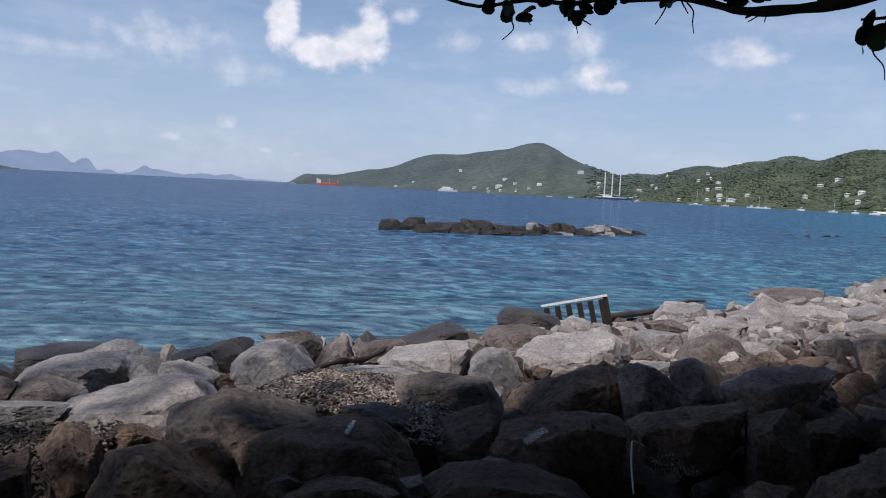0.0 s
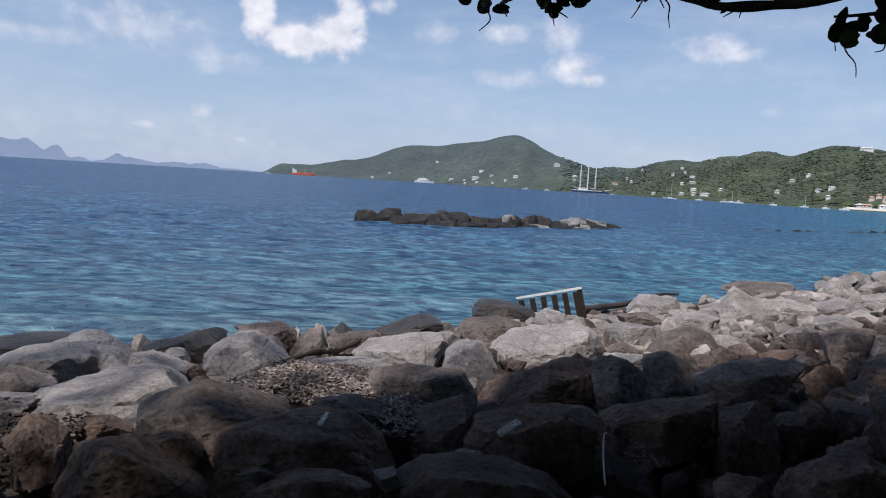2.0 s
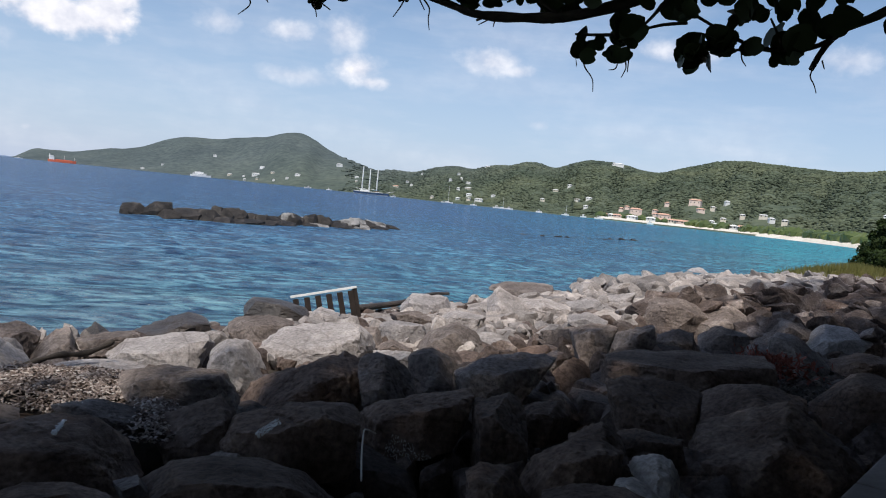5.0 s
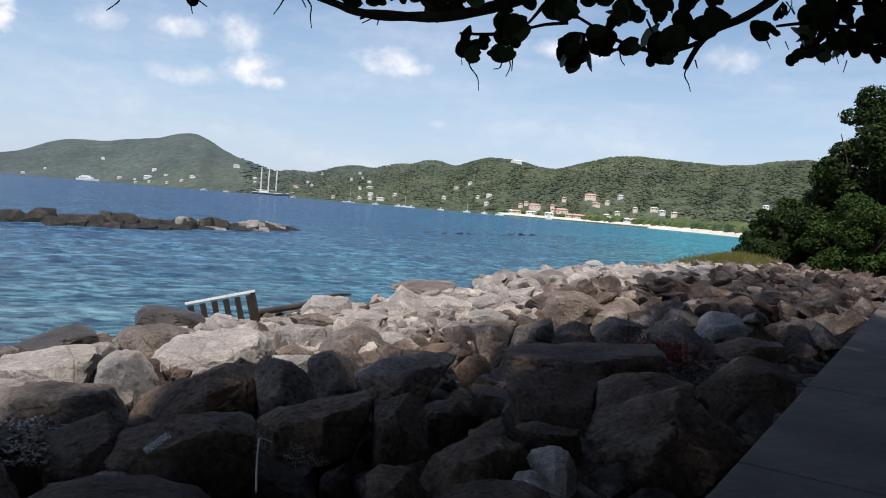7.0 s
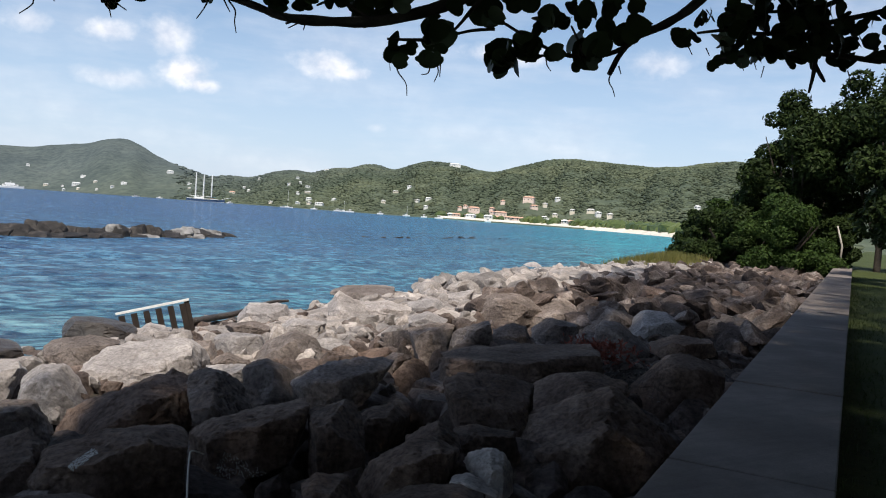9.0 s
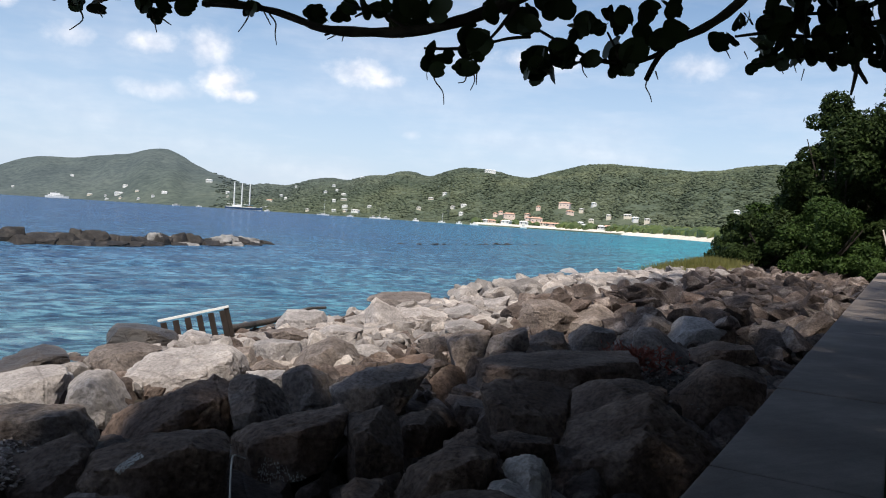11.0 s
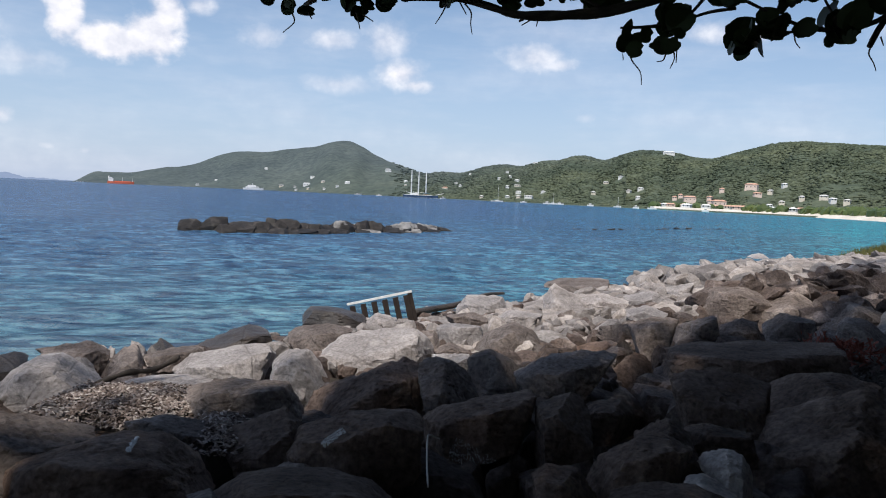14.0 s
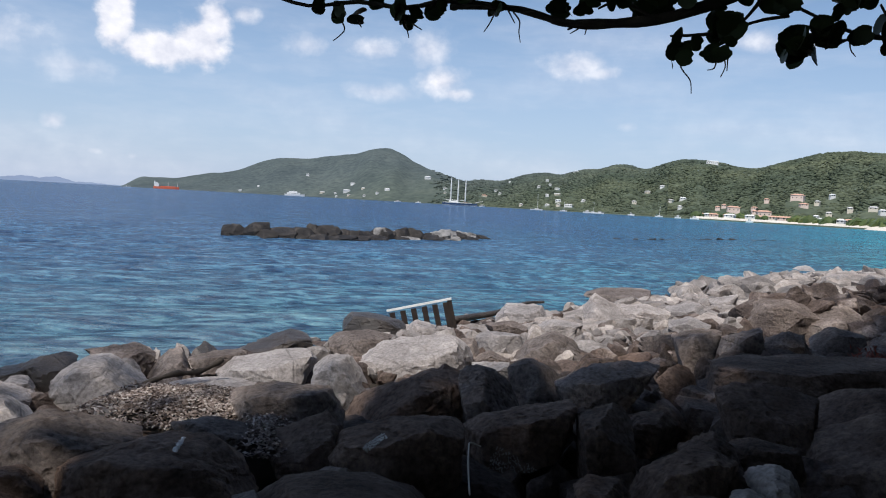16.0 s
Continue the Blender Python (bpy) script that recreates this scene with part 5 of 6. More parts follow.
quarried(5.44, 14.68, 0.55, 0.97, 0.73, 0.22, -8, -20, 61, pale_stone, (-87, 0.15), (-23, 0.42), (87, 0.10), (126, 0.20), (-92, 0.16))
quarried(8.23, 16.80, 0.56, 1.12, 0.78, 0.42, -7, -26, 62, pale_stone, (-86, 0.29), (-34, 0.50), (81, 0.20), (108, 0.21), (-120, 0.34))
quarried(1.89, 5.72, 1.18, 0.87, 0.61, 0.44, -16, -16, 63, brown_stone, (-85, 0.28), (-77, 0.27), (-20, 0.38), (9, 0.44), (102, 0.13), (126, 0.23), (-171, 0.43))
quarried(2.41, 5.32, 1.18, 0.41, 0.63, 0.58, -17, -23, 64, brown_stone, (-108, 0.33), (-31, 0.33), (4, 0.20), (49, 0.26), (115, 0.23), (-175, 0.19))
quarried(2.92, 5.67, 1.16, 0.44, 0.33, 0.30, -15, -27, 65, brown_stone, (-82, 0.19), (-16, 0.20), (48, 0.19), (98, 0.13), (130, 0.14), (-156, 0.27))
quarried(2.03, 4.39, 1.13, 0.38, 0.30, 0.24, -20, -24, 66, brown_stone, (-79, 0.14), (32, 0.13), (87, 0.11), (133, 0.16), (-173, 0.18))
quarried(2.66, 4.63, 1.15, 0.66, 0.46, 0.40, -18, -29, 67, brown_stone, (-70, 0.21), (-13, 0.29), (69, 0.24), (99, 0.18), (122, 0.16), (149, 0.23), (-125, 0.36))
quarried(2.56, 4.11, 1.12, 0.66, 0.46, 0.23, -20, -31, 68, brown_stone, (-80, 0.11), (6, 0.33), (73, 0.16), (98, 0.09), (113, 0.12), (-160, 0.31))
quarried(4.22, 6.12, 1.15, 0.86, 0.62, 0.57, -13, -34, 69, brown_stone, (-148, 0.44), (-80, 0.37), (-58, 0.42), (0, 0.43), (77, 0.26), (82, 0.25), (108, 0.34), (-163, 0.35))
quarried(5.41, 6.20, 1.13, 0.98, 0.68, 0.50, -12, -40, 70, brown_stone, (-67, 0.17), (31, 0.49), (83, 0.26), (102, 0.22), (123, 0.26), (-166, 0.47))
quarried(4.66, 5.10, 1.12, 1.26, 0.90, 0.81, -15, -41, 71, brown_stone, (-78, 0.46), (-76, 0.46), (-30, 0.69), (50, 0.46), (59, 0.43), (116, 0.30), (117, 0.30), (159, 0.50), (-151, 0.86))
quarried(7.21, 6.56, 1.11, 0.99, 0.71, 0.65, -10, -47, 72, brown_stone, (-109, 0.46), (-63, 0.41), (-55, 0.42), (-10, 0.46), (63, 0.35), (89, 0.32), (136, 0.33), (-148, 0.58))
quarried(3.58, 5.05, 1.13, 0.48, 0.34, 0.24, -16, -34, 73, brown_stone, (-82, 0.15), (14, 0.22), (87, 0.11), (112, 0.15), (-149, 0.23))
quarried(3.06, 4.94, 1.15, 0.43, 0.45, 0.41, -17, -30, 74, brown_stone, (-94, 0.30), (-62, 0.26), (20, 0.17), (57, 0.17), (126, 0.17), (-175, 0.21))
quarried(3.17, 4.40, 1.15, 0.33, 0.34, 0.31, -18, -34, 75, quarry_stone, (-98, 0.13), (4, 0.16), (32, 0.15), (80, 0.15), (117, 0.14), (155, 0.15), (-124, 0.10))
quarried(2.95, 4.24, 1.13, 0.30, 0.30, 0.12, -19, -33, 76, quarry_stone, (-92, 0.05), (4, 0.15), (70, 0.03), (105, 0.08), (-147, 0.11))
quarried(5.70, 7.76, 1.19, 1.99, 1.49, 0.49, -10, -35, 77, brown_stone, (-82, 0.31), (-48, 0.72), (18, 0.97), (95, 0.17), (110, 0.32), (168, 0.93), (-89, 0.33))
quarried(7.22, 10.04, 1.09, 0.59, 0.42, 0.38, -8, -35, 78, grey_stone, (17, 0.24), (74, 0.18), (119, 0.18), (177, 0.28), (-85, 0.25))
quarried(6.54, 10.13, 1.10, 0.64, 0.48, 0.44, -9, -32, 79, grey_stone, (-78, 0.28), (14, 0.28), (111, 0.12), (154, 0.23), (-119, 0.35))
quarried(5.55, 9.63, 1.08, 0.64, 0.58, 0.52, -9, -29, 80, grey_stone, (-65, 0.28), (-14, 0.25), (90, 0.26), (113, 0.24), (-161, 0.26))
quarried(10.62, 15.20, 0.86, 1.54, 1.08, 0.63, -6, -34, 81, grey_stone, (-82, 0.41), (-44, 0.62), (66, 0.40), (95, 0.29), (148, 0.58), (-112, 0.55))
quarried(11.62, 14.67, 0.84, 1.50, 1.05, 0.64, -6, -38, 82, grey_stone, (-88, 0.44), (-53, 0.57), (65, 0.34), (107, 0.27), (-142, 0.69))
quarried(11.73, 12.90, 0.83, 1.28, 0.90, 0.72, -7, -42, 83, grey_stone, (-84, 0.48), (-45, 0.56), (58, 0.41), (81, 0.33), (143, 0.35), (-108, 0.61))
quarried(13.70, 16.01, 0.86, 0.58, 0.40, 0.36, -6, -40, 84, brown_stone, (-11, 0.25), (100, 0.12), (-116, 0.14))
quarried(17.08, 17.04, 0.80, 1.18, 0.96, 0.87, -5, -45, 85, brown_stone, (-65, 0.57), (30, 0.43), (76, 0.35), (155, 0.47), (-116, 0.59))
quarried(8.64, 10.73, 1.03, 0.78, 0.55, 0.40, -8, -38, 86, grey_stone, (-78, 0.24), (20, 0.34), (83, 0.18), (132, 0.25), (-141, 0.41))
quarried(18.38, 20.83, 0.85, 2.29, 1.60, 0.90, -4, -41, 87, grey_stone, (-89, 0.64), (-28, 1.22), (49, 0.74), (108, 0.25), (-122, 0.90))
quarried(28.39, 29.66, 0.61, 1.65, 1.24, 0.50, -3, -44, 88, pale_stone, (-70, 0.38), (76, 0.21), (119, 0.27), (-96, 0.34))
quarried(30.25, 41.31, -0.29, 2.56, 1.79, 1.31, -4, -36, 89, pale_stone, (-85, 0.88), (-9, 1.26), (61, 0.64), (117, 0.52), (-137, 1.28))
quarried(22.42, 34.24, -0.29, 2.38, 1.66, 0.91, -4, -33, 90, pale_stone, (-73, 0.48), (70, 0.49), (105, 0.40), (-131, 0.91))
quarried(19.47, 33.09, -0.28, 1.88, 1.32, 0.76, -5, -30, 91, pale_stone, (-77, 0.46), (41, 0.65), (103, 0.25), (-125, 0.68))
quarried(23.66, 29.87, 0.46, 1.76, 1.23, 0.76, -4, -38, 92, pale_stone, (-80, 0.48), (-17, 0.76), (83, 0.37), (122, 0.33), (-112, 0.64))
quarried(9.82, 8.99, 1.04, 0.97, 0.68, 0.33, -8, -47, 93, brown_stone, (-76, 0.23), (20, 0.45), (91, 0.16), (120, 0.21), (-104, 0.23))
quarried(14.31, 12.00, 0.85, 1.08, 0.76, 0.50, -6, -50, 94, grey_stone, (-87, 0.34), (-60, 0.39), (37, 0.43), (86, 0.24), (125, 0.26), (-137, 0.55))
quarried(23.99, 18.65, 0.84, 1.58, 1.11, 0.55, -4, -52, 95, brown_stone, (-83, 0.33), (-44, 0.63), (72, 0.31), (104, 0.22), (-138, 0.69))
quarried(12.75, 11.76, 0.86, 0.55, 0.39, 0.35, -7, -47, 96, brown_stone, (-88, 0.24), (5, 0.26), (88, 0.16), (-163, 0.21))
quarried(20.06, 17.06, 0.90, 1.44, 1.01, 0.65, -4, -49, 97, brown_stone, (-97, 0.44), (-56, 0.52), (63, 0.36), (104, 0.28), (-158, 0.62))
quarried(9.73, 17.53, 0.58, 0.88, 0.62, 0.38, -7, -29, 98, pale_stone, (-74, 0.20), (49, 0.29), (102, 0.13), (-137, 0.38))
quarried(11.99, 19.64, 0.59, 0.77, 0.54, 0.34, -6, -31, 99, pale_stone, (-14, 0.33), (107, 0.05), (-99, 0.20))
quarried(7.99, 14.20, 0.72, 0.79, 0.56, 0.29, -8, -29, 100, pale_stone, (-74, 0.16), (73, 0.13), (111, 0.14), (-119, 0.26))
quarried(2.35, 16.2, -0.12, 1.30, 0.90, 0.50, -8, -8, 141, grey_stone, (90, 0.24), (60, 0.45), (125, 0.45), (0, 0.65), (180, 0.65), (-90, 0.5))
quarried(3.35, 16.4, -0.05, 1.10, 0.90, 0.50, -8, -10, 142, pale_stone, (90, 0.24), (55, 0.42), (120, 0.42), (0, 0.55), (180, 0.55), (-90, 0.5))


def fill_bank():
    """The rest of the armour stones, in between and farther along."""
    rng = random.Random(77)
    made, tries = 0, 0
    while made < 115 and tries < 20000:
        tries += 1
        u, s = rng.uniform(-6, 30) if made < 70 else rng.uniform(-3, 12), rng.uniform(1.1, 14.2)
        if u > 44 and s > 11.5:
            continue
        near = u < 11
        w = rng.uniform(0.5, 1.05) if near else rng.uniform(0.7, 1.55)
        p = bank(u, s)
        if any((p.x - x) ** 2 + (p.y - y) ** 2 < (0.55 * (r + w / 2)) ** 2 * (1.4 if near else 1.0) for x, y, r in FOOT):
            continue
        if s - w / 2 < 0.85:
            continue
        h = w * rng.uniform(0.55, 0.9)
        top = bank_top(u, s) + ((rng.uniform(-0.48, -0.22) if s < 6 else rng.uniform(-0.36, -0.08)) if near else rng.uniform(-0.34, -0.1) if u < 26 else rng.uniform(-0.12, 0.22))
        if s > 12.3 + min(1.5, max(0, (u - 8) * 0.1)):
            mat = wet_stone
        # darker browns nearer the wall, partly carrying the shade there in their colour
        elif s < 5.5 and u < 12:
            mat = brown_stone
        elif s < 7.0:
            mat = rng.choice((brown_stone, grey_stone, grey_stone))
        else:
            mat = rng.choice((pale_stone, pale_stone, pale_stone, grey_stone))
        boulder(p.x, p.y, top - h / 2, w, w * rng.uniform(0.65, 0.95), h, rng.uniform(0, 180), 500 + tries, mat)
        made += 1

    def spot(r):
        u, s = r.uniform(-8, 60), r.uniform(0.95, 13.8)
        k = r.uniform(0.10, 0.34)
        return Matrix.Translation(bank(u, s, bank_top(u, s) - r.uniform(0.35, 0.6))) @ Euler((r.uniform(0, 6), r.uniform(0, 6), r.uniform(0, 6))).to_matrix().to_4x4() @ Matrix.Diagonal((k * 1.4, k, k * 0.9, 1))

    blocks = [rock_shape(930 + i, 3, 5, 160) for i in range(14)]

    def packed_spot(r):
        u, s = r.uniform(-5, 24), r.uniform(1.15, 12.6)
        k = r.uniform(0.3, 0.75)
        return Matrix.Translation(bank(u, s, bank_top(u, s) - 0.32 - 0.3 * k)) @ Euler((r.uniform(-0.5, 0.5), r.uniform(-0.5, 0.5), r.uniform(0, 6))).to_matrix().to_4x4() @ Matrix.Diagonal((k * 1.3, k, k * 0.8, 1))

    def edge_spot(r):
        u = r.uniform(9, 34)
        s = 10.5 + min(1.5, max(0.0, (u - 8) * 0.1)) + r.uniform(-3.2, 1.2)
        k = r.uniform(0.4, 1.0)
        return Matrix.Translation(bank(u, s, bank_top(u, s) - 0.3 - 0.25 * k)) @ Euler((r.uniform(-0.4, 0.4), r.uniform(-0.4, 0.4), r.uniform(0, 6))).to_matrix().to_4x4() @ Matrix.Diagonal((k * 1.3, k, k * 0.7, 1))

    tagged(strewn("packed_stones", 900, packed_spot, lambda r: r.choice(blocks), shaded_heap_stone), "broken stones packed tightly under the large boulders", "stones", "", "stuff")
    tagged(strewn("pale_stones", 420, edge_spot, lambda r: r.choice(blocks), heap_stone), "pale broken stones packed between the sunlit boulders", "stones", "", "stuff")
    far = [rock_shape(950 + i, 3, 4, 120) for i in range(14)]

    def far_spot(r):
        u, s = 24 + 40 * r.random(), r.uniform(7.4, 14.6)
        if u > 48 and s > 10.5:
            return None
        k = r.uniform(0.6, 1.5)
        return Matrix.Translation(bank(u, s, bank_top(u, s) - 0.25 * k + r.uniform(-0.1, 0.2))) @ Euler((r.uniform(-0.7, 0.7), r.uniform(-0.7, 0.7), r.uniform(0, 6))).to_matrix().to_4x4() @ Matrix.Diagonal((k * 1.2, k * 0.85, k * 0.6, 1))

    def shade_spot(r):
        u, s = 17 + 45 * r.random(), r.uniform(1.1, 7.9)
        k = r.uniform(0.45, 1.3)
        return Matrix.Translation(bank(u, s, bank_top(u, s) - 0.25 * k + r.uniform(-0.1, 0.25))) @ Euler((r.uniform(-0.9, 0.9), r.uniform(-0.9, 0.9), r.uniform(0, 6))).to_matrix().to_4x4() @ Matrix.Diagonal((k * 1.2, k * 0.8, k * 0.55, 1))

    tagged(strewn("dark_stones", 720, shade_spot, lambda r: r.choice(far), shaded_heap_stone), "brown armour stones beside the sea wall, darkened by painted shade", "stones", "", "stuff")
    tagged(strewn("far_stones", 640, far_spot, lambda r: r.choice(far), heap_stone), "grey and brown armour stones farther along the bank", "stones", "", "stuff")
    shapes = [rock_shape(900 + i, 2, 4) for i in range(10)]
    def loose_spot(r):
        u, s = r.uniform(-5, 34), r.uniform(7.0, 13.0)
        k = r.uniform(0.12, 0.42)
        return Matrix.Translation(bank(u, s, bank_top(u, s) - r.uniform(0.25, 0.5))) @ Euler((r.uniform(0, 6), r.uniform(0, 6), r.uniform(0, 6))).to_matrix().to_4x4() @ Matrix.Diagonal((k * 1.5, k, k * 0.7, 1))

    tagged(strewn("loose_stones", 520, loose_spot, lambda r: r.choice(shapes), heap_stone), "small angular grey stones wedged between the boulders", "stones", "", "stuff")
    tagged(strewn("cobbles", 3000, spot, lambda r: r.choice(shapes), shaded_heap_stone), "small broken stones packed between the boulders", "stones", "", "stuff")


fill_bank()


from mathutils.bvhtree import BVHTree


# ---- drift line: shell and wood chips, sticks, seaweed ----
def chip(r):
    l, w, t = r.uniform(0.010, 0.034), r.uniform(0.007, 0.017), r.uniform(0.004, 0.010)
    v = [(-l, -w * 0.6, 0), (l * 0.8, -w, 0), (l, w * 0.7, 0), (-l * 0.7, w, 0), (-l * 0.6, 0, t), (l * 0.6, 0, t * 1.2)]
    return v, [(0, 1, 5, 4), (1, 2, 5), (2, 3, 4, 5), (3, 0, 4), (3, 2, 1, 0)]


def chip_bed(name, cx, cy, along, across, turn, z, crown, n, text, mat=None):
    q = radians(turn)

    def height(a, b):
        return z + crown * (1 - a * a) * (1 - b * b) + 0.03 * noise.noise(Vector((a * 4, b * 4, cx)))

    def spot(r):
        a, b = max(-1, min(1, r.gauss(0, 0.5))), max(-1, min(1, r.gauss(0, 0.5)))
        x, y = a * along, b * across
        return Matrix.Translation((cx + x * math.cos(q) - y * math.sin(q), cy + x * math.sin(q) + y * math.cos(q), height(a, b) + r.uniform(-0.01, 0.03))) @ Euler((r.gauss(0, 0.4), r.gauss(0, 0.4), r.uniform(0, 6.3))).to_matrix().to_4x4()

    verts, faces, k = [], [], 18
    for i in range(k + 1):
        for j in range(k + 1):
            a, b = i / k * 2 - 1, j / k * 2 - 1
            x, y = a * along, b * across
            verts.append((cx + x * math.cos(q) - y * math.sin(q), cy + x * math.sin(q) + y * math.cos(q), height(a, b) - 0.3 * max(abs(a), abs(b)) ** 4))
    for i in range(k):
        for j in range(k):
            faces.append((i * (k + 1) + j, (i + 1) * (k + 1) + j, (i + 1) * (k + 1) + j + 1, i * (k + 1) + j + 1))
    bed = mesh_from("chip_bed", verts, faces, rubble_bed, True)
    thing = strewn(name, n, spot, chip, mat or chips)
    tagged(thing, text, "drift", "", "stuff")
    part("drift_bed", bed, None, thing)


chip_bed("drift_chips", -0.62, 7.35, 0.98, 0.62, -18, 0.86, 0.12, 8500, "heap of shell and wood chips washed between boulders")
chip_bed("drift_chips", -2.72, 5.1, 0.5, 0.5, 10, 0.98, 0.08, 2400, "dark shell and twig litter between boulders", dark_litter)
chip_bed("drift_chips", -0.02, 5.95, 0.2, 0.5, 0, 1.04, 0.05, 900, "shell and wood chips washed between boulders")
chip_bed("drift_chips", 7.6, 7.4, 1.2, 1.0, 30, 0.92, 0.06, 900, "dry drift litter between the boulders near the wall", dark_litter)

driftwood = part("driftwood", tube_bm(smooth_line([(-1.42, 8.7, 0.72), (-1.12, 8.95, 0.80), (-0.85, 9.1, 0.80), (-0.6, 9.3, 0.90)]), [0.022 + 0.018 * math.sin(i) ** 2 for i in range(13)], 7), bark, None, "", True)
tagged(driftwood, "dark weathered driftwood branch lying on the stones", "driftwood")
stick = part("stick", tube_bm(smooth_line([(1.11, 4.10, 1.27), (1.18, 4.44, 1.29), (1.24, 4.70, 1.33), (1.28, 4.82, 1.33), (1.36, 4.86, 1.29)]), [0.0055] * 17, 6), pale_twig, None, "", True)
tagged(stick, "thin pale bent stick caught between boulders", "stick")
slab_log = part("drift_log", tube_bm(smooth_line([(3.74, 16.78, 0.28), (4.26, 17.18, 0.30), (4.86, 17.56, 0.34), (5.39, 17.95, 0.42), (5.88, 18.34, 0.50), (6.45, 18.68, 0.50)]), [0.085 - 0.0025 * i for i in range(21)], 8), wet_stone, None, "", True)
tagged(slab_log, "dark waterlogged log at the water's edge", "log")


def splash(name, x, y, z, heading, length, width, n, size, text):
    """A pale mark on a stone: a thin crust of flecks that follows its surface."""
    rng = random.Random(int(x * 100))
    around = []
    for ob in scene.objects:
        if ob.name.startswith("boulder") and (ob.matrix_basis.translation.xy - Vector((x, y))).length < 1.6:
            around.append(BVHTree.FromPolygons([ob.matrix_basis @ v.co for v in ob.data.vertices], [p.vertices[:] for p in ob.data.polygons]))
    bm = bmesh.new()
    q = radians(heading)
    onto = Vector((x, y, -1.72)).normalized()
    across, up = Vector((y, -x, 0)).normalized(), Vector((y, -x, 0)).normalized().cross(onto)
    for i in range(n):
        a, b = (i / max(1, n - 1) - 0.5) * length, rng.uniform(-0.5, 0.5) * width
        start = Vector((x, y, z)) + across * (a * math.cos(q) - b * math.sin(q)) + up * (a * math.sin(q) + b * math.cos(q)) - onto * 0.9
        found = [h for h in (tree_of.ray_cast(start, onto) for tree_of in around) if h[0] is not None]
        if not found:
            continue
        at, face = min(found, key=lambda h: h[3])[:2]
        turn = face.to_track_quat("Z", "Y").to_matrix().to_4x4()
        k = size * rng.uniform(0.6, 1.3)
        bmesh.ops.create_icosphere(bm, subdivisions=1, radius=1, matrix=Matrix.Translation(at) @ turn @ pose(0, 0, 0, 0, 0, rng.uniform(60, 110)) @ Matrix.Diagonal((k * 1.6, k * 0.7, 0.004, 1)))
    tagged(part(name, bm, guano, None, "", True), text, "mark", "", "stuff")


guano = simple("guano", (0.72, 0.71, 0.68), 0.9, 0.2, 0.1, 20)
splash("bird_dropping", -0.54, 5.14, 1.23, 60, 0.10, 0.012, 34, 0.014, "white streak of bird dropping on a dark boulder")
splash("salt_crust", 0.69, 5.03, 1.27, 38, 0.17, 0.05, 230, 0.0036, "scratchy pale crust on a dark boulder")
splash("salt_crust", 1.46, 4.52, 1.26, -25, 0.36, 0.22, 430, 0.0036, "pale barnacle flecks on a dark boulder")


def weed_tuft(r):
    l = r.uniform(0.05, 0.16)
    a, b = r.uniform(-0.05, 0.05), r.uniform(-0.05, 0.05)
    return [(0, 0, 0), (0.012, 0, 0), (a, b, l), (a + 0.02, b, l * 0.6)], [(0, 1, 3), (0, 3, 2)]


def weed_spot(r):
    p = Vector((7.35, 8.1, 0)) + ALONG * r.gauss(0, 0.16) + SEAWARD * r.gauss(0, 0.26)
    return Matrix.Translation((p.x, p.y, 1.16 + r.uniform(-0.12, 0.12))) @ Euler((r.gauss(0, 0.9), r.gauss(0, 0.9), r.uniform(0, 6.3))).to_matrix().to_4x4()


tagged(strewn("dry_seaweed", 420, weed_spot, weed_tuft, seaweed_red), "dried reddish seaweed snagged on the boulders", "seaweed", "", "stuff")


# ---- vegetation ----
def leaf_cloud(name, blobs, n, size, mat, seed):
    """A crown of many small leaves, in clumps, with an uneven outline."""
    rng = np.random.default_rng(seed)
    weights = np.array([b[3] * b[4] * b[5] for b in blobs]) ** 0.7
    pick = rng.choice(len(blobs), n, p=weights / weights.sum())
    B = np.array(blobs)[pick]
    d = rng.normal(size=(n, 3))
    d /= np.linalg.norm(d, axis=1)[:, None]
    lump = 1 + 0.22 * np.sin(d @ rng.normal(size=(3, 5)) * 3 + pick[:, None]).mean(1) + 0.08 * rng.normal(size=n)
    rad = rng.uniform(0.55, 1.0, n) ** 0.5 * lump
    c = B[:, :3] + d * B[:, 3:6] * rad[:, None]
    up = d * 0.7 + rng.normal(size=(n, 3)) * 0.6 + np.array((0, 0, 0.5))
    up /= np.linalg.norm(up, axis=1)[:, None]
    side = np.cross(up, rng.normal(size=(n, 3)))
    side /= np.linalg.norm(side, axis=1)[:, None]
    other = np.cross(up, side)
    s = size * rng.uniform(0.6, 1.35, n)[:, None]
    tip, a, b2, base = c + side * s, c + other * s * 0.5 - up * s * 0.12, c - other * s * 0.5 - up * s * 0.12, c - side * s
    verts = np.stack([base, a, tip, b2], 1).reshape(-1, 3)
    faces = [(4 * i, 4 * i + 1, 4 * i + 2, 4 * i + 3) for i in range(n)]
    return mesh_from(name, verts.tolist(), faces, mat)


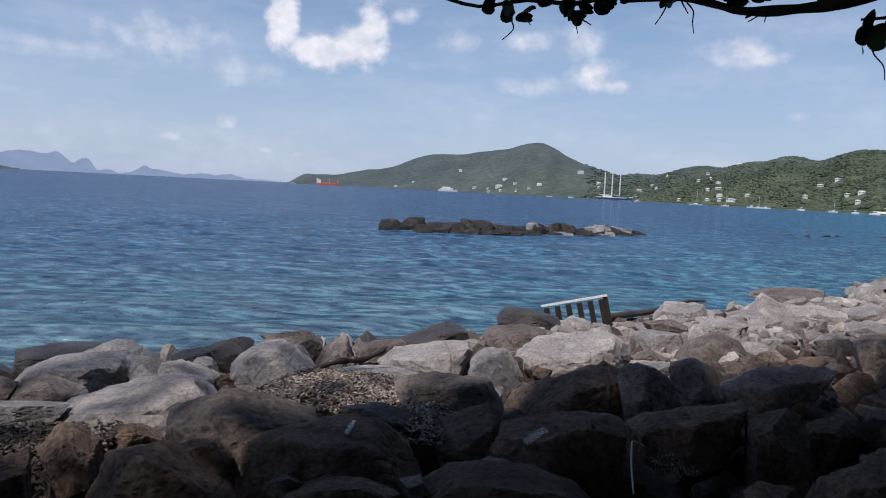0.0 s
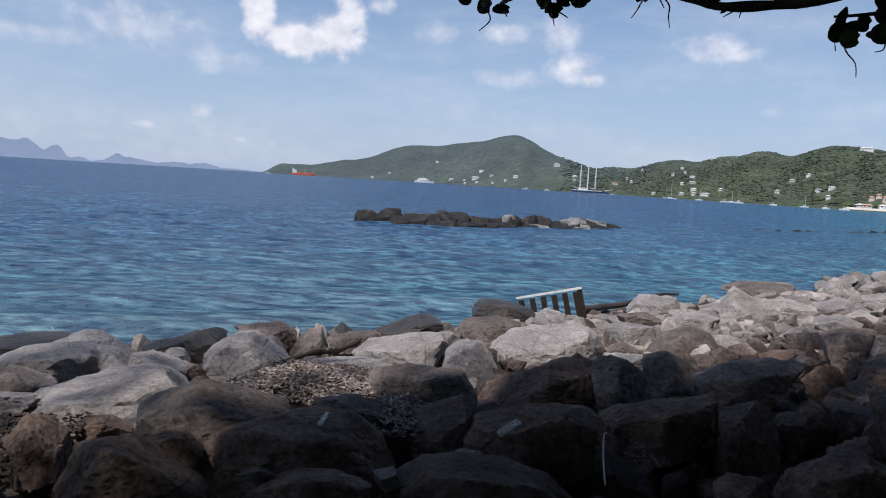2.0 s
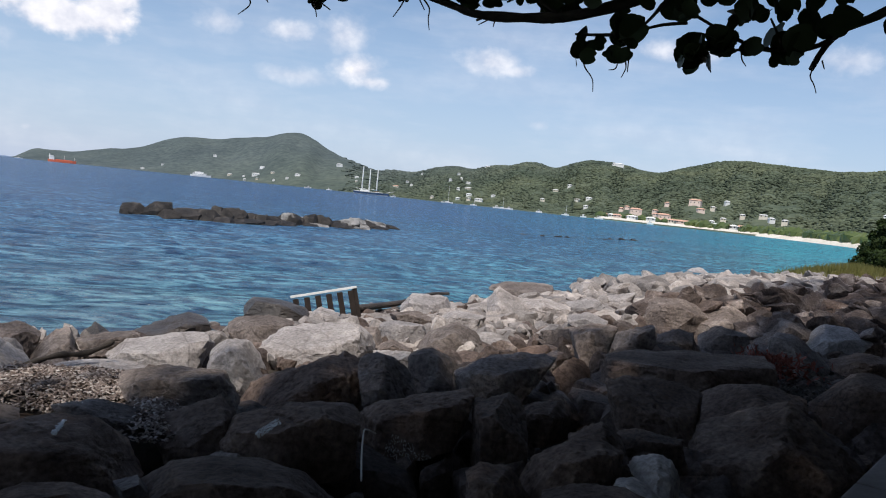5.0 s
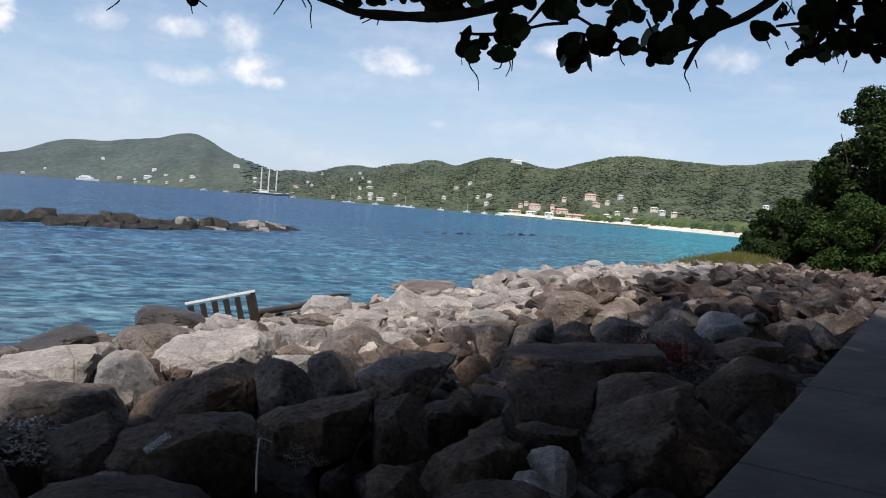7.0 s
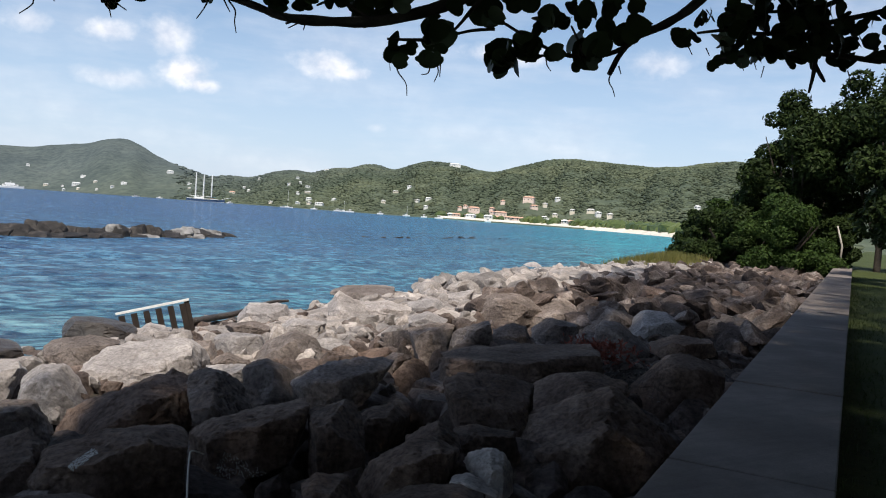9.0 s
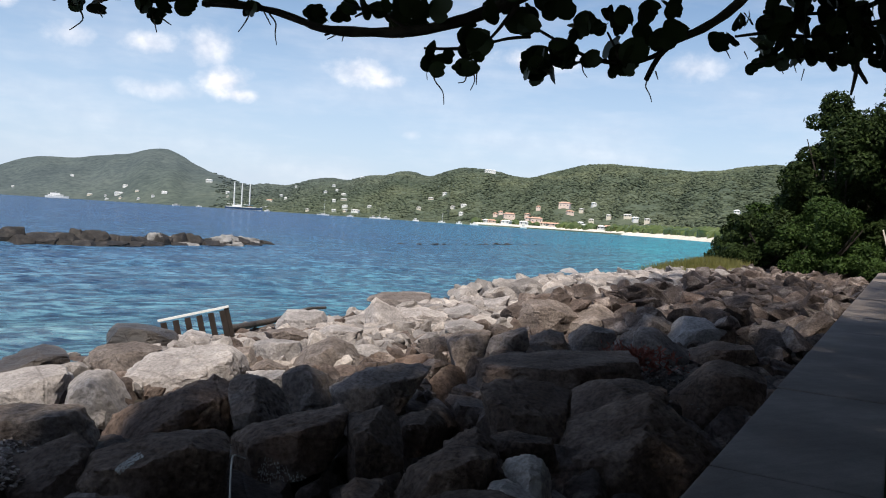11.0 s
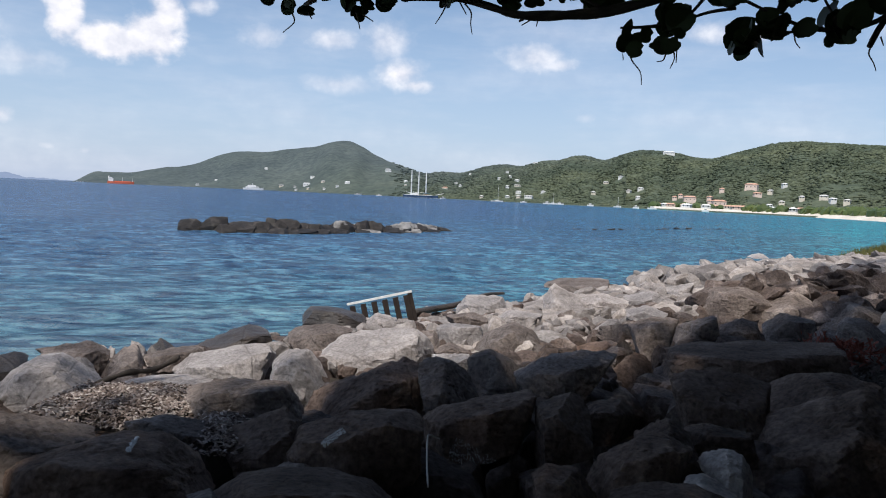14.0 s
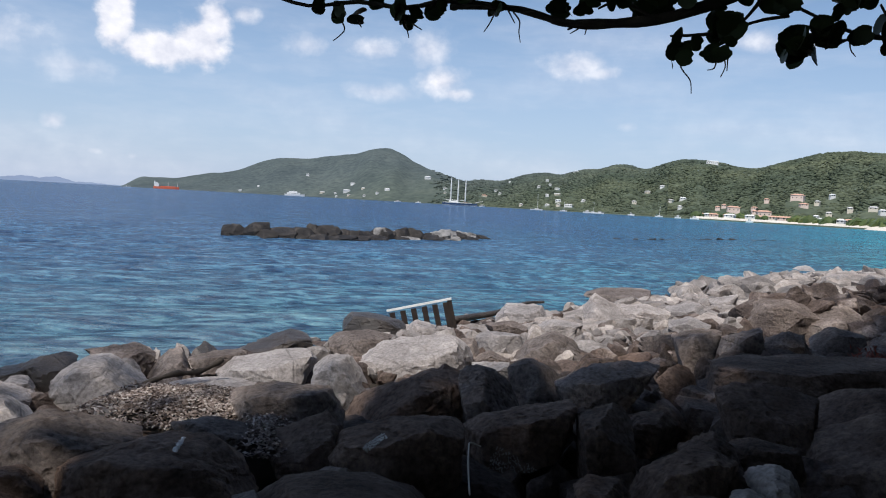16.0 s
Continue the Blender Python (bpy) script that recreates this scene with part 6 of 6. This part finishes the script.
def tree(name, u, s, height, spread, blobs, n, size, mat, text, seed):
    base = bank(u, s, 1.0)
    thing = tagged(new(name), text, "tree" if height > 4 else "shrub", "trees at the end of the bank")
    thing.location = base
    rng = random.Random(seed)
    if height > 4:
        part("trunk", tube_bm(smooth_line([(0, 0, -0.2), (0.15, 0.1, height * 0.25), (-0.1, 0.2, height * 0.5), (0.1, 0, height * 0.8)]), [0.24 * (1 - i / 15) for i in range(13)], 8), bark, thing, "", True)
    for k in range(4):
        a = rng.uniform(0, 6.28)
        part("limb", tube_bm([(0, 0, height * 0.1), (spread * 0.3 * math.cos(a), spread * 0.3 * math.sin(a), height * 0.4), (spread * 0.55 * math.cos(a), spread * 0.55 * math.sin(a), height * 0.7)], [0.1, 0.07, 0.03], 6), bark, thing)
    part("crown", leaf_cloud("crown", blobs, n, size, mat, seed), mat, thing)


def crown_blobs(seed, height, spread, k, low=0.25):
    rng = random.Random(seed)
    out = []
    for i in range(k):
        a, q = rng.uniform(0, 6.28), rng.uniform(0, 1) ** 0.5
        z = rng.uniform(low, 0.9)
        r = spread * (1 - 0.75 * max(0, z - 0.35)) * q * 0.8
        b = rng.uniform(0.16, 0.3) * spread
        out.append((r * math.cos(a), r * math.sin(a), z * height, b, b, b * 0.8))
    return out


tree("tree", 57, -1.5, 14.4, 5.6, crown_blobs(1, 14.4, 5.6, 36), 26250, 0.16, tree_leaf, "tall dark-leaved tree at the end of the stone bank", 1)
tree("tree", 60, -6.5, 12.6, 5.6, crown_blobs(2, 12.6, 5.6, 34), 24500, 0.16, tree_leaf, "tall dark-leaved tree beside the lawn", 2)
tree("tree", 56, 3.2, 12.2, 4.4, crown_blobs(3, 12.2, 4.4, 32, 0.15), 21000, 0.15, tree_leaf, "dense dark-leaved tree at the water's edge", 3)
tree("tree", 64, 2.0, 11.5, 5.0, crown_blobs(4, 11.5, 5.0, 30), 17500, 0.17, tree_leaf, "tall dark-leaved tree behind the shrubs", 4)
tree("shrub", 51, 3.6, 3.9, 3.4, crown_blobs(5, 4.4, 3.4, 30, 0.08), 22750, 0.10, shrub_leaf, "bright green rounded shrub against dark trees", 5)
tree("shrub", 53, 7.0, 3.2, 3.0, crown_blobs(6, 3.6, 3.0, 28, 0.05), 19250, 0.11, tree_leaf, "dense green shrub overhanging the shore", 6)
tree("shrub", 55.2, 0.8, 3.6, 2.6, crown_blobs(7, 3.8, 2.6, 22, 0.05), 14000, 0.11, tree_leaf, "dark shrub at the end of the sea wall", 7)
tree("shrub", 58, 9.3, 2.6, 2.6, crown_blobs(8, 3.0, 2.6, 20, 0.05), 12250, 0.12, tree_leaf, "low green shrub at the water's edge", 8)
tree("shrub", 54, -4.5, 3.0, 2.4, crown_blobs(9, 2.6, 2.4, 20, 0.05), 10500, 0.11, shrub_leaf, "yellow-green sunlit shrub behind the lawn", 9)
tree("tree", 40, -2.6, 9.0, 4.2, crown_blobs(11, 9.0, 4.2, 30, 0.25), 15750, 0.15, tree_leaf, "dark-leaved tree overhanging the sea wall", 11)
tree("tree", 57.5, 5.2, 9.0, 2.9, crown_blobs(12, 9.0, 2.9, 34, 0.1), 20000, 0.13, tree_leaf, "dense dark-leaved tree sloping down to the water", 12)
tree("shrub", 57.5, 7.8, 4.4, 2.5, crown_blobs(13, 5.2, 2.5, 30, 0.06), 20000, 0.12, shrub_leaf, "tall green shrub at the foot of the dark trees", 13)
tree("shrub", 56.2, 9.2, 3.4, 1.9, crown_blobs(14, 3.8, 1.9, 28, 0.04), 16000, 0.11, tree_leaf, "dense green shrub leaning over the grass", 14)
tree("shrub", 52.2, 5.6, 2.6, 2.2, crown_blobs(15, 2.8, 2.2, 22, 0.03), 12000, 0.10, shrub_leaf, "low green shrub before the dark trees", 15)
tree("shrub", 61.5, 7.0, 3.4, 2.6, crown_blobs(16, 3.8, 2.6, 24, 0.03), 12000, 0.13, tree_leaf, "dark shrub behind the low grass", 16)
tree("tree", 50, -13, 11, 5.5, crown_blobs(10, 11, 5.5, 30, 0.2), 15750, 0.18, tree_leaf, "tall dark-leaved tree beside the lawn", 10)

post = part("post", tube_bm([bank(52.4, 0.6, 1.0), bank(52.4, 0.52, 2.7), bank(52.4, 0.85, 3.9)], [0.08, 0.06, 0.04], 7), pale_twig, None, "", True)
tagged(post, "pale bare leaning stem beside the sea wall", "stem")


def blade(r):
    h, w, b = r.uniform(0.25, 0.75), 0.018, r.uniform(-0.2, 0.2)
    return [(-w, 0, 0), (w, 0, 0), (b + w * 0.3, b * 0.4, h)], [(0, 1, 2)]


def reed_spot(r):
    u, s = r.uniform(45, 58), r.uniform(7.8, 13.0)
    return Matrix.Translation(bank(u, s, max(0.3, bank_top(u, s) - 0.15 if u < 47 else 1.0 - max(0, s - 10.5) * 0.25))) @ Euler((0, 0, r.uniform(0, 6.3))).to_matrix().to_4x4() @ Matrix.Diagonal((2, 2, 1, 1))


tagged(strewn("shore_grass", 9000, reed_spot, blade, dry_grass), "yellow-green dry grass at the end of the stones", "grass", "", "stuff")


def lawn_spot(r):
    u, s = 2 + 44 * r.random() ** 1.3, -0.14 - 3.5 * r.random() ** 1.5
    return Matrix.Translation(bank(u, s, 1.16)) @ Euler((0, 0, r.uniform(0, 6.3))).to_matrix().to_4x4() @ Matrix.Diagonal((0.35, 0.35, 0.14, 1))


tagged(strewn("lawn_grass", 12000, lawn_spot, blade, lawn_blade), "short green grass along the sea wall", "grass", "", "stuff")

# ---- sea grape tree overhead ----
seagrape = tagged(new("sea_grape_tree"), "sea grape tree with round dark leaves overhanging the wall", "tree")
TRUNK = bank(4.0, -4.2, 1.1)
part("trunk", tube_bm(smooth_line([TRUNK, TRUNK + Vector((0.1, 0.3, 1.5)), TRUNK + Vector((0.0, 0.9, 3.0)), TRUNK + Vector((-0.2, 1.6, 4.6))]), [0.26 - 0.008 * i for i in range(13)], 10), bark, seagrape, "", True)
for q in (bank(7.0, 2.6, 5.4), bank(1.0, 4.0, 6.4), bank(-4.0, 2.0, 6.2), bank(10.5, 0.5, 6.0), bank(4.5, 4.8, 6.3)):
    top = TRUNK + Vector((-0.1, 1.3, 4.0))
    part("limb", tube_bm(smooth_line([top, top.lerp(q, 0.5) + Vector((0, 0, 0.5)), q]), [0.12 - 0.01 * i for i in range(9)], 8), bark, seagrape, "", True)


def leaf_mesh(seed):
    rng = random.Random(seed)
    verts, faces = [(0, 0, 0.01)], []
    n = 14
    for i in range(n):
        a = 2 * math.pi * i / n
        r = 1.0 - (0.28 if i == 0 else 0.0) + rng.uniform(-0.05, 0.05)
        verts.append((r * math.cos(a), r * 0.96 * math.sin(a), 0.10 * r * r * math.sin(2 * a + seed) + 0.05))
    for i in range(n):
        faces.append((0, 1 + i, 1 + (i + 1) % n))
    return mesh_from("leaf", verts, faces, seagrape_leaf, True)


LEAVES = [leaf_mesh(i) for i in range(5)]
LEAF_RNG = random.Random(31)
BRANCHES = []


def limb(points, r0, r1):
    line = smooth_line(points, 3)
    rng = random.Random(len(points))
    radii = [(r0 + (r1 - r0) * i / (len(line) - 1)) * rng.uniform(0.88, 1.15) for i in range(len(line))]
    ob = part("branch", tube_bm(line, radii, 8), bark, seagrape, "", True)
    BRANCHES.extend((p, ob) for p in line[::2])


def tendril(points):
    line = smooth_line(points, 4)
    part("tendril", tube_bm(line, [0.0045 * (1 - 0.6 * i / len(line)) for i in range(len(line))], 5), dry_twig, seagrape)


def leaf_cluster(x, y, z, reach):
    """Round leaves in a clump of the given half width."""
    rng = LEAF_RNG
    own = min(0.068, max(0.042, reach * 0.62))
    n = 2 if reach < 0.06 else 3 if reach < 0.1 else 6 if reach < 0.14 else 10
    for i in range(n):
        k = max(0.0, reach - own)
        a = rng.uniform(0, 6.28)
        q = k * rng.uniform(0.4, 1.0)
        ob = new("leaf", LEAVES[rng.randrange(5)])
        ob.parent = min(BRANCHES, key=lambda b: (b[0] - Vector((x, y, z))).length)[1]
        s = own * rng.uniform(0.75, 1.12)
        ob.matrix_world = Matrix.Translation((x + q * math.cos(a), y + rng.uniform(-0.12, 0.12), z + q * math.sin(a))) @ pose(0, 0, 0, 90 + rng.gauss(0, 38), rng.gauss(0, 30), rng.gauss(0, 38)) @ Matrix.Diagonal((s, s, s, 1))


limb([(0.78, 3.71, 3.77), (1.04, 3.65, 3.78), (1.19, 3.61, 3.75), (1.30, 3.58, 3.72), (1.45, 3.54, 3.72), (1.71, 3.47, 3.75), (1.92, 3.42, 3.82), (2.09, 3.37, 3.90), (2.32, 3.31, 4.05), (2.65, 3.23, 4.36)], 0.012, 0.036)
limb([(1.32, 3.58, 3.69), (1.36, 3.56, 3.71), (1.45, 3.54, 3.73)], 0.005, 0.012)
limb([(2.04, 3.39, 3.71), (2.10, 3.37, 3.77), (2.16, 3.36, 3.85), (2.22, 3.34, 3.94)], 0.006, 0.012)
limb([(2.07, 3.38, 3.73), (2.18, 3.35, 3.77), (2.29, 3.32, 3.79)], 0.006, 0.009)
limb([(2.90, 3.16, 3.64), (2.96, 3.15, 3.76), (3.05, 3.12, 3.86), (3.20, 3.09, 3.94), (3.38, 3.04, 4.09), (3.60, 2.98, 4.38)], 0.012, 0.030)
limb([(2.28, 3.32, 3.85), (2.42, 3.29, 3.79), (2.57, 3.25, 3.73), (2.69, 3.22, 3.71), (2.88, 3.17, 3.74), (2.99, 3.14, 3.80)], 0.007, 0.013)
limb([(2.46, 3.28, 3.65), (2.53, 3.26, 3.69), (2.69, 3.22, 3.72)], 0.005, 0.008)
limb([(-0.06, 3.93, 3.80), (0.13, 3.88, 3.75), (0.36, 3.83, 3.78), (0.58, 3.77, 3.76), (0.78, 3.71, 3.80), (1.04, 3.65, 3.78)], 0.008, 0.014)
limb([(1.78, 3.46, 3.68), (1.90, 3.43, 3.69), (2.04, 3.39, 3.71)], 0.006, 0.010)
limb([(1.45, 3.54, 3.79), (1.55, 3.52, 3.83), (1.71, 3.47, 3.75)], 0.005, 0.009)
limb([(2.68, 3.22, 3.86), (2.73, 3.21, 3.78), (2.75, 3.20, 3.72)], 0.005, 0.009)
limb([(4.20, 3.83, 4.19), (4.44, 3.76, 4.24), (4.73, 3.69, 4.25), (5.16, 3.58, 4.38), (5.60, 3.46, 4.52)], 0.008, 0.020)
limb([(5.08, 3.60, 3.89), (5.10, 3.59, 4.03), (5.11, 3.59, 4.19)], 0.008, 0.020)
limb([(5.20, 3.57, 3.98), (5.11, 3.59, 4.08)], 0.008, 0.020)
limb([(4.35, 3.79, 4.32), (4.72, 3.69, 4.40), (5.15, 3.58, 4.50), (5.75, 3.42, 4.86)], 0.008, 0.020)
limb([(4.37, 3.78, 4.04), (4.75, 3.68, 4.12), (5.18, 3.57, 4.17), (5.63, 3.45, 4.17)], 0.008, 0.020)
tendril([(1.82, 3.45, 3.59), (1.84, 3.44, 3.53), (1.88, 3.43, 3.48), (1.89, 3.43, 3.42)])
tendril([(2.02, 3.39, 3.59), (2.03, 3.39, 3.55), (2.01, 3.39, 3.50)])
tendril([(1.99, 3.40, 3.58), (1.98, 3.40, 3.54), (1.95, 3.41, 3.53)])
tendril([(2.92, 3.16, 3.66), (2.90, 3.16, 3.61), (2.93, 3.16, 3.57), (2.94, 3.15, 3.53)])
tendril([(2.56, 3.25, 3.69), (2.57, 3.25, 3.65), (2.59, 3.24, 3.62)])
tendril([(0.29, 3.84, 3.68), (0.30, 3.84, 3.64), (0.25, 3.85, 3.59)])
tendril([(0.58, 3.77, 3.70), (0.59, 3.76, 3.66), (0.60, 3.76, 3.62)])
tendril([(0.99, 3.66, 3.76), (0.97, 3.67, 3.71), (0.94, 3.67, 3.66)])
tendril([(1.07, 3.64, 3.76), (1.10, 3.63, 3.72), (1.10, 3.63, 3.67), (1.11, 3.63, 3.62)])
tendril([(1.41, 3.55, 3.73), (1.40, 3.56, 3.67)])
tendril([(0.36, 3.82, 3.69), (0.38, 3.82, 3.66)])
tendril([(1.04, 3.65, 3.78), (1.08, 3.64, 3.71)])
tendril([(2.04, 3.39, 3.62), (2.04, 3.39, 3.53)])
tendril([(2.95, 3.15, 3.69), (2.97, 3.15, 3.65)])
tendril([(1.39, 3.56, 3.71), (1.33, 3.57, 3.67)])
tendril([(0.61, 3.76, 3.69), (0.66, 3.75, 3.66)])
tendril([(4.14, 3.84, 4.09), (4.17, 3.83, 4.04)])
tendril([(4.27, 3.81, 4.10), (4.30, 3.80, 4.05)])
tendril([(4.63, 3.71, 4.05), (4.66, 3.71, 4.00)])
tendril([(4.71, 3.69, 4.03), (4.70, 3.70, 3.95)])
tendril([(4.54, 3.74, 4.03), (4.56, 3.73, 3.98)])
tendril([(5.37, 3.52, 4.08), (5.40, 3.51, 4.00)])
leaf_cluster(0.17, 3.87, 3.74, 0.057)
leaf_cluster(0.27, 3.85, 3.73, 0.062)
leaf_cluster(0.36, 3.82, 3.72, 0.042)
leaf_cluster(0.55, 3.78, 3.74, 0.084)
leaf_cluster(0.61, 3.76, 3.72, 0.050)
leaf_cluster(0.99, 3.66, 3.78, 0.042)
leaf_cluster(1.27, 3.59, 3.78, 0.078)
leaf_cluster(1.41, 3.55, 3.81, 0.056)
leaf_cluster(1.55, 3.52, 3.82, 0.056)
leaf_cluster(1.70, 3.47, 3.84, 0.056)
leaf_cluster(1.82, 3.45, 3.65, 0.084)
leaf_cluster(1.84, 3.44, 3.58, 0.045)
leaf_cluster(1.89, 3.43, 3.65, 0.039)
leaf_cluster(2.00, 3.40, 3.74, 0.119)
leaf_cluster(1.98, 3.40, 3.61, 0.073)
leaf_cluster(2.28, 3.32, 3.83, 0.088)
leaf_cluster(2.29, 3.32, 3.66, 0.104)
leaf_cluster(2.39, 3.30, 3.63, 0.093)
leaf_cluster(2.45, 3.28, 3.73, 0.082)
leaf_cluster(2.56, 3.25, 3.70, 0.039)
leaf_cluster(2.58, 3.25, 3.86, 0.072)
leaf_cluster(2.79, 3.19, 3.77, 0.137)
leaf_cluster(2.74, 3.21, 3.68, 0.072)
leaf_cluster(2.87, 3.17, 3.85, 0.099)
leaf_cluster(3.31, 3.06, 3.89, 0.078)
leaf_cluster(0.46, 3.80, 3.78, 0.056)
leaf_cluster(0.83, 3.70, 3.81, 0.044)
leaf_cluster(2.68, 3.22, 3.90, 0.061)
leaf_cluster(2.05, 3.39, 3.85, 0.086)
leaf_cluster(1.29, 3.58, 3.78, 0.069)
leaf_cluster(1.43, 3.55, 3.81, 0.083)
leaf_cluster(1.53, 3.52, 3.82, 0.056)
leaf_cluster(1.68, 3.48, 3.83, 0.106)
leaf_cluster(1.79, 3.45, 3.84, 0.079)
leaf_cluster(2.01, 3.40, 3.74, 0.113)
leaf_cluster(1.99, 3.40, 3.63, 0.067)
leaf_cluster(2.29, 3.32, 3.87, 0.122)
leaf_cluster(2.56, 3.25, 3.87, 0.101)
leaf_cluster(2.69, 3.22, 3.94, 0.085)
leaf_cluster(2.81, 3.19, 3.96, 0.104)
leaf_cluster(2.97, 3.14, 4.01, 0.075)
leaf_cluster(2.35, 3.31, 3.67, 0.121)
leaf_cluster(2.46, 3.28, 3.69, 0.111)
leaf_cluster(2.81, 3.19, 3.74, 0.115)
leaf_cluster(2.94, 3.15, 3.87, 0.117)
leaf_cluster(1.82, 3.44, 3.89, 0.085)
leaf_cluster(2.42, 3.29, 3.99, 0.118)
leaf_cluster(2.14, 3.36, 3.95, 0.087)
leaf_cluster(0.74, 3.73, 3.75, 0.067)
leaf_cluster(0.60, 3.76, 3.72, 0.061)
leaf_cluster(1.00, 3.66, 3.77, 0.055)
leaf_cluster(4.44, 3.76, 4.18, 0.147)
leaf_cluster(4.63, 3.71, 4.41, 0.172)
leaf_cluster(4.86, 3.65, 4.23, 0.175)
leaf_cluster(5.07, 3.60, 4.34, 0.202)
leaf_cluster(5.30, 3.54, 4.29, 0.184)
leaf_cluster(4.17, 3.83, 4.17, 0.090)
leaf_cluster(4.27, 3.81, 4.29, 0.104)
leaf_cluster(4.33, 3.79, 4.11, 0.074)
leaf_cluster(4.38, 3.78, 4.02, 0.074)
leaf_cluster(4.51, 3.74, 4.34, 0.191)
leaf_cluster(4.54, 3.74, 4.09, 0.101)
leaf_cluster(4.73, 3.69, 4.29, 0.217)
leaf_cluster(4.75, 3.68, 4.11, 0.103)
leaf_cluster(4.94, 3.63, 4.36, 0.222)
leaf_cluster(5.01, 3.62, 4.13, 0.115)
leaf_cluster(5.17, 3.57, 4.23, 0.190)
leaf_cluster(5.24, 3.56, 4.43, 0.206)
leaf_cluster(5.40, 3.51, 4.18, 0.129)
leaf_cluster(5.43, 3.51, 4.36, 0.187)
leaf_cluster(5.66, 3.45, 4.37, 0.287)
leaf_cluster(5.88, 3.39, 4.48, 0.295)
leaf_cluster(4.80, 3.67, 4.47, 0.176)
leaf_cluster(5.06, 3.60, 4.51, 0.181)


def canopy():
    """The crown above: many round leaves over the wall and the first stones."""
    rng = np.random.default_rng(8)
    n = 82000
    u, s = rng.uniform(-18, 30, n), rng.uniform(-7, 10, n)
    rag = CANOPY_OUT - 0.5 + 0.85 * np.exp(-((u + 1.4) / 5.2) ** 4) + 0.5 * np.exp(-((u - 2.6) / 1.3) ** 4) + 0.5 * np.sin(u * 0.9) + 0.4 * np.sin(u * 2.3 + 1)
    # sparse leaves beyond the crown, added out of view to dim what lies below
    thick = np.where(u < 13, np.where(s < rag, 1.0, np.where(u < 1.0, 0.17, np.where(s < rag + 1.9, 0.18, 0.0))), np.where(s < -0.9, 0.5, np.where(s < 0.4, 0.17, np.where(s < 3.5 + np.clip((u - 11) * 0.3, 0, 3.8), 0.3, 0.0))))
    keep = rng.uniform(0, 1, n) < thick
    u, s = u[keep], s[keep]
    p = np.stack([u * ALONG.x + s * SEAWARD.x, u * ALONG.y + s * SEAWARD.y], -1)
    n = len(u)
    dist = np.hypot(p[:, 0], p[:, 1])
    z = 3.3 + 0.345 * np.maximum(dist, 3.0) + rng.uniform(0, 1, n) * 2.2
    c = np.column_stack([p, z])
    nrm = np.column_stack([rng.normal(size=(n, 2)) * 0.45, np.ones(n)])
    nrm /= np.linalg.norm(nrm, axis=1)[:, None]
    side = np.cross(nrm, rng.normal(size=(n, 3)))
    side /= np.linalg.norm(side, axis=1)[:, None]
    other = np.cross(nrm, side)
    r = rng.uniform(0.10, 0.16, n)[:, None]
    ring = [c + r * (side * math.cos(a) + other * math.sin(a)) for a in [k * math.pi / 3 for k in range(6)]]
    verts = np.stack(ring, 1).reshape(-1, 3)
    me = mesh_from("crown", verts.tolist(), [tuple(range(6 * i, 6 * i + 6)) for i in range(n)], seagrape_leaf)
    ob = part("crown", me, None, seagrape)
    ob["kind"] = "stuff"
    # the dense top of the crown, added unseen to stop sun leaking through
    n = 8600
    u, s = rng.uniform(-18, 13.0, n), rng.uniform(-7, CANOPY_OUT - 0.3, n)
    x, y = u * ALONG.x + s * SEAWARD.x, u * ALONG.y + s * SEAWARD.y
    c = np.column_stack([x, y, 5.6 + 0.345 * np.maximum(np.hypot(x, y), 3.0) + rng.uniform(0, 1.6, n)])
    nrm = np.column_stack([rng.normal(size=(n, 2)) * 0.4, np.ones(n)])
    nrm /= np.linalg.norm(nrm, axis=1)[:, None]
    side = np.cross(nrm, rng.normal(size=(n, 3)))
    side /= np.linalg.norm(side, axis=1)[:, None]
    other = np.cross(nrm, side)
    r = rng.uniform(0.18, 0.18, n)[:, None]
    verts = np.stack([c + r * (side * math.cos(a) + other * math.sin(a)) for a in [k * math.pi / 3 for k in range(6)]], 1).reshape(-1, 3)
    ob = part("crown", mesh_from("crown", verts.tolist(), [tuple(range(6 * i, 6 * i + 6)) for i in range(n)], seagrape_leaf), None, seagrape)
    ob["kind"] = "stuff"


CANOPY_OUT = 3.9
canopy()

# unseen trees, added to close the lawn behind and block low sky light
for k, (u, s) in enumerate(((-12, -10), (-3, -12), (5, -11), (12, -9.5), (20, -9), (28, -8.8), (36, -9), (45, -10))):
    tree("tree", u, s, 12.5, 5.2, crown_blobs(40 + k, 12.5, 5.2, 30, 0.15), 6500, 0.42, tree_leaf, "unseen tree added behind the wall to block sky light", 40 + k)
